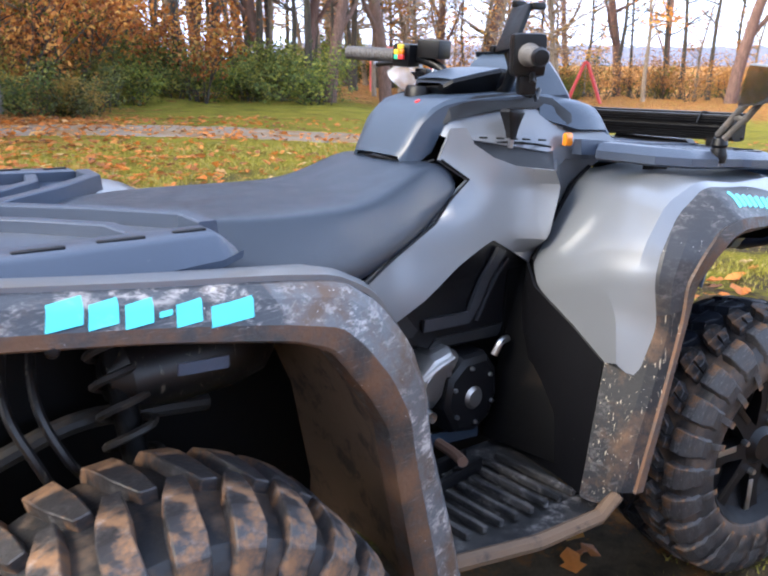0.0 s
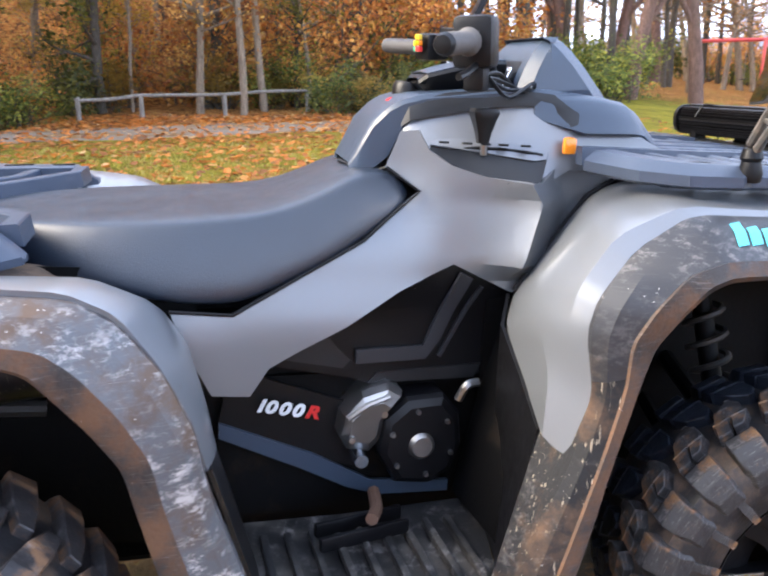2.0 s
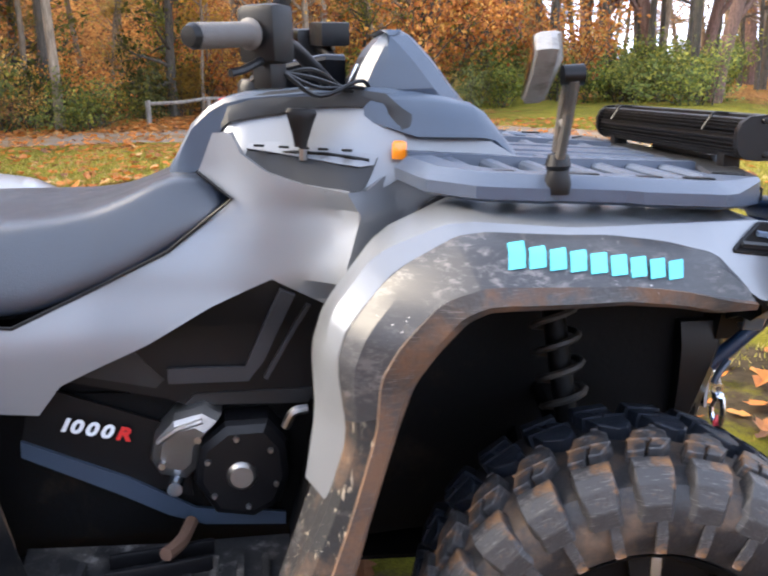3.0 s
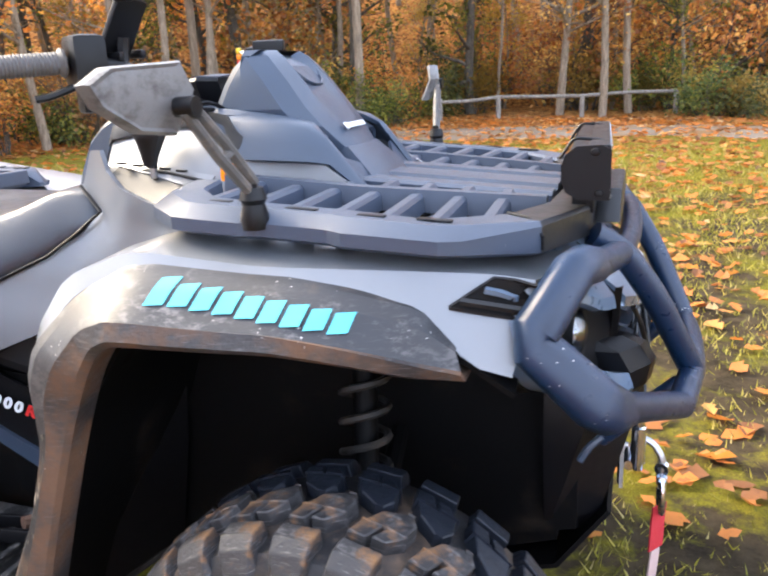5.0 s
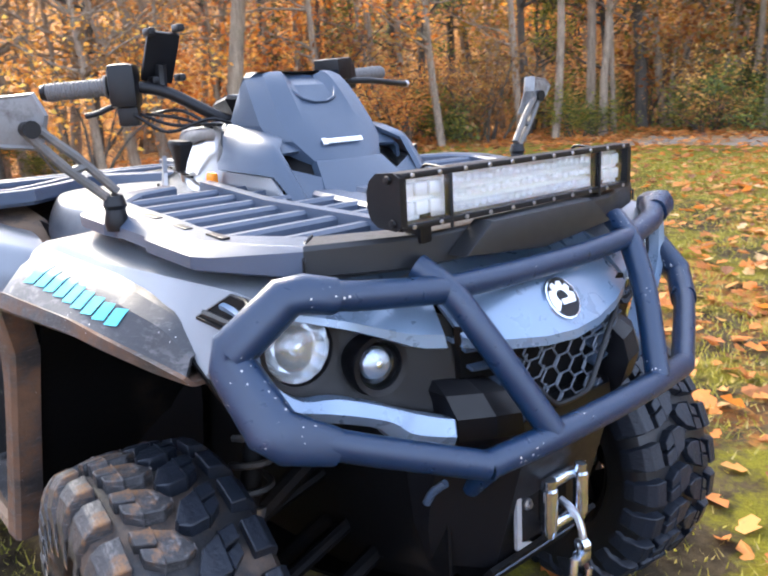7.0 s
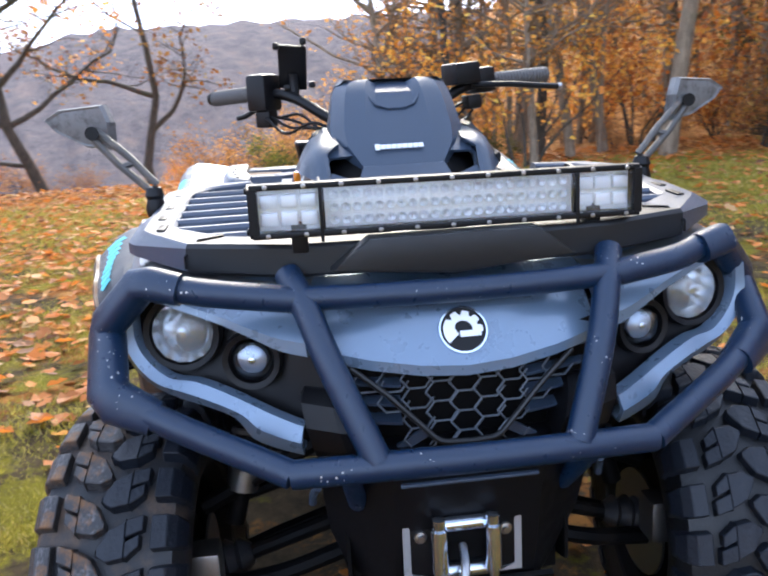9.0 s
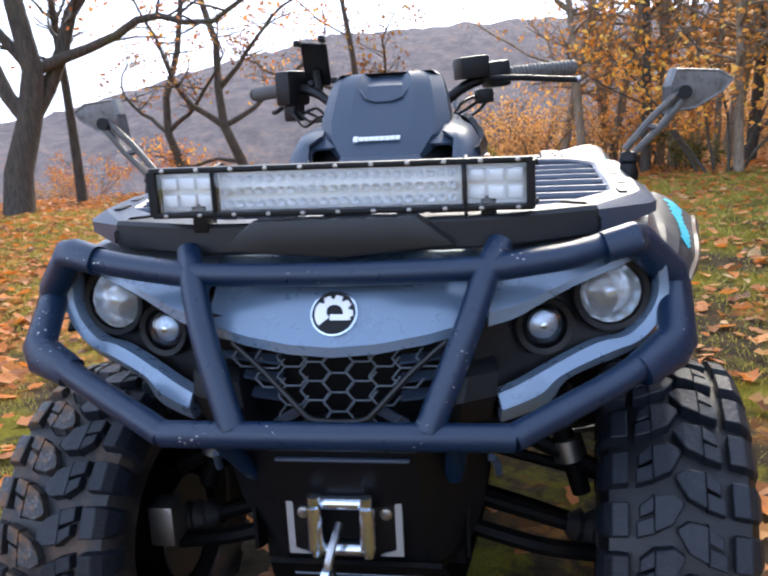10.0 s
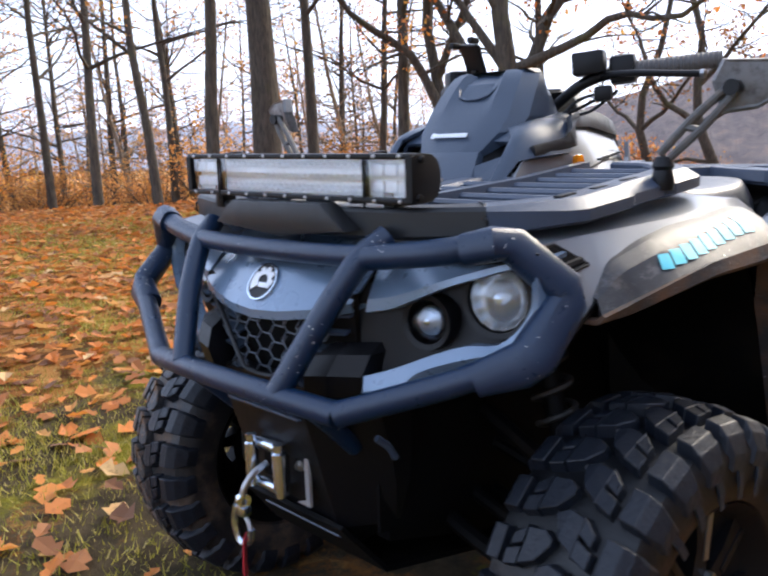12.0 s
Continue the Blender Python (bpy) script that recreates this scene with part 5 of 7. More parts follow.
for k, mat in enumerate((yellow_btn, yellow_btn, amber, green_btn, red_film)):
    q = Vector((0.222, 0.19 + 0.016 * (k % 2), 1.21 - 0.012 * (k // 2 + k % 2)))
    part("button", block(q, (0.01, 0.014, 0.011), 0.002, turn_l), mat, handle)
part("brake_lever", tube(catmull([(0.30, 0.19, 1.18), (0.310, 0.26, 1.178), (0.300, 0.33, 1.172), (0.287, 0.384, 1.168)], 4), 0.0065, 10), black, handle)
part("lever_tip", lathe([(0, -0.006), (0.008, -0.003), (0.008, 0.004), (0, 0.007)], facing((0.286, 0.386, 1.168), (0, 1, 0)), 10), steel, handle)
part("mirror_stub", block((0.29, 0.19, 1.145), (0.03, 0.035, 0.03), 0.006, turn_l), black, handle)
pad_rows = [(0.158, 0.050, 1.128, 1.122), (0.172, 0.064, 1.138, 1.110), (0.225, 0.084, 1.150, 1.092), (0.285, 0.092, 1.160, 1.094), (0.318, 0.074, 1.158, 1.104)]
part("bar_pad", loft([[Vector((x, y * w, z)) for y, z in ((-1.0, top - 0.006), (-0.94, top), (0.94, top), (1.0, top - 0.006), (0.72, low + 0.010), (0.55, low), (-0.55, low), (-0.72, low + 0.010))] for x, w, top, low in pad_rows]), black, handle, "black padded cover over the handlebar clamp", 25)
part("pad_top", sheet([[Vector((x, y * w * 0.93, top + 0.002 + 0.003 * (1 - y * y))) for y in (-1, -0.5, 0, 0.5, 1)] for x, w, top, low in pad_rows[1:]], 0.002), trim, handle)
part("white_tag", sheet([[Vector((0.262, 0.118, 1.16)), Vector((0.30, 0.13, 1.15))], [Vector((0.255, 0.128, 1.115)), Vector((0.285, 0.14, 1.09))]], 0.002), white_film, handle, "white paper tag")
part("stem", tube([(0.30, 0.0, 1.0), (0.298, 0.0, 1.10)], 0.02, 12), black, handle)
for k in range(4):
    o = 0.012 * k
    part("cable", tube(catmull([(0.22, -0.25 + o, 1.135), (0.27, -0.21 + o, 1.10 + o), (0.34, -0.15 + o, 1.12 - o), (0.36, -0.08 + o, 1.08)], 5), 0.0035, 6), black, handle)
for k in range(3):
    o = 0.012 * k
    part("cable", tube(catmull([(0.27, 0.21 - o, 1.15), (0.31, 0.17 - o, 1.11 + o), (0.34, 0.12, 1.10), (0.36, 0.06, 1.06)], 5), 0.0035, 6), black, handle)
holder = part("phone_holder", block((0.222, -0.186, 1.238), (0.012, 0.062, 0.10), 0.006, pose(0, 0, 0, -8, 28, -12)), black, atv, "empty black phone clamp on the handlebar")
part("clamp_arm", tube([(0.222, -0.19, 1.165), (0.215, -0.185, 1.19), (0.22, -0.186, 1.225)], 0.011, 8), black, holder)
for y, z in ((-0.222, 1.28), (-0.165, 1.287), (-0.205, 1.196), (-0.15, 1.2)):
    part("jaw", block((0.235 + (z - 1.24) * 0.5, y + 0.004, z), (0.03, 0.014, 0.014), 0.004), black, holder)
for s in SIDES:
    part("tie_rod", tube([(0.60, s * 0.14, 0.50), (0.58, s * 0.40, 0.42)], 0.012, 8), dark, atv)

# ---- rear rack ----
rear_rack = part("rear_rack", merged([loft([[Vector((x, s * y, z)) for x, y in ((-0.505, 0.385), (-0.50, 0.24), (-0.60, 0.12), (-0.72, 0.0), (-1.02, 0.0), (-1.02, 0.40), (-0.70, 0.40))] for z in (0.915, 0.934)]) for s in SIDES]), rack_mat, atv, "grey plastic rear cargo rack")
for s in SIDES:
    rows = []
    for x, yo, wide, top, low in ((-0.474, 0.385, 0.03, 0.922, 0.912), (-0.500, 0.402, 0.06, 0.944, 0.910), (-0.516, 0.410, 0.075, 0.955, 0.908), (-0.60, 0.428, 0.085, 0.957, 0.908), (-0.75, 0.445, 0.085, 0.960, 0.910), (-1.02, 0.45, 0.085, 0.966, 0.915)):
        rows.append(mir([(x, yo - wide, low), (x, yo - wide, top - 0.002), (x, yo - wide + 0.006, top), (x, yo - 0.024, top), (x, yo - 0.012, top - 0.006), (x, yo + 0.006, low + 0.012), (x, yo + 0.002, low)], s))
    part("rim", loft(rows), rack_mat, rear_rack)
    for line, half, top in (([(-0.50, 0.33), (-0.502, 0.245), (-0.60, 0.125), (-0.72, 0.012), (-0.74, 0.0)], 0.014, 0.957), ([(-0.60, 0.345), (-0.615, 0.25), (-0.70, 0.15), (-0.80, 0.06), (-0.84, 0.0)], 0.012, 0.953)):
        rows = []
        for k, (x, y) in enumerate(line):
            x0, y0 = line[max(0, k - 1)]
            x1, y1 = line[min(len(line) - 1, k + 1)]
            side = Vector((y1 - y0, x0 - x1, 0)).normalized() * half
            c = Vector((x, y, 0))
            rows.append(mir([tuple(c + side * f + Vector((0, 0, z))) for f, z in ((-1.2, 0.925), (-1, top - 0.002), (-0.8, top), (0.8, top), (1, top - 0.002), (1.2, 0.925))], s))
        part("deck_rail", loft(rows), rack_mat, rear_rack)
    for x in (-0.88, -0.96):
        part("slat", block((x, s * 0.18, 0.944), (0.03, 0.36, 0.018), 0.004), rack_mat, rear_rack)
    for x, y, size in ((-0.545, 0.375, 0.045), (-0.64, 0.388, 0.06), (-0.74, 0.40, 0.06), (-0.85, 0.40, 0.06)):
        part("rim_slot", block((x, s * y, 0.9575 + 0.024 * (-0.6 - x) * 0.9), (size, 0.011, 0.004), 0.0015), black, rear_rack)
    part("rack_stay", block((-0.66, s * 0.36, 0.895), (0.05, 0.03, 0.05), 0.006), black, rear_rack)

# ---- suspension ----
dusty_steel = surface("dusty_chassis_steel", (0.020, 0.019, 0.019), 0.6, 0.2, 0.3, 40, 0.4, 120, dirt=(0.07, 0.052, 0.038), dirt_scale=22, dirt_at=(0.48, 0.66))
for s in SIDES:
    for x, y0, z0, y1, z1, name in ((0.62, 0.24, 0.84, 0.36, 0.42, "front_shock"), (-0.58, 0.22, 0.80, 0.36, 0.42, "rear_shock")):
        a, b = Vector((x, s * y0, z0)), Vector((x + 0.03, s * y1, z1))
        shock = part(name, tube([a, b], 0.018, 12), dark, atv)
        coil = []
        u = (b - a).normalized()
        side = u.orthogonal().normalized()
        fwd = u.cross(side)
        for k in range(73):
            ang = k * math.pi / 6
            coil.append(a + (b - a) * (0.12 + 0.6 * k / 72) + 0.034 * (math.cos(ang) * side + math.sin(ang) * fwd))
        part("coil_spring", tube(coil, 0.006, 6), dusty_steel, shock)
        part("shock_collar", lathe([(0.02, -0.02), (0.03, -0.02), (0.03, 0.02), (0.02, 0.02)], facing(tuple(a + (b - a) * 0.8), tuple(u)), 14), cast, shock)
    for x, z0, z1 in ((0.60, 0.40, 0.33), (0.74, 0.40, 0.33), (0.64, 0.58, 0.46), (-0.50, 0.40, 0.33), (-0.70, 0.40, 0.33)):
        part("control_arm", bent([(x, s * 0.15, z0), (x + 0.01, s * 0.28, (z0 + z1) / 2), (x * 0.5 + 0.34 if x > 0 else x * 0.5 - 0.3, s * 0.41, z1)], 0.016, 0.05, 8), dark, atv)
    part("drive_shaft", tube([(0.66, s * 0.14, 0.42), (0.68, s * 0.42, 0.345)], 0.014, 10), dark, atv)
    part("axle_boot", lathe([(0.018, 0.0), (0.034, 0.02), (0.026, 0.03), (0.038, 0.045), (0.03, 0.055), (0.042, 0.07)], facing((0.672, s * 0.33, 0.367), (0.05, s, -0.2)), 14), rubber, atv)
    # parts of the chassis seen in the rear wheel arch
    part("air_duct", lathe([(0, -0.13), (0.03, -0.125), (0.052, -0.10), (0.058, -0.03), (0.058, 0.05), (0.05, 0.10), (0.028, 0.125), (0, 0.13)], facing((-0.46, s * 0.25, 0.685), (1, 0, 0.12)), 20), splash_mat, atv, "rounded black air duct under the fender")
    for dx, low in ((0.0, 0.50), (0.035, 0.54)):
        part("hose", tube(catmull([(-0.70 + dx, s * 0.22, 0.77), (-0.72 + dx, s * 0.30, 0.68), (-0.69 + dx, s * 0.33, 0.60), (-0.64 + dx, s * 0.31, low)], 5), 0.0065, 8), splash_mat, atv)
    knuckle = part("rear_bracket", prism([(-0.05, -0.045), (0.03, -0.05), (0.055, 0.0), (0.02, 0.05), (-0.04, 0.04)], 0.014, Matrix.Translation((-0.80, s * 0.28, 0.60)) @ Matrix(((1, 0, 0, 0), (0, 0, 1, 0), (0, 1, 0, 0), (0, 0, 0, 1))), 0.003), dusty_steel, atv)
    for x, z in ((-0.82, 0.62), (-0.785, 0.585), (-0.80, 0.635)):
        part("bolt", lathe([(0, 0.010), (0.006, 0.010), (0.007, 0.0)], facing((x, s * 0.297, z), (0, s, 0)), 8), steel, knuckle)
    part("frame_tube", bent([(-0.93, s * 0.20, 0.50), (-0.80, s * 0.235, 0.55), (-0.62, s * 0.24, 0.62), (-0.42, s * 0.22, 0.60)], 0.014, 0.05, 10), dusty_steel, atv)
    part("brake_disc", lathe([(0.03, 0.0), (0.10, 0.0), (0.10, 0.005), (0.03, 0.005)], facing((0.68, s * 0.40, 0.345), (0, s, 0)), 24), steel, atv)
    part("brake_caliper", block((0.76, s * 0.40, 0.40), (0.06, 0.05, 0.08), 0.01), cast, atv)

# ---- stance ----
def settle(p):
    """The bodywork behind the front fender stands higher, wider and further back than it was drawn: a linear shift that fades out over the front wheel."""
    a = abs(p.y)
    w = 1 - step01((p.x - 0.42) / 0.2)
    side = min(1.0, a / 0.1) * (1 if p.y > 0 else -1)
    dx = -0.1269 + 0.0311 * p.x + 0.0647 * a + 0.077 * p.z
    dy = 0.038 - 0.0634 * p.x + 0.0389 * a - 0.0268 * p.z
    dz = -0.0083 - 0.0809 * p.x + 0.0353 * a + 0.0424 * p.z
    return Vector((p.x + w * dx, p.y + w * side * dy, p.z + w * dz))


# the lamp bar sits slightly askew on the rack
for ob in [bar] + list(bar.children):
    for v in ob.data.vertices:
        v.co = Vector((v.co.x + 0.006 - 0.042 * v.co.y, v.co.y + 0.003, 1.016 + 0.87 * (v.co.z - 1.0085) - 0.012 * v.co.y))
FIXED = {rack, rear_rack, bar, pod, cowl, handle, holder, guard} | {ob for ob in atv.children if ob.name.startswith("mirror")}
for ob in atv.children_recursive:
    if ob not in FIXED and ob.parent not in FIXED:
        for v in ob.data.vertices:
            v.co = settle(v.co)

# plain slanted bars for the word marks on the flares
BAR = ((0, 0, 0.47, 0.5),)


def mark(boxes, x, z, w, h, slant, s, tree):
    """Thin film shapes laid on the curved flare."""
    bits = []
    for cx, cz, hx, hz in boxes:
        rows = []
        for j in range(7):
            v = cz + hz * (j / 3 - 1)
            row = []
            for k in range(4):
                px, pz = x + (cx * -s + hx * (k / 1.5 - 1)) * w + slant * v * h * -s, z + v * h
                spot = tree.ray_cast(Vector((px, s * 1.0, pz)), Vector((0, -s, 0)))[0]
                row.append((spot if spot else Vector((px, s * 0.5, pz))) + Vector((0, s * 0.0024, 0)))
            rows.append(row)
        bits.append(sheet(rows, 0.0005))
    part("word_mark", merged(bits), cyan, atv)


for s in SIDES:
    skin_tree = tree_of(flares[("front_flare", s)])
    for k in range(9):
        mark(BAR, 0.486 + 0.0262 * k, 0.9225 - 0.0042 * k, 0.0228, 0.024 if k == 0 else 0.0195, 0.30, s, skin_tree)
    skin_tree = tree_of(flares[("rear_flare", s)])
    for k, (x, w, h) in enumerate(((-0.704, 0.040, 0.0205), (-0.667, 0.034, 0.0195), (-0.631, 0.034, 0.0195), (-0.603, 0.016, 0.005), (-0.577, 0.034, 0.0195), (-0.526, 0.060, 0.0195))):
        spot = settle(Vector((x, s * 0.5, 0.811 + 0.095 * (-0.494 - x))))
        mark(BAR, spot.x, spot.z, w, h, 0.4, s, skin_tree)

# ---- wheels ----
def tyre_profile(r, w):
    return [(r * 0.565, -w * 0.40), (r * 0.60, -w * 0.47), (r * 0.72, -w * 0.53), (r * 0.85, -w * 0.52), (r * 0.915, -w * 0.46), (r * 0.945, -w * 0.32), (r * 0.955, 0.0),
            (r * 0.945, w * 0.32), (r * 0.915, w * 0.46), (r * 0.85, w * 0.52), (r * 0.72, w * 0.53), (r * 0.60, w * 0.47), (r * 0.565, w * 0.40)]


def lug_mesh(name, rows, mat):
    bm = merged([loft(piece) for piece in rows]) if isinstance(rows[0][0], list) else loft(rows)
    bmesh.ops.bevel(bm, geom=bm.edges[:], offset=0.0014, segments=1, affect="EDGES")
    bmesh.ops.recalc_face_normals(bm, faces=bm.faces)
    me = bpy.data.meshes.new(name)
    bm.to_mesh(me)
    bm.free()
    me.materials.append(mat)
    return me


rim_black = surface("rim_enamel", (0.004, 0.004, 0.005), 0.5, 0, 0.2, 50, 0.1, 200, spec=0.2)


def wheel(name, r, w, lug_count, mats, label, rear=False):
    """A wheel round its own y axis, outer face towards -y."""
    hub = new(name)
    hub.parent = atv
    tagged(hub, label)
    turn = facing((0, 0, 0), (0, 1, 0))
    part("tyre", lathe(tyre_profile(r, w), turn, 64), mats[0], hub)
    part("rim", lathe([(r * 0.30, -w * 0.20), (r * 0.50, -w * 0.30), (r * 0.555, -w * 0.42), (r * 0.585, -w * 0.46), (r * 0.575, -w * 0.36), (r * 0.52, -w * 0.10), (r * 0.52, w * 0.36), (r * 0.58, w * 0.45)], turn, 48), rim_black, hub, "black alloy rim")
    for k in range(8):
        m = pose(0, 0, 0, 0, 45 * k, 0)
        spoke = loft([[m @ Vector((x * wd, y, z)) for x, y in ((-1, -w * 0.34), (1, -w * 0.34), (0.7, -w * 0.18), (-0.7, -w * 0.18))] for z, wd in ((r * 0.14, 0.022), (r * 0.35, 0.015), (r * 0.55, 0.028))])
        part("spoke", spoke, rim_black, hub)
        part("spoke_facing", block(m @ Vector((0.012, -w * 0.345, r * 0.40)), (0.014, 0.003, r * 0.26), 0.001, m), cast if k % 2 == 0 else black, hub)
    part("hub_cap", lathe([(0, -w * 0.40), (r * 0.10, -w * 0.40), (r * 0.15, -w * 0.34), (r * 0.17, -w * 0.15), (0, -w * 0.15)], turn, 20), black, hub)
    part("hub_back", lathe([(0, w * 0.3), (r * 0.3, w * 0.28), (r * 0.32, w * 0.1), (0, w * 0.1)], turn, 20), dark, hub)
    for k in range(4):
        m = pose(0, 0, 0, 0, 90 * k + 20, 0)
        part("lug_nut", lathe([(0, 0.014), (0.007, 0.014), (0.008, 0.0)], facing(tuple(m @ Vector((0, -w * 0.33, r * 0.20))), (0, -1, 0)), 6), steel, hub)
    step = 2 * math.pi / lug_count
    half = r * step * (0.29 if rear else 0.41)

    def row(y, rad, lift, c0, c1):
        return [Vector((x, y, math.sqrt(max(1e-6, (rad + dz) ** 2 - x * x)))) for x, dz in ((c0, -0.02), (c1, -0.02), (c1 * 0.94 + c0 * 0.06, lift), (c0 * 0.94 + c1 * 0.06, lift))]

    shapes = []
    for s in SIDES:
        sk = half * (0.9 if rear else 0.8)
        # lugs on the inner half take the last material given
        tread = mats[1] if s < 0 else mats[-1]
        if rear:
            # one long slanted bar from the tread's middle over the shoulder
            shapes.append(lug_mesh("lug", [row(-s * w * 0.04, r * 0.957, 0.016, -half * 0.55 + sk * 1.3, half * 0.55 + sk * 1.3), row(s * w * 0.14, r * 0.956, 0.018, -half * 0.95 + sk * 0.7, half * 0.95 + sk * 0.7), row(s * w * 0.33, r * 0.948, 0.019, -half + sk * 0.1, half + sk * 0.1), row(s * w * 0.46, r * 0.922, 0.018, -half * 1.05 - sk * 0.1, half * 1.05 - sk * 0.1), row(s * w * 0.53, r * 0.88, 0.011, -half - sk * 0.15, half - sk * 0.15), row(s * w * 0.56, r * 0.80, 0.004, -half * 0.7 - sk * 0.15, half * 0.7 - sk * 0.15)], mats[1]))
        else:
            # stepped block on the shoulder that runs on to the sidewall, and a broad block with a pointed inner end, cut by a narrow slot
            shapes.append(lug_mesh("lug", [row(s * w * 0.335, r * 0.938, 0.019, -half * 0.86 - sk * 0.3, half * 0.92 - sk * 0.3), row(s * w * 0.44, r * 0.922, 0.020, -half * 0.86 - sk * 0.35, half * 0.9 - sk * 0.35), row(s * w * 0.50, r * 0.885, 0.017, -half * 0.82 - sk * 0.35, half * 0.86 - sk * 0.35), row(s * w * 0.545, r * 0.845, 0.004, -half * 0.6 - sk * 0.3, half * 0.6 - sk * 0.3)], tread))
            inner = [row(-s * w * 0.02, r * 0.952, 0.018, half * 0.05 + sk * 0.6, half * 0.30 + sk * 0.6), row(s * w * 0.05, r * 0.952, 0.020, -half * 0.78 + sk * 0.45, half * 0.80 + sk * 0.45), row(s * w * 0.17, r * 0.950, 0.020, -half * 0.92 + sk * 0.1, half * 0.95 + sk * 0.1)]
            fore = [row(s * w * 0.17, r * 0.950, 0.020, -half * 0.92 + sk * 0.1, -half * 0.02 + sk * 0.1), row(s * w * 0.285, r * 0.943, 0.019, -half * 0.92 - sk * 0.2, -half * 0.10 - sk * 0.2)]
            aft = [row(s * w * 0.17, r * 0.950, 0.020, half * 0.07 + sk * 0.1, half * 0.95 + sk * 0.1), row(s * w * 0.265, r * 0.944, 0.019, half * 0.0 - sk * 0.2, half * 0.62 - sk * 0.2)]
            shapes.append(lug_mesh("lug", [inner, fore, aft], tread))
    if not rear:
        shapes.append(lug_mesh("rib", [row(-w * 0.555, r * 0.70, 0.007, -half * 0.25, half * 0.25), row(-w * 0.52, r * 0.86, 0.005, -half * 0.2, half * 0.2)], mats[1]))
    for k in range(lug_count):
        for j, me in enumerate(shapes):
            odd = 0.5 if (j == 1 if rear else j in (2, 3)) else 0.0
            ob = new("lug" if j < 4 else "side_rib", me)
            ob.parent = hub
            ob.matrix_basis = pose(0, 0, 0, 0, math.degrees((k + odd) * step), 0)
    return hub


R_WHEEL, GROUND = 0.305, 0.06
front = wheel("front_wheel", R_WHEEL, 0.215, 25, (rubber, lug_mat, dark_lug), "black all-terrain tyre with chunky lugs on black rim")
front.matrix_basis = pose(0.668, -0.50, GROUND + R_WHEEL - 0.006, 0, 0, -6)
front_left = wheel("front_wheel", R_WHEEL, 0.215, 25, (dark_rubber, dark_lug), "very dark all-terrain tyre with chunky lugs on black rim")
front_left.matrix_basis = pose(0.668, 0.50, GROUND + R_WHEEL - 0.006, 0, 7, 180 - 6)
R_REAR = 0.322
rear = wheel("rear_wheel", R_REAR, 0.235, 27, (rubber, mud_tyre), "mud-caked all-terrain rear tyre with deep lugs", True)
rear.matrix_basis = pose(-0.688, -0.545, GROUND + R_REAR - 0.006, 0, 3, 0)
copy_thing(rear, pose(-0.688, 0.545, GROUND + R_REAR - 0.006, 0, 9, 180))

# engine size lettering on the lower side panels
for s in SIDES:
    for text, x, mat in (("1", -0.107, white_film), ("0", -0.090, white_film), ("0", -0.067, white_film), ("0", -0.044, white_film), ("R", -0.020, red_film)):
        curve = bpy.data.curves.new("text", "FONT")
        curve.body, curve.size, curve.extrude, curve.shear, curve.offset = text, 0.033, 0.0008, 0.28, 0.0014
        tmp = bpy.data.objects.new("text", curve)
        scene.collection.objects.link(tmp)
        me = bpy.data.meshes.new_from_object(tmp.evaluated_get(bpy.context.evaluated_depsgraph_get()))
        bpy.data.objects.remove(tmp)
        me.materials.clear()
        me.materials.append(mat)
        ob = new("number", me)
        ob.parent = atv
        x0 = x if s < 0 else -0.005 - (x + 0.115)
        spot = settle(Vector((x0, s * (panel_half(0.55) + 0.0015), 0.551 - (x + 0.107) * 0.20)))
        ob.matrix_basis = pose(*spot, 90, 11 if s < 0 else -11, -3.6 if s < 0 else 183.6) @ Matrix.Diagonal((1.15, 1, 1, 1))


# ---- terrain ----
SLOPE = ((0, -0.01), (30, -0.02), (50, -0.02), (60, 0.004), (78, 0.013), (95, 0.02), (145, 0.02), (165, 0.0), (260, 0.0), (300, 0.0), (360, -0.01))


def by_angle(table, a):
    a %= 360
    for (a0, v0), (a1, v1) in zip(table, table[1:]):
        if a <= a1:
            return v0 + (v1 - v0) * (a - a0) / (a1 - a0)
    return table[-1][1]


BANK = ((0, 0.0), (70, 0.0), (78, 0.3), (86, 0.55), (148, 0.55), (162, 0.25), (170, 0.0), (360, 0.0))
FALL = ((0, 0.0), (166, 0.0), (178, 0.16), (262, 0.16), (290, 0.0), (360, 0.0))


def height(x, y):
    r = math.hypot(x, y + 1.0)
    a = math.degrees(math.atan2(y + 1.0, x))
    h = by_angle(SLOPE, a) * max(0.0, r - 1.6) * step01((r - 1.2) / 4)
    if r > 60:
        h = by_angle(SLOPE, a) * (58.4 + 0.25 * (min(r, 400) - 60))
    h += by_angle(BANK, a) * max(0.0, min(r, 60) - 17.5)
    h -= by_angle(FALL, a) * max(0.0, min(r, 150) - 12.5)
    rough = 0.03 * step01((r - 2.0) / 3)
    return h + rough * noise.noise((x * 0.5, y * 0.5, 0)) + 0.006 * noise.noise((x * 3, y * 3, 4)) + GROUND - 0.004


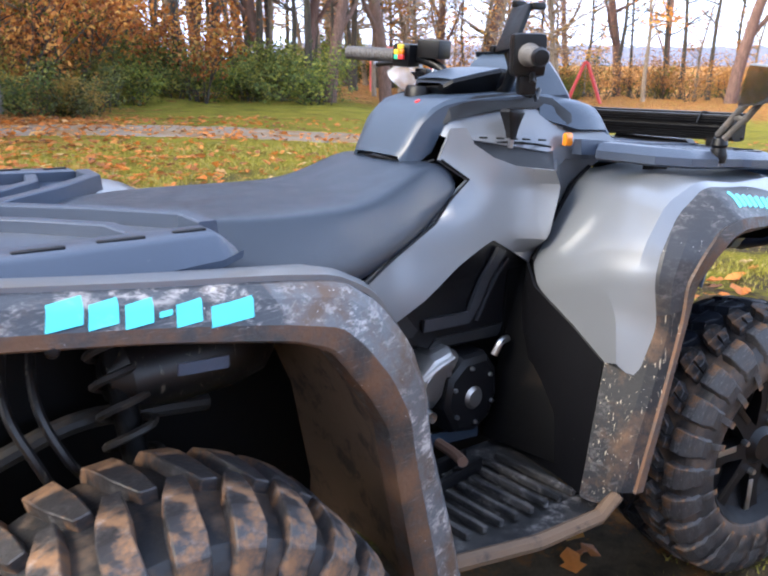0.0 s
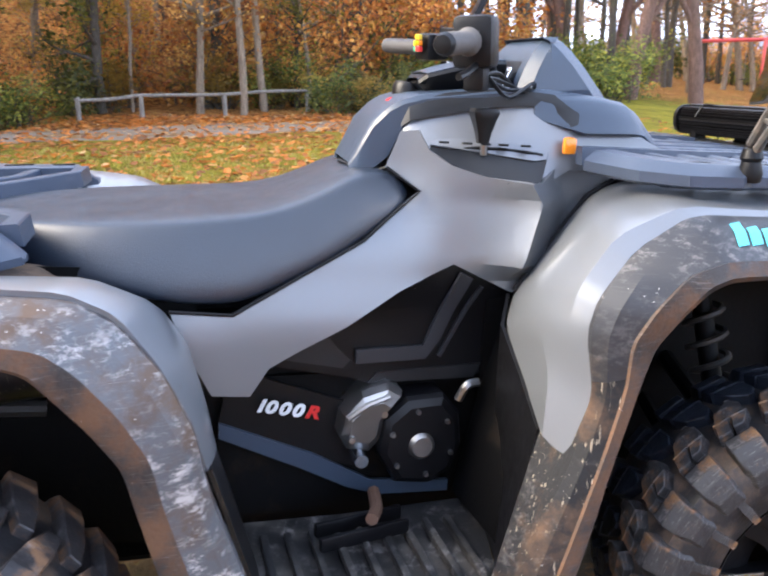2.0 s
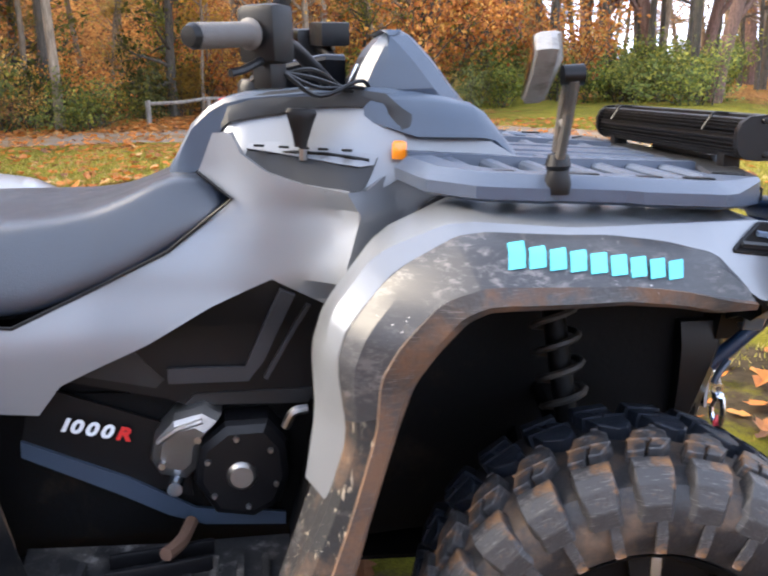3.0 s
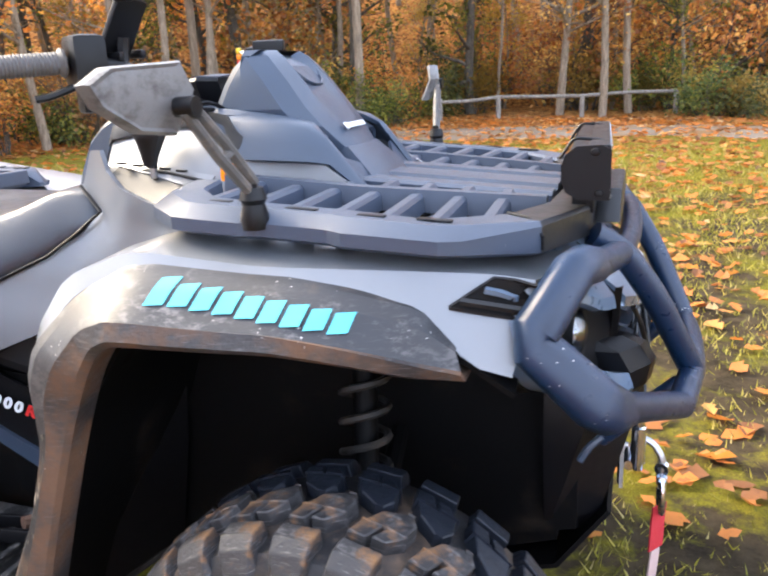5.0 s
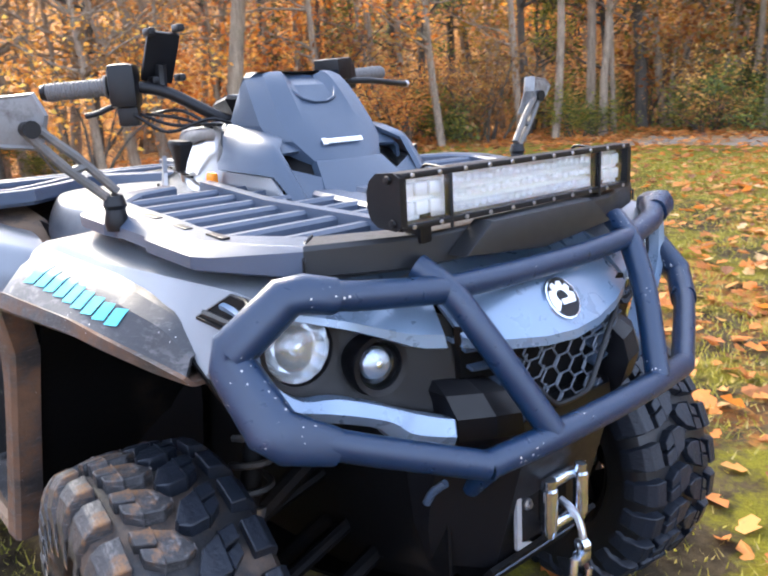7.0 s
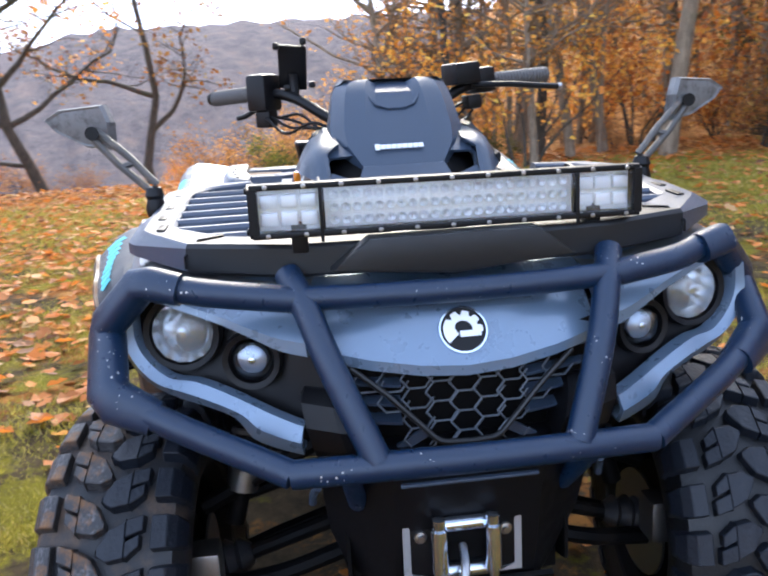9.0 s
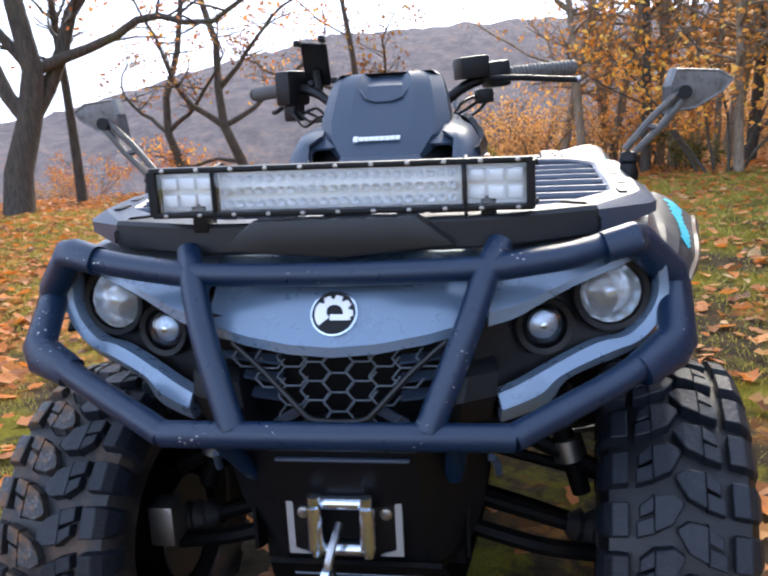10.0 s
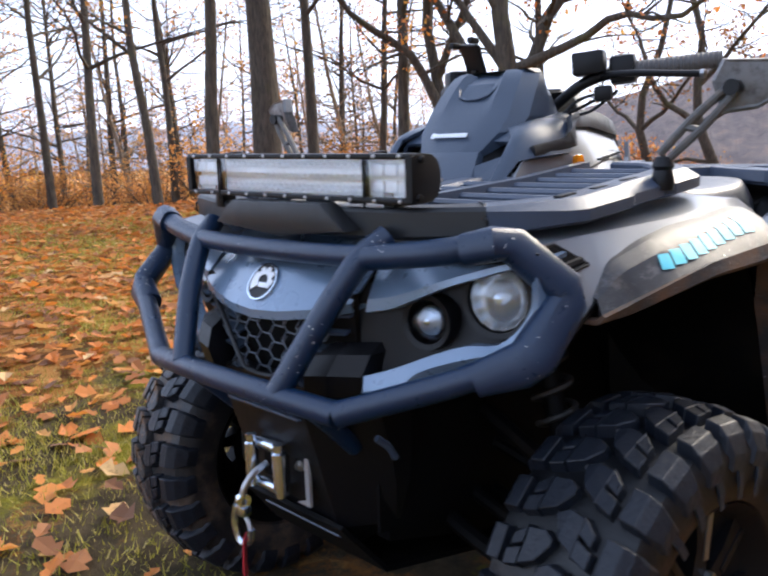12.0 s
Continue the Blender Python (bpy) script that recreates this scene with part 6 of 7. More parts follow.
def ground_material():
    m = bpy.data.materials.new("grass_and_litter")
    m.use_nodes = True
    nt = m.node_tree
    p = nt.nodes["Principled BSDF"]
    vec = coords(nt)
    grass = ramp(nt, noise_tex(nt, vec, 1.6, 8, 0.7), ((0.3, (0.18, 0.17, 0.024)), (0.5, (0.37, 0.34, 0.038)), (0.7, (0.50, 0.40, 0.07))))
    earth = ramp(nt, noise_tex(nt, vec, 9.0, 8, 0.7), ((0.35, (0.055, 0.042, 0.027)), (0.65, (0.16, 0.12, 0.072))))
    blend = ranged(nt, noise_tex(nt, vec, 1.3, 8, 0.72), 0.42, 0.53)
    fine = ranged(nt, noise_tex(nt, vec, 150.0, 8, 0.85), 0.42, 0.58, 0.0, 0.55)
    grass = mixed(nt, fine, grass, (0.07, 0.06, 0.018))
    # bare soil: treading near the middle, plus the bike's shadow put in as dark earth
    trodden_shaded = node(nt, "ShaderNodeAttribute")
    trodden_shaded.attribute_name = "trodden_shaded"
    bare = nt.nodes.new("ShaderNodeMath")
    bare.operation = "MULTIPLY"
    nt.links.new(blend, bare.inputs[0])
    nt.links.new(trodden_shaded.outputs["Fac"], bare.inputs[1])
    soil = mixed(nt, bare.outputs[0], grass, earth)
    # fallen leaves, too small to lay singly, on the wooded sides
    cells = node(nt, "ShaderNodeTexVoronoi", Scale=13.0)
    nt.links.new(vec, cells.inputs["Vector"])
    leaf = ramp(nt, cells.outputs["Color"], ((0.2, (0.14, 0.065, 0.025)), (0.5, (0.42, 0.17, 0.045)), (0.8, (0.56, 0.28, 0.085))))
    spread = node(nt, "ShaderNodeAttribute")
    spread.attribute_name = "litter"
    amount = nt.nodes.new("ShaderNodeMath")
    amount.operation = "ADD"
    nt.links.new(spread.outputs["Fac"], amount.inputs[0])
    nt.links.new(ranged(nt, noise_tex(nt, vec, 2.2, 7, 0.75), 0.25, 0.75, -0.5, 0.5), amount.inputs[1])
    col = mixed(nt, ranged(nt, amount.outputs[0], 0.42, 0.58), soil, leaf)
    nt.links.new(col, p.inputs["Base Color"])
    p.inputs["Roughness"].default_value = 0.95
    p.inputs["Specular IOR Level"].default_value = 0.08
    bumped(nt, p, noise_tex(nt, vec, 70.0, 12, 0.9), 1.0, 0.09)
    return m


LITTER = ((0, 0.1), (50, 0.12), (66, 0.2), (84, 0.5), (100, 0.42), (118, 0.32), (140, 0.28), (165, 0.4), (185, 0.5), (205, 0.5), (240, 0.68), (290, 0.68), (360, 0.1))


def litter_at(x, y):
    r, a = math.hypot(x, y + 1.0), math.degrees(math.atan2(y + 1.0, x)) % 360
    v = by_angle(LITTER, a) * step01((r - 0.2) / 1.5)
    v = max(v, 0.27 * step01((5.0 - r) / 2.5))
    if 40 < a < 112:
        v *= 1 - 0.12 * step01((r - 1.0) / 2) * step01((10.0 - r) / 2)
    if 74 < a < 178:
        v += 0.5 * step01((a - 74) / 12) * step01((r - 10.5) / 3)
    if a < 74:
        v += 0.55 * step01((r - 17.0) / 9)
    if a > 165 and a < 290:
        v += 0.15 * step01((r - 8.0) / 3)
    return min(v, 1.0)


def build_ground():
    rings = [0.0] + [0.15 * 1.062 ** k for k in range(155)]
    spokes = 180
    verts, faces, lit = [], [], []
    for r in rings[1:]:
        for k in range(spokes):
            a = 2 * math.pi * k / spokes
            x, y = r * math.cos(a), r * math.sin(a) - 1.0
            verts.append((x, y, height(x, y)))
            lit.append(litter_at(x, y))
    centre = len(verts)
    verts.append((0, -1.0, height(0, -1.0)))
    lit.append(0.0)
    n = len(rings) - 1
    for j in range(n - 1):
        for k in range(spokes):
            q = (k + 1) % spokes
            faces.append((j * spokes + k, (j + 1) * spokes + k, (j + 1) * spokes + q, j * spokes + q))
    for k in range(spokes):
        faces.append((k, (k + 1) % spokes, centre))
    me = bpy.data.meshes.new("ground")
    me.from_pydata(verts, [], faces)
    att = me.attributes.new("litter", "FLOAT", "POINT")
    att.data.foreach_set("value", lit)
    # the last term darkens the soil round the bike in place of its shadow
    worn = [1.0 - 0.85 * step01((math.hypot(p[0], p[1] + 1.0) - 5.5) / 3.0) + 0.6 * (1 - step01((math.hypot(p[0] - 0.3, p[1]) - 1.3) / 1.4)) for p in verts]
    att = me.attributes.new("trodden_shaded", "FLOAT", "POINT")
    att.data.foreach_set("value", worn)
    me.shade_smooth()
    me.materials.append(ground_material())
    return tagged(new("ground", me), "worn autumn grass with brown fallen leaves", "ground", kind="structure")


build_ground()


def polar(a, d):
    return d * math.cos(radians(a)), d * math.sin(radians(a)) - 1.2


# gravel track across the meadow
def build_track():
    line = catmull([(*polar(114, 12.4), 0), (*polar(98, 11.7), 0), (*polar(82, 12.0), 0), (*polar(70, 11.6), 0), (*polar(61, 11.0), 0), (*polar(53, 11.4), 0), (*polar(46, 13.5), 0)], 14)
    rows = []
    for k, p in enumerate(line):
        d = (line[min(k + 1, len(line) - 1)] - line[max(0, k - 1)]).normalized()
        side = Vector((-d.y, d.x, 0))
        row = []
        for j in range(9):
            w = (j - 4) / 4 * (1.0 + 0.25 * noise.noise((k * 0.4, j // 8 * 3.0, 0)))
            q = p + side * w
            row.append(Vector((q.x, q.y, height(q.x, q.y) + 0.014 * (1 - abs(j - 4) / 4) + 0.006 - (0.03 if j in (0, 8) else 0))))
        rows.append(row)
    bm = loft(rows, False, False)
    gravel = surface("gravel", (0.20, 0.165, 0.13), 0.95, 0, 0.4, 14, 0.8, 40, dirt=(0.26, 0.14, 0.05), dirt_scale=2.2, dirt_at=(0.46, 0.62), spec=0.1)
    tagged(finish("road", bm, gravel), "pale gravel track with scattered leaves", "track", kind="structure")


build_track()


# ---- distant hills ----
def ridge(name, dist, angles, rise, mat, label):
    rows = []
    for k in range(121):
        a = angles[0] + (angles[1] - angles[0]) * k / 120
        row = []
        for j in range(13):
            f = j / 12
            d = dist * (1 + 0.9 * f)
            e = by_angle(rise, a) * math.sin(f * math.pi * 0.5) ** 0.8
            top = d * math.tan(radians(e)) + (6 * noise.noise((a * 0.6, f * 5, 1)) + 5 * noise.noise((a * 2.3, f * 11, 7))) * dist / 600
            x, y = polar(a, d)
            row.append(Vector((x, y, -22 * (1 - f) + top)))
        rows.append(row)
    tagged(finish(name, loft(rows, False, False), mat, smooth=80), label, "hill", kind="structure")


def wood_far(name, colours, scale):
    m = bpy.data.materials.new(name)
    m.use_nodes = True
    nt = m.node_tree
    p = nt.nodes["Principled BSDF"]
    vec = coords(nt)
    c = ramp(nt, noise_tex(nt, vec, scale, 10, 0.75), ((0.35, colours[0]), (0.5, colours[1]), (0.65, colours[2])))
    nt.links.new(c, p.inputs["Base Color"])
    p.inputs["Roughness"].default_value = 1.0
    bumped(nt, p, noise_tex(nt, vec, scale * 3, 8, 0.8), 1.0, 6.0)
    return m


# air haze is mixed into the base colours, bluer and paler with distance
ridge("backdrop_hill", 260, (150, 222), ((150, 6.5), (178, 6.6), (192, 6.4), (202, 4.2), (212, 1.6), (222, 0.6), (360, 0)), wood_far("hazed_hill_woods", ((0.10, 0.09, 0.11), (0.165, 0.14, 0.155), (0.25, 0.19, 0.175)), 0.09), "wooded brown hill across the valley, haze purple in its colour")
ridge("backdrop_far_hill", 900, (195, 275), ((195, 1.0), (215, 1.0), (235, 1.7), (250, 1.3), (275, 0.8), (360, 0)), wood_far("hazed_far_woods", ((0.20, 0.23, 0.30), (0.25, 0.28, 0.35), (0.3, 0.32, 0.38)), 0.01), "distant hills beyond the valley, coloured blue-grey for haze")
ridge("backdrop_east_hill", 700, (10, 64), ((10, 0.8), (30, 1.0), (45, 1.2), (64, 1.2), (360, 0)), wood_far("hazed_east_woods", ((0.16, 0.17, 0.22), (0.2, 0.2, 0.25), (0.25, 0.24, 0.27)), 0.012), "wooded hills behind the playground, coloured blue for haze")


# ---- trees ----
def bark_material(name, dark_c, light_c):
    m = bpy.data.materials.new(name)
    m.use_nodes = True
    nt = m.node_tree
    p = nt.nodes["Principled BSDF"]
    vec = coords(nt)
    stretch = nt.nodes.new("ShaderNodeMapping")
    stretch.inputs["Scale"].default_value = (1, 1, 0.18)
    nt.links.new(vec, stretch.inputs[0])
    n = noise_tex(nt, stretch.outputs[0], 26.0, 8, 0.7)
    c = ramp(nt, n, ((0.35, dark_c), (0.65, light_c)))
    moss = ranged(nt, noise_tex(nt, vec, 1.7, 6, 0.6), 0.55, 0.72, 0.0, 0.6)
    nt.links.new(mixed(nt, moss, c, (0.09, 0.10, 0.03)), p.inputs["Base Color"])
    p.inputs["Roughness"].default_value = 0.9
    bumped(nt, p, n, 1.0, 0.03)
    return m


def leaf_material(name, stops, vary=1.0):
    m = bpy.data.materials.new(name)
    m.use_nodes = True
    nt = m.node_tree
    p = nt.nodes["Principled BSDF"]
    info = nt.nodes.new("ShaderNodeNewGeometry")
    c = ramp(nt, info.outputs["Random Per Island"], stops)
    plant = nt.nodes.new("ShaderNodeObjectInfo")
    tint = ramp(nt, plant.outputs["Random"], ((0.0, (0.34, 0.34, 0.3)), (0.28, (0.72, 0.58, 0.48)), (0.5, (1.0, 0.95, 0.9)), (0.8, (1.18, 1.0, 0.75)), (1.0, (1.15, 1.25, 0.9))))
    own = nt.nodes.new("ShaderNodeMixRGB")
    own.blend_type = "MULTIPLY"
    own.inputs[0].default_value = vary
    nt.links.new(c, own.inputs[1])
    nt.links.new(tint, own.inputs[2])
    c = own.outputs[0]
    spot = ranged(nt, noise_tex(nt, coords(nt), 45.0), 0.55, 0.7, 0.0, 0.6)
    nt.links.new(mixed(nt, spot, c, (0.09, 0.045, 0.02)), p.inputs["Base Color"])
    p.inputs["Roughness"].default_value = 0.6
    p.inputs["Subsurface Weight"].default_value = 0.0
    thin = nt.nodes.new("ShaderNodeBsdfTranslucent")
    nt.links.new(c, thin.inputs[0])
    both = nt.nodes.new("ShaderNodeMixShader")
    both.inputs[0].default_value = 0.42
    nt.links.new(p.outputs[0], both.inputs[1])
    nt.links.new(thin.outputs[0], both.inputs[2])
    nt.links.new(both.outputs[0], nt.nodes["Material Output"].inputs[0])
    return m


bark = bark_material("bark", (0.033, 0.029, 0.022), (0.105, 0.085, 0.065))
bark_pale = bark_material("pale_bark", (0.13, 0.098, 0.068), (0.34, 0.26, 0.18))
bark_red = bark_material("pine_bark", (0.09, 0.05, 0.04), (0.22, 0.13, 0.10))
autumn = leaf_material("autumn_leaves", ((0.0, (0.30, 0.105, 0.03)), (0.35, (0.62, 0.215, 0.04)), (0.7, (0.82, 0.37, 0.07)), (1.0, (0.84, 0.55, 0.13))))
rust = leaf_material("rust_leaves", ((0.0, (0.28, 0.14, 0.065)), (0.5, (0.58, 0.29, 0.09)), (1.0, (0.76, 0.45, 0.15))))
green_leaf = leaf_material("green_leaves", ((0.0, (0.05, 0.08, 0.02)), (0.6, (0.14, 0.18, 0.035)), (1.0, (0.34, 0.33, 0.06))))
yellow_leaf = leaf_material("yellow_leaves", ((0.0, (0.30, 0.22, 0.04)), (1.0, (0.55, 0.40, 0.08))))
litter_mat = leaf_material("fallen_leaves", ((0.0, (0.16, 0.07, 0.03)), (0.3, (0.44, 0.155, 0.035)), (0.72, (0.66, 0.215, 0.035)), (0.93, (0.60, 0.29, 0.075)), (1.0, (0.62, 0.43, 0.21))), 0.0)


class Wood:
    """Gathers tapering limbs and leaves as plain lists of corners and faces."""

    def __init__(self, seed):
        self.rng = random.Random(seed)
        self.v, self.f, self.lv, self.lf, self.tips = [], [], [], [], []

    def limb(self, pts, r0, r1, seg):
        base, n = len(self.v), len(pts)
        up = None
        for k, p in enumerate(pts):
            d = (pts[min(k + 1, n - 1)] - pts[max(k - 1, 0)]).normalized()
            up = d.orthogonal().normalized() if up is None else (up - d * up.dot(d)).normalized()
            side = d.cross(up)
            r = r0 + (r1 - r0) * (k / (n - 1)) ** 0.8
            for j in range(seg):
                a = 2 * math.pi * j / seg
                self.v.append(p + r * (math.cos(a) * up + math.sin(a) * side))
        for k in range(n - 1):
            for j in range(seg):
                q = (j + 1) % seg
                self.f.append((base + k * seg + j, base + k * seg + q, base + (k + 1) * seg + q, base + (k + 1) * seg + j))

    def wander(self, start, way, length, steps, bend, lift):
        p, d, out = start.copy(), way.normalized(), [start.copy()]
        for _ in range(steps):
            d = (d + Vector([self.rng.gauss(0, bend) for _ in range(3)]) + Vector((0, 0, lift))).normalized()
            p = p + d * (length / steps)
            out.append(p.copy())
        return out

    def grow(self, pts, r0, r1, level, count, length, spread, lift, bend, low=0.25):
        """Side limbs along a limb, down to twigs."""
        rng = self.rng
        for _ in range(count):
            t = rng.uniform(low, 1.0)
            k = min(int(t * (len(pts) - 1)), len(pts) - 2)
            p = pts[k].lerp(pts[k + 1], rng.random())
            d = (pts[k + 1] - pts[k]).normalized()
            a = rng.uniform(0, 2 * math.pi)
            out = (Vector((math.cos(a), math.sin(a), rng.uniform(-0.2, 0.5))) * spread + d * (1 - spread)).normalized()
            ln = length * rng.uniform(0.55, 1.25) * (1.15 - 0.6 * t)
            rr = (r0 + (r1 - r0) * t) * 0.5
            steps = (5, 4, 2)[level]
            line = self.wander(p, out, ln, steps, bend, lift)
            self.limb(line, rr, max(0.0025, rr * 0.25), 5 if level == 0 else 3)
            if level < 2:
                self.grow(line, rr, rr * 0.3, level + 1, 4 if level == 0 else 3, ln * 0.5, 0.75, lift, bend * 1.1)
            else:
                self.tips.append(line[-1])
                self.tips.append(line[-2])

    def leaf(self, p, size):
        rng = self.rng
        u = Vector([rng.gauss(0, 1) for _ in range(3)]).normalized()
        w = u.orthogonal().normalized() * 0.36 * size
        b = len(self.lv)
        n = u.cross(w).normalized() * size * 0.12
        self.lv += [p, p + u * size * 0.5 + w + n, p + u * size, p + u * size * 0.5 - w + n]
        self.lf += [(b, b + 1, b + 2), (b, b + 2, b + 3)]

    def tree(self, name, wood_mat, leaf_mat, label, category="tree", group=""):
        root = new(name)
        tagged(root, label, category, group)
        for part_name, v, f, mat in (("trunk", self.v, self.f, wood_mat), ("crown", self.lv, self.lf, leaf_mat)):
            if not f:
                continue
            me = bpy.data.meshes.new(part_name)
            me.from_pydata([tuple(c) for c in v], [], f)
            me.shade_smooth()
            me.materials.append(mat)
            ob = new(part_name, me)
            ob.parent = root
        return root


def forest_tree(seed, h, r, limbs, leaves, low=0.12, leaf_size=0.09):
    w = Wood(seed)
    trunk = w.wander(Vector((0, 0, -0.3)), Vector((w.rng.gauss(0, 0.04), w.rng.gauss(0, 0.04), 1)), h, 12, 0.045, 0.02)
    w.limb(trunk, r, r * 0.18, 10)
    w.grow(trunk, r, r * 0.2, 0, limbs, h * 0.26, 0.8, 0.04, 0.16, low)
    for _ in range(leaves):
        if not w.tips:
            break
        tip = w.rng.choice(w.tips)
        w.leaf(tip + Vector([w.rng.gauss(0, 0.12) for _ in range(3)]), leaf_size * w.rng.uniform(0.6, 1.3))
    return w


def shrub(seed, h, stems, leaves, width=0.8, leaf_size=0.07):
    w = Wood(seed)
    for _ in range(stems):
        a = w.rng.uniform(0, 6.28)
        way = Vector((math.cos(a) * 0.45, math.sin(a) * 0.45, 1))
        start = Vector((math.cos(a), math.sin(a), 0)) * w.rng.uniform(0, 0.4 * width) + Vector((0, 0, -0.1))
        line = w.wander(start, way, h * w.rng.uniform(0.6, 1.1), 6, 0.18, 0.02)
        w.limb(line, 0.014 + 0.006 * h, 0.004, 5)
        w.grow(line, 0.02, 0.006, 1, 7, h * 0.4, 0.75, 0.03, 0.2)
    for _ in range(leaves):
        tip = w.rng.choice(w.tips)
        w.leaf(tip + Vector([w.rng.gauss(0, 0.14) for _ in range(3)]), leaf_size * w.rng.uniform(0.6, 1.4))
    return w


rng = random.Random(7)


def stand(root, a, d, turn=0.0, size=1.0, lean=0.0):
    x, y = polar(a, d)
    return pose(x, y, height(x, y), lean, 0, turn) @ Matrix.Diagonal((size, size, size, 1))


def place_first(root, a, d, turn=0.0, size=1.0, lean=0.0):
    root.matrix_basis = stand(root, a, d, turn, size, lean)
    return root


def put(root, a, d, turn=None, size=1.0, lean=0.0):
    turn = rng.uniform(0, 360) if turn is None else turn
    m = stand(root, a, d, turn, size, lean)
    made = copy_thing(root, m)
    made.matrix_basis = m
    return made


slim = [forest_tree(11 + k, 10.0, 0.11, 24, 500, 0.3, leaf_size=0.085).tree("tree", bark, rust, "tall slender bare woodland tree with few rust leaves", group="trees at the meadow edge") for k in range(3)]
leafy = [forest_tree(31 + k, 8.0, 0.085, 24, 1300, 0.25, 0.10).tree("tree", bark_pale, autumn, "pale-barked woodland tree with thin orange autumn leaves", group="trees at the meadow edge") for k in range(2)]
stem = forest_tree(41, 11.0, 0.07, 22, 700, 0.3, 0.09).tree("tree", bark_pale, rust, "tall thin pale-barked tree with bare twigs", group="trees at the meadow edge")
brown = forest_tree(37, 7.5, 0.1, 30, 800, 0.22, 0.085).tree("tree", bark_pale, rust, "twiggy woodland tree with few brown leaves", group="trees at the meadow edge")
pine = forest_tree(51, 16.0, 0.2, 14, 700, leaf_size=0.12).tree("tree", bark_red, rust, "tall reddish-barked tree with thin bare branches", group="trees at the meadow edge")
orange_bush = [shrub(61 + k, 2.6, 7, 1500, leaf_size=0.085).tree("bush", bark, autumn, "bushy beech sapling with bright orange leaves", "bush", "bushes at the wood's edge") for k in range(2)]
rust_bush = shrub(71, 2.2, 8, 1000, leaf_size=0.08).tree("bush", bark, rust, "brown thicket with rust-coloured leaves", "bush", "bushes at the wood's edge")
green_bush = [shrub(81 + k, 1.5, 9, 1900, 1.5, 0.085).tree("bush", bark, green_leaf, "dense dark green evergreen bush", "bush", "bushes at the wood's edge") for k in range(2)]

# trees against the sky beyond the falling ground
place_first(slim[0], 248, 13.0, 10, 1.0)
for a, d, k, size in ((243.2, 12.2, 1, 0.95), (241.5, 14, 2, 0.9), (238.5, 11.2, 1, 1.25), (229.5, 12.0, 2, 1.15), (221, 11, 1, 1.1), (251, 15, 2, 1.0), (246, 17, 0, 0.9), (240.5, 18, 1, 0.9), (234, 18, 0, 0.8), (227, 17, 2, 0.9), (256, 14, 1, 1.1), (261, 16, 0, 1.0),
                      (209.0, 11.5, 0, 0.85), (223.5, 14, 0, 0.9), (219, 19, 2, 0.8), (253, 20, 1, 1.0), (249, 24, 0, 1.0), (244.5, 23, 2, 1.0), (232, 24, 1, 0.9), (226, 26, 0, 0.9), (266, 15, 2, 1.1)):
    put(slim[k], a, d, None, size)
place_first(slim[1], 258.5, 13.0, 40, 1.0)
place_first(slim[2], 263.0, 14.0, 80, 1.0)


def big_trunk(seed, h, r, label, a, d, turn, bends=0.03, limbs=16, leaves=500, leaf_mat=rust):
    w = forest_tree(seed, h, r, limbs, leaves, 0.3)
    t = w.tree("tree", bark, leaf_mat, label)
    return place_first(t, a, d, turn)


big_trunk(91, 15.0, 0.30, "thick straight oak trunk with moss and thin twigs", 233.5, 11.6, 0)


def old_oak(seed, label, a, d, turn, r, limbs):
    """A spreading oak with long low limbs that the caller names by direction and reach."""
    w = Wood(seed)
    trunk = [Vector(p) for p in ((0, 0, -0.3), (0.02, 0, 0.6), (0.0, 0.03, 1.3), (0.04, 0.05, 2.0), (0.1, 0.1, 2.9), (0.15, 0.1, 4.2), (0.3, 0.1, 6.0), (0.4, 0.0, 8.0))]
    sway = Vector((w.rng.gauss(0, 0.10), w.rng.gauss(0, 0.10), 0))
    trunk = [p + sway * max(0.0, p.z) + Vector((0.16 * math.sin(p.z * 1.3 + seed), 0.16 * math.sin(p.z * 1.7 + 2 * seed), 0)) for p in trunk]
    w.limb(trunk, r, r * 0.3, 12)
    w.grow(trunk[4:], r * 0.5, r * 0.2, 0, 13, 3.0, 0.8, 0.05, 0.2)
    for z, way, reach, rr, lift in limbs:
        root_at = min(trunk, key=lambda p: abs(p.z - z))
        line = w.wander(root_at.copy(), Vector(way), reach, 10, 0.22, lift)
        w.limb(line, rr, rr * 0.2, 8)
        w.grow(line, rr * 0.8, rr * 0.3, 0, 14, reach * 0.35, 0.8, 0.04, 0.2)
    for _ in range(900):
        w.leaf(w.rng.choice(w.tips) + Vector([w.rng.gauss(0, 0.15) for _ in range(3)]), w.rng.uniform(0.06, 0.12))
    return place_first(w.tree("tree", bark, autumn, label), a, d, turn)


# seen from the bike the limbs reach away from local -x (the camera's side) to both sides along local y
old_oak(95, "old spreading oak with long mossy low limbs", 213.3, 9.8, 215, 0.24,
        ((1.2, (0.15, -0.75, 0.62), 5.6, 0.13, 0.01), (1.9, (0.0, 0.6, 0.95), 3.4, 0.09, 0.04), (1.4, (0.2, 0.5, 0.9), 4.6, 0.12, 0.05), (2.2, (0.1, -0.9, 0.55), 4.2, 0.09, 0.03), (2.6, (-0.5, 0.5, 0.8), 4.4, 0.09, 0.03)))
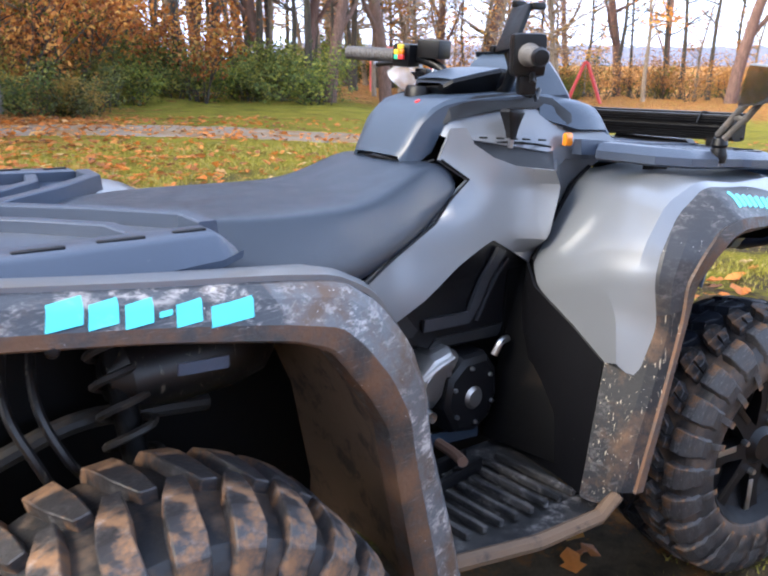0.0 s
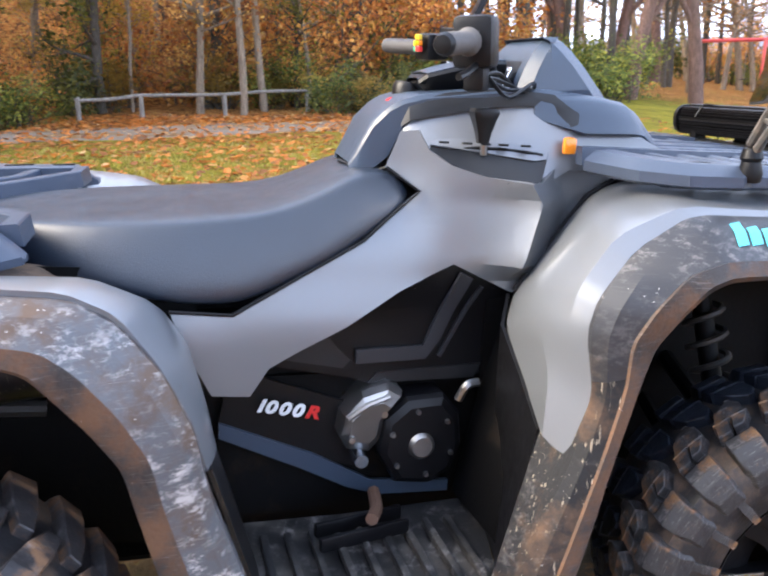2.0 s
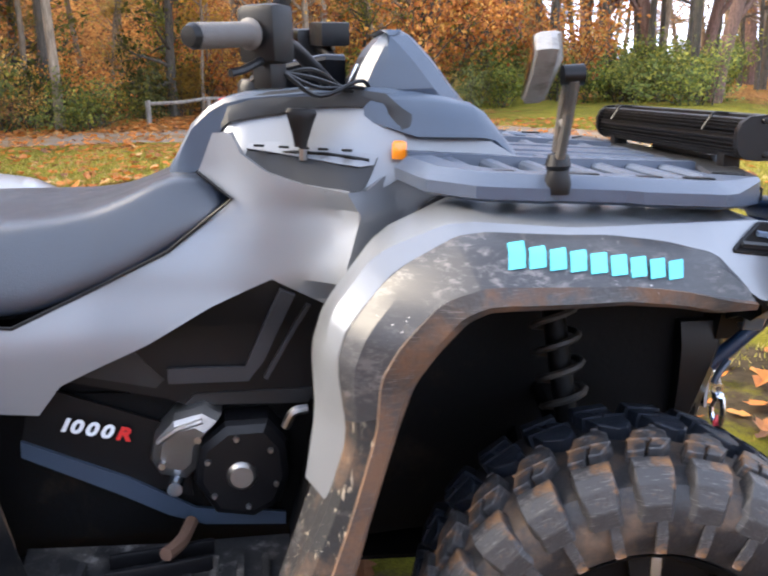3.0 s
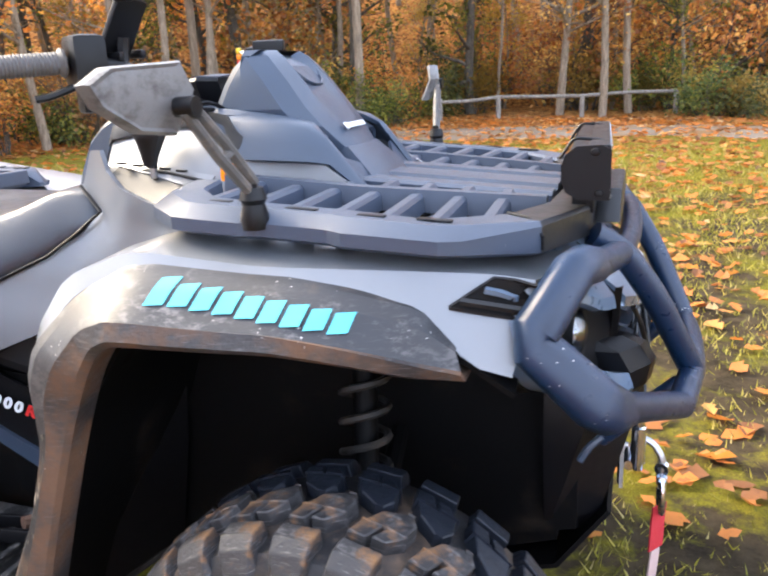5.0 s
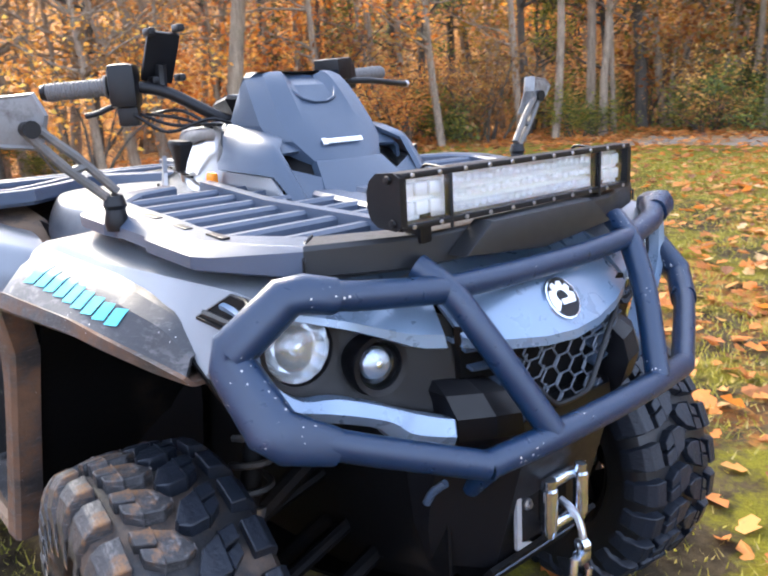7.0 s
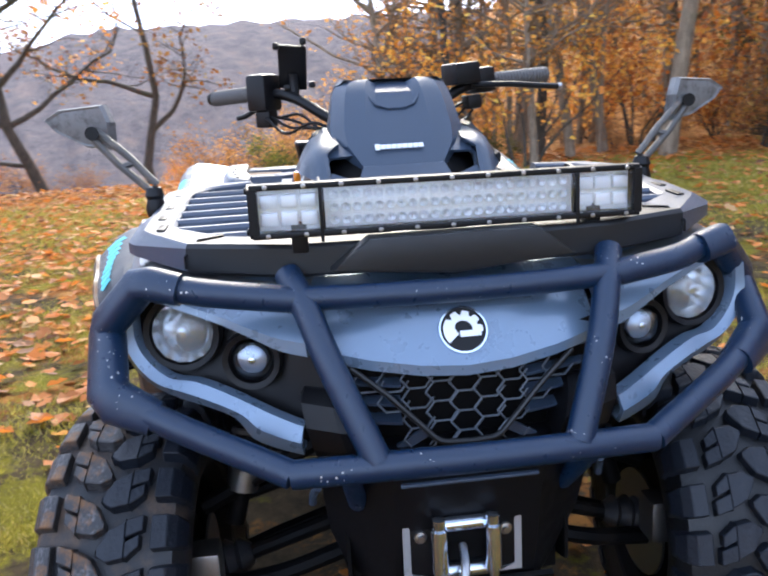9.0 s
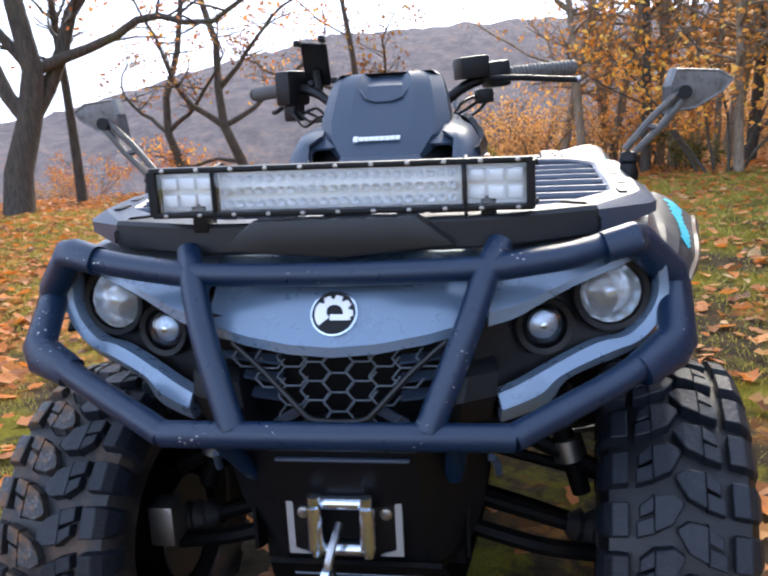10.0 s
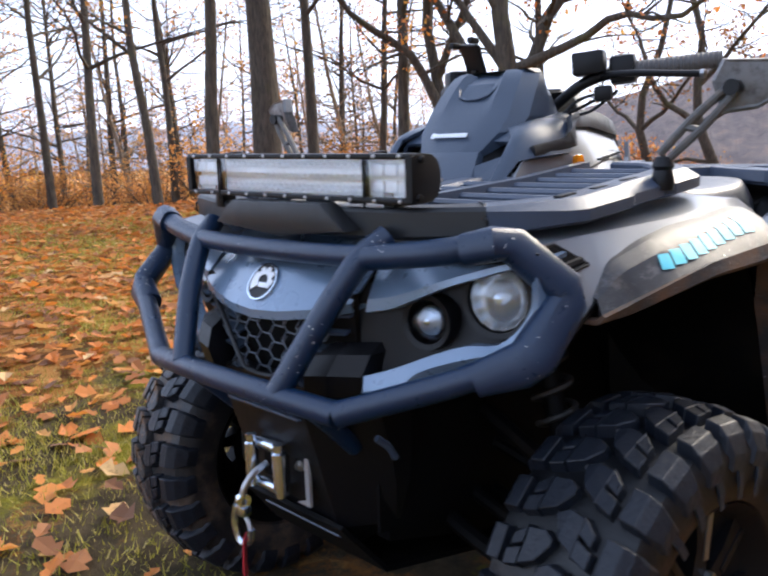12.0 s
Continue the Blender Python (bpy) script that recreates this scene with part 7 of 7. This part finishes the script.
old_oak(97, "crooked young oak with twisted bare branches", 195.5, 13.5, 195, 0.12,
        ((1.0, (0.1, -0.8, 0.5), 3.4, 0.06, 0.03), (1.6, (0.0, 0.7, 0.8), 3.6, 0.07, 0.03), (2.2, (0.0, -0.6, 0.9), 3.0, 0.06, 0.04), (0.8, (0.2, 0.9, 0.35), 2.6, 0.045, 0.03)))
old_oak(99, "leaning oak with mossy trunk at the slope's edge", 217.3, 10.6, 190, 0.15,
        ((1.1, (0.1, 0.35, 1.0), 4.2, 0.10, 0.05), (1.7, (0.0, -0.6, 0.8), 3.8, 0.08, 0.04)))
old_oak(101, "crooked young oak with twisted bare branches", 187.0, 15.0, 200, 0.11,
        ((1.2, (0.1, -0.7, 0.7), 3.2, 0.06, 0.04), (1.8, (0.0, 0.8, 0.6), 3.4, 0.06, 0.03)))
old_oak(103, "crooked young oak with twisted bare branches", 201.5, 14.0, 170, 0.11,
        ((1.0, (0.1, 0.7, 0.5), 3.0, 0.055, 0.03), (1.5, (0.1, -0.8, 0.6), 3.0, 0.055, 0.03)))

for k in range(24):
    a = 220 + 56 * (k + rng.random()) / 24
    put(slim[k % 3], a, rng.uniform(18, 36), None, rng.uniform(0.6, 0.95))

for k in range(30):
    a = 216 + 50 * (k + rng.random()) / 30
    put(brown, a, rng.uniform(27, 44), None, rng.uniform(0.8, 1.2))

for k in range(18):
    a = 222 + 52 * (k + rng.random()) / 18
    put(brown, a, rng.uniform(15, 27), None, rng.uniform(0.55, 0.9))

for k in range(16):
    a = 224 + 50 * (k + rng.random()) / 16
    put(rust_bush, a, rng.uniform(14, 18), None, rng.uniform(0.6, 0.95))

for a, d, size in ((170.5, 12.5, 0.7), (172.5, 14, 0.8), (174.5, 13, 0.6), (177, 15, 0.8), (179.5, 14, 0.6), (182.5, 15.5, 0.7), (171.5, 16, 0.9), (175.5, 17.5, 0.9)):
    put(rust_bush, a, d, None, size)

# wood behind the bike: dense edge with orange saplings
place_first(brown, 152, 12.2, 0, 1.0)
place_first(stem, 120, 13.0, 0, 1.1)
place_first(leafy[0], 116.6, 13.4, 0, 1.0)
place_first(leafy[1], 113.0, 15.0, 120, 1.0)
for k in range(60):
    a = 76 + 91 * (k + rng.random()) / 60
    d = rng.uniform(14.5, 27) if a < 160 else rng.uniform(11.5, 22)
    which = rng.random()
    root = brown if which < (0.3 if a < 135 else 0.7) else leafy[k % 2] if which < 0.75 else slim[k % 3]
    put(root, a, d, None, rng.uniform(0.75, 1.2))
for a, d, size in ((144.5, 11.5, 1.5), (166, 11.2, 0.9), (168.5, 12.0, 0.8), (154, 10.8, 0.8), (128, 12.2, 0.9), (122, 12.6, 0.9), (137, 12, 0.9), (160, 12.5, 1.0), (157, 14, 1.1), (163, 14, 1.0), (150, 13, 1.1), (147, 15, 1.1), (140, 14.5, 1.0), (167, 15.5, 1.0), (133, 13, 1.0)):
    put(brown if a > 140 else leafy[1], a, d, None, size)
place_first(orange_bush[0], 84, 16.5, 0, 1.2)
place_first(orange_bush[1], 92, 16.2, 0, 1.2)
for k in range(20):
    a = 80 + 84 * ((k + rng.random()) / 20) ** 1.0
    near = 15.2 if a < 103 else 13.2 if a < 115 else 12.0 if a < 150 else 10.8
    put(orange_bush[k % 2], a, near + rng.random() ** 1.5 * 9, None, rng.uniform(0.35, 1.15))
place_first(rust_bush, 125, 13.0, 0, 1.0)
for k in range(44):
    a = 78 + 89 * (k + rng.random()) / 44
    put(rust_bush, a, (15.0 if a < 103 else 12.4 if a < 150 else 11.2) + rng.random() * 6, None, rng.uniform(0.3, 0.9))
for k in range(46):
    a = 176 + 90 * (k + rng.random()) / 46
    put(rust_bush if k % 4 else orange_bush[k % 2], a, 13.5 + rng.random() * 9, None, rng.uniform(0.25, 0.5) if a < 225 else rng.uniform(0.4, 0.85))
place_first(green_bush[0], 72, 19.0, 0, 0.75)
place_first(green_bush[1], 67, 20.0, 0, 0.8)
for a, d, size in ((75, 17.5, 0.65), (78, 15.5, 0.55), (69.5, 19.5, 0.8), (64, 20.5, 0.85), (61.5, 21, 0.7), (61.6, 22, 0.9), (65.5, 21.5, 1.0), (68, 22, 1.1), (71, 21, 1.0), (73.5, 19.5, 0.9), (76.5, 17.5, 0.8), (63, 25, 0.6), (63, 22.5, 0.9), (59.5, 40, 1.3), (61, 36, 1.5), (47, 46, 1.2), (82, 14.8, 0.6), (62, 19, 0.9), (62.8, 24, 1.0), (48, 40, 1.0), (42, 44, 1.0), (87, 16, 0.7), (106, 14.5, 0.7), (100.5, 15.6, 0.8), (176.5, 12.2, 0.5), (80, 14.6, 0.5), (66, 20.5, 0.7)):
    put(green_bush[int(a) % 2], a, d, None, size)

yellow_bush = shrub(87, 1.3, 9, 2200, 1.2, 0.075).tree("bush", bark, yellow_leaf, "low yellow-green bush beside the track", "bush", "bushes at the wood's edge")
place_first(yellow_bush, 79, 14.6, 0, 0.5)
for a, d, size in ((83.5, 16.2, 0.7), (86.5, 15.6, 0.5), (98, 15.6, 0.7), (104, 13.4, 0.6), (110, 14, 0.7), (128, 13, 0.6), (90, 15.8, 0.8), (135, 12.5, 0.5), (159, 12, 0.5)):
    put(yellow_bush if a < 100 else green_bush[0], a, d, None, size)

# bare stems and low evergreens along the edge of the wood
for k in range(56):
    a = 74 + 90 * (k + rng.random()) / 56
    put(stem if k % 5 else slim[k % 2], a, (15.0 if a < 103 else 13.2 if a < 150 else 11.6) + rng.random() ** 1.4 * 8, None, rng.uniform(0.55, 1.35), rng.gauss(0, 3.5))
for k in range(20):
    a = 78 + 62 * (k + rng.random()) / 20
    put(green_bush[k % 2], a, (15.0 if a < 103 else 12.9) + rng.random() * 4, None, rng.uniform(0.3, 0.75))

ivy_tree = forest_tree(45, 6.0, 0.10, 34, 2600, 0.08, 0.10).tree("tree", bark, green_leaf, "small woodland tree clad in dark green ivy leaves", group="trees at the meadow edge")
place_first(ivy_tree, 108.5, 17.0, 0, 1.1)
for k in range(13):
    a = 78 + 66 * (k + rng.random()) / 13
    put(ivy_tree, a, rng.uniform(15.0, 18.5), None, rng.uniform(0.45, 1.15))
gold_tree = forest_tree(47, 5.0, 0.06, 26, 1500, 0.1, 0.09).tree("tree", bark_pale, yellow_leaf, "slender young tree with yellow-green leaves", group="trees at the meadow edge")
place_first(gold_tree, 112.5, 14.6, 0, 0.8)
for a, d, size in ((109.5, 16, 0.9), (102, 17, 0.7), (96, 16.8, 0.6), (90, 17.5, 0.8), (126, 15, 0.7)):
    put(gold_tree, a, d, None, size)

# tall thin wood beyond the playground, sky between the stems
place_first(pine, 51.6, 44, 0, 1.2)
for k in range(64):
    a = 18 + 54 * (k + rng.random()) / 64
    d = rng.uniform(40, 62) if a < 56 else rng.uniform(24, 42)
    put((pine, slim[k % 3], leafy[k % 2], slim[(k + 1) % 3])[k % 4], a, d, None, rng.uniform(1.0, 1.6))
for k in range(22):
    a = 56 + 24 * (k + rng.random()) / 22
    put(leafy[k % 2] if a > 73 and k % 2 else pine if k % 4 == 0 else slim[k % 3], a, rng.uniform(18.5, 32), None, rng.uniform(0.9, 1.4))
for k in range(22):
    a = 42 + 30 * (k + rng.random()) / 22
    put(brown, a, rng.uniform(33, 46), None, rng.uniform(1.1, 1.7))
for k in range(7):
    a = 70 + 10 * (k + rng.random()) / 7
    put(orange_bush[k % 2], a, rng.uniform(18, 26), None, rng.uniform(0.9, 1.5))

# low brown brush at the far side of the playground
for k in range(56):
    a = 20 + 42 * (k + rng.random()) / 56
    put(rust_bush if k % 4 else green_bush[k % 2], a, rng.uniform(43, 56), None, rng.uniform(0.8, 1.7))


# ---- playground frames and low rail fence ----
red_paint = surface("red_paint", (0.55, 0.07, 0.07), 0.5, 0, 0.15, 20)


def swing(name, a, d, across, tall, turn, label):
    x, y = polar(a, d)
    root = new(name)
    root.matrix_basis = pose(x, y, height(x, y), 0, 0, turn)
    tagged(root, label, "swing", "red swings on the meadow")
    for sx in SIDES:
        for sy in SIDES:
            part("leg", tube([(sx * across / 2, sy * 0.45 * tall, -0.2), (sx * across / 2, sy * 0.06, tall)], 0.075, 10), red_paint, root)
    part("top_beam", tube([(-across / 2 - 0.1, 0, tall), (across / 2 + 0.1, 0, tall)], 0.075, 10), red_paint, root)
    for sx in (-0.25, 0.25):
        part("seat_chain", tube([(sx * across, -0.0, tall - 0.03), (sx * across, 0.0, 0.45)], 0.010, 6), steel, root)
        part("swing_seat", block((sx * across, 0, 0.43), (0.36, 0.16, 0.03), 0.005), black, root)
    return root


swing("swing_frame", 54.6, 35.6, 2.7, 1.98, -36, "red painted steel swing standing on the meadow")
swing("swing_frame", 41.4, 38.0, 2.8, 1.85, 41, "red painted steel swing standing on the meadow")

rail_wood = bark_material("weathered_rail", (0.13, 0.11, 0.09), (0.28, 0.25, 0.21))


def rail_fence():
    root = new("rail_fence")
    tagged(root, "low weathered wooden rail fence beside the track", "fence")
    line = [(100.0, 13.8), (95.8, 13.97), (90.0, 14.3), (84.0, 15.2)]
    tops = []
    for a, d in line:
        x, y = polar(a, d)
        z = height(x, y)
        part("post", tube([(x, y, z - 0.2), (x + 0.004, y, z + 0.19), (x, y + 0.004, z + 0.40)], 0.042, 10), rail_wood, root)
        tops.append(Vector((x, y, z + 0.39)))
    tops[0] -= Vector((0, 0, 0.05))
    for p, q in zip(tops, tops[1:]):
        mid = (p + q) / 2 + Vector((0, 0, rng.uniform(-0.03, 0.03)))
        part("rail", tube(catmull([p, mid, q], 4), 0.032, 8), rail_wood, root)


rail_fence()


# ---- leaves and grass on the ground ----
def scatter_leaves():
    r = random.Random(21)
    v, f = [], []
    count = 0
    while count < 42000:
        a = r.uniform(0, 360)
        d = 0.1 + 14.2 * r.random() ** 0.75
        x, y = d * math.cos(radians(a)), d * math.sin(radians(a)) - 1.0
        p = litter_at(x, y)
        clump = noise.noise((x * 0.9, y * 0.9, 3)) * 0.5 + 0.5
        if r.random() > p * (0.35 + 1.1 * clump) * min(1.0, 0.12 + (d / 4.6) ** 1.1):
            continue
        if abs(x) < 1.1 and abs(y) < 0.7 and r.random() > 0.3:
            continue
        count += 1
        size = r.uniform(0.045, 0.11) if d < 7 else r.uniform(0.06, 0.12)
        turn = r.uniform(0, 6.28)
        tilt = r.gauss(0, 0.35)
        curl = r.uniform(-0.1, 0.28) * size
        z = height(x, y) + r.uniform(0.004, 0.03)
        u = Vector((math.cos(turn), math.sin(turn), tilt * 0.5))
        w = Vector((-math.sin(turn), math.cos(turn), r.gauss(0, 0.3)))
        c = Vector((x, y, z))
        b = len(v)
        for s, t, h in ((-0.55, 0, 0.0), (-0.25, 0.30, 1.0), (0.05, 0.22, 0.5), (0.15, 0.40, 1.0), (0.5, 0.0, 0.6), (0.15, -0.40, 1.0), (0.05, -0.22, 0.5), (-0.25, -0.30, 1.0), (0.0, 0.0, -0.1)):
            v.append(c + u * s * size + w * t * size + Vector((0, 0, h * curl)))
        f += [(b + 8, b + k, b + (k + 1) % 8) for k in range(8)]
    me = bpy.data.meshes.new("fallen_leaves")
    me.from_pydata([tuple(c) for c in v], [], f)
    me.materials.append(litter_mat)
    tagged(new("fallen_leaves", me), "orange and brown fallen leaves strewn over the grass", "leaves", kind="stuff")


scatter_leaves()


def grass_blades():
    r = np.random.RandomState(5)
    n = 430000
    a = r.uniform(0, 2 * np.pi, n)
    d = 0.02 + 9.8 * r.random_sample(n) ** 1.15
    v, f = [], []
    for k in range(n):
        x, y = d[k] * math.cos(a[k]), d[k] * math.sin(a[k]) - 1.0
        tuft = noise.noise((x * 1.7, y * 1.7, 9))
        if tuft < (-0.45 if d[k] < 5.0 else -0.78) + 0.85 * r.random_sample() or (abs(x) < 0.9 and abs(y) < 0.45) or (math.hypot(x - 0.3, y) < 1.3 + 0.9 * r.random_sample() and r.random_sample() < 0.6):
            continue
        z = height(x, y) - 0.004
        h = (0.012 + 0.030 * r.random_sample()) * (1 + max(0.0, tuft)) * (0.62 + d[k] * 0.08)
        t = r.uniform(0, 6.28)
        w = 0.0022 + 0.0006 * d[k]
        lean = r.normal(0, 0.6, 2) * h
        b = len(v)
        v += [(x - w * math.cos(t), y - w * math.sin(t), z), (x + w * math.cos(t), y + w * math.sin(t), z), (x + lean[0], y + lean[1], z + h)]
        f.append((b, b + 1, b + 2))
    me = bpy.data.meshes.new("grass")
    me.from_pydata(v, [], f)
    me.materials.append(leaf_material("grass_blades", ((0.0, (0.16, 0.15, 0.022)), (0.5, (0.36, 0.32, 0.038)), (0.8, (0.50, 0.40, 0.08)), (1.0, (0.48, 0.38, 0.15))), 0.0))
    tagged(new("grass", me), "short yellow-green autumn grass", "grass", kind="stuff")


grass_blades()
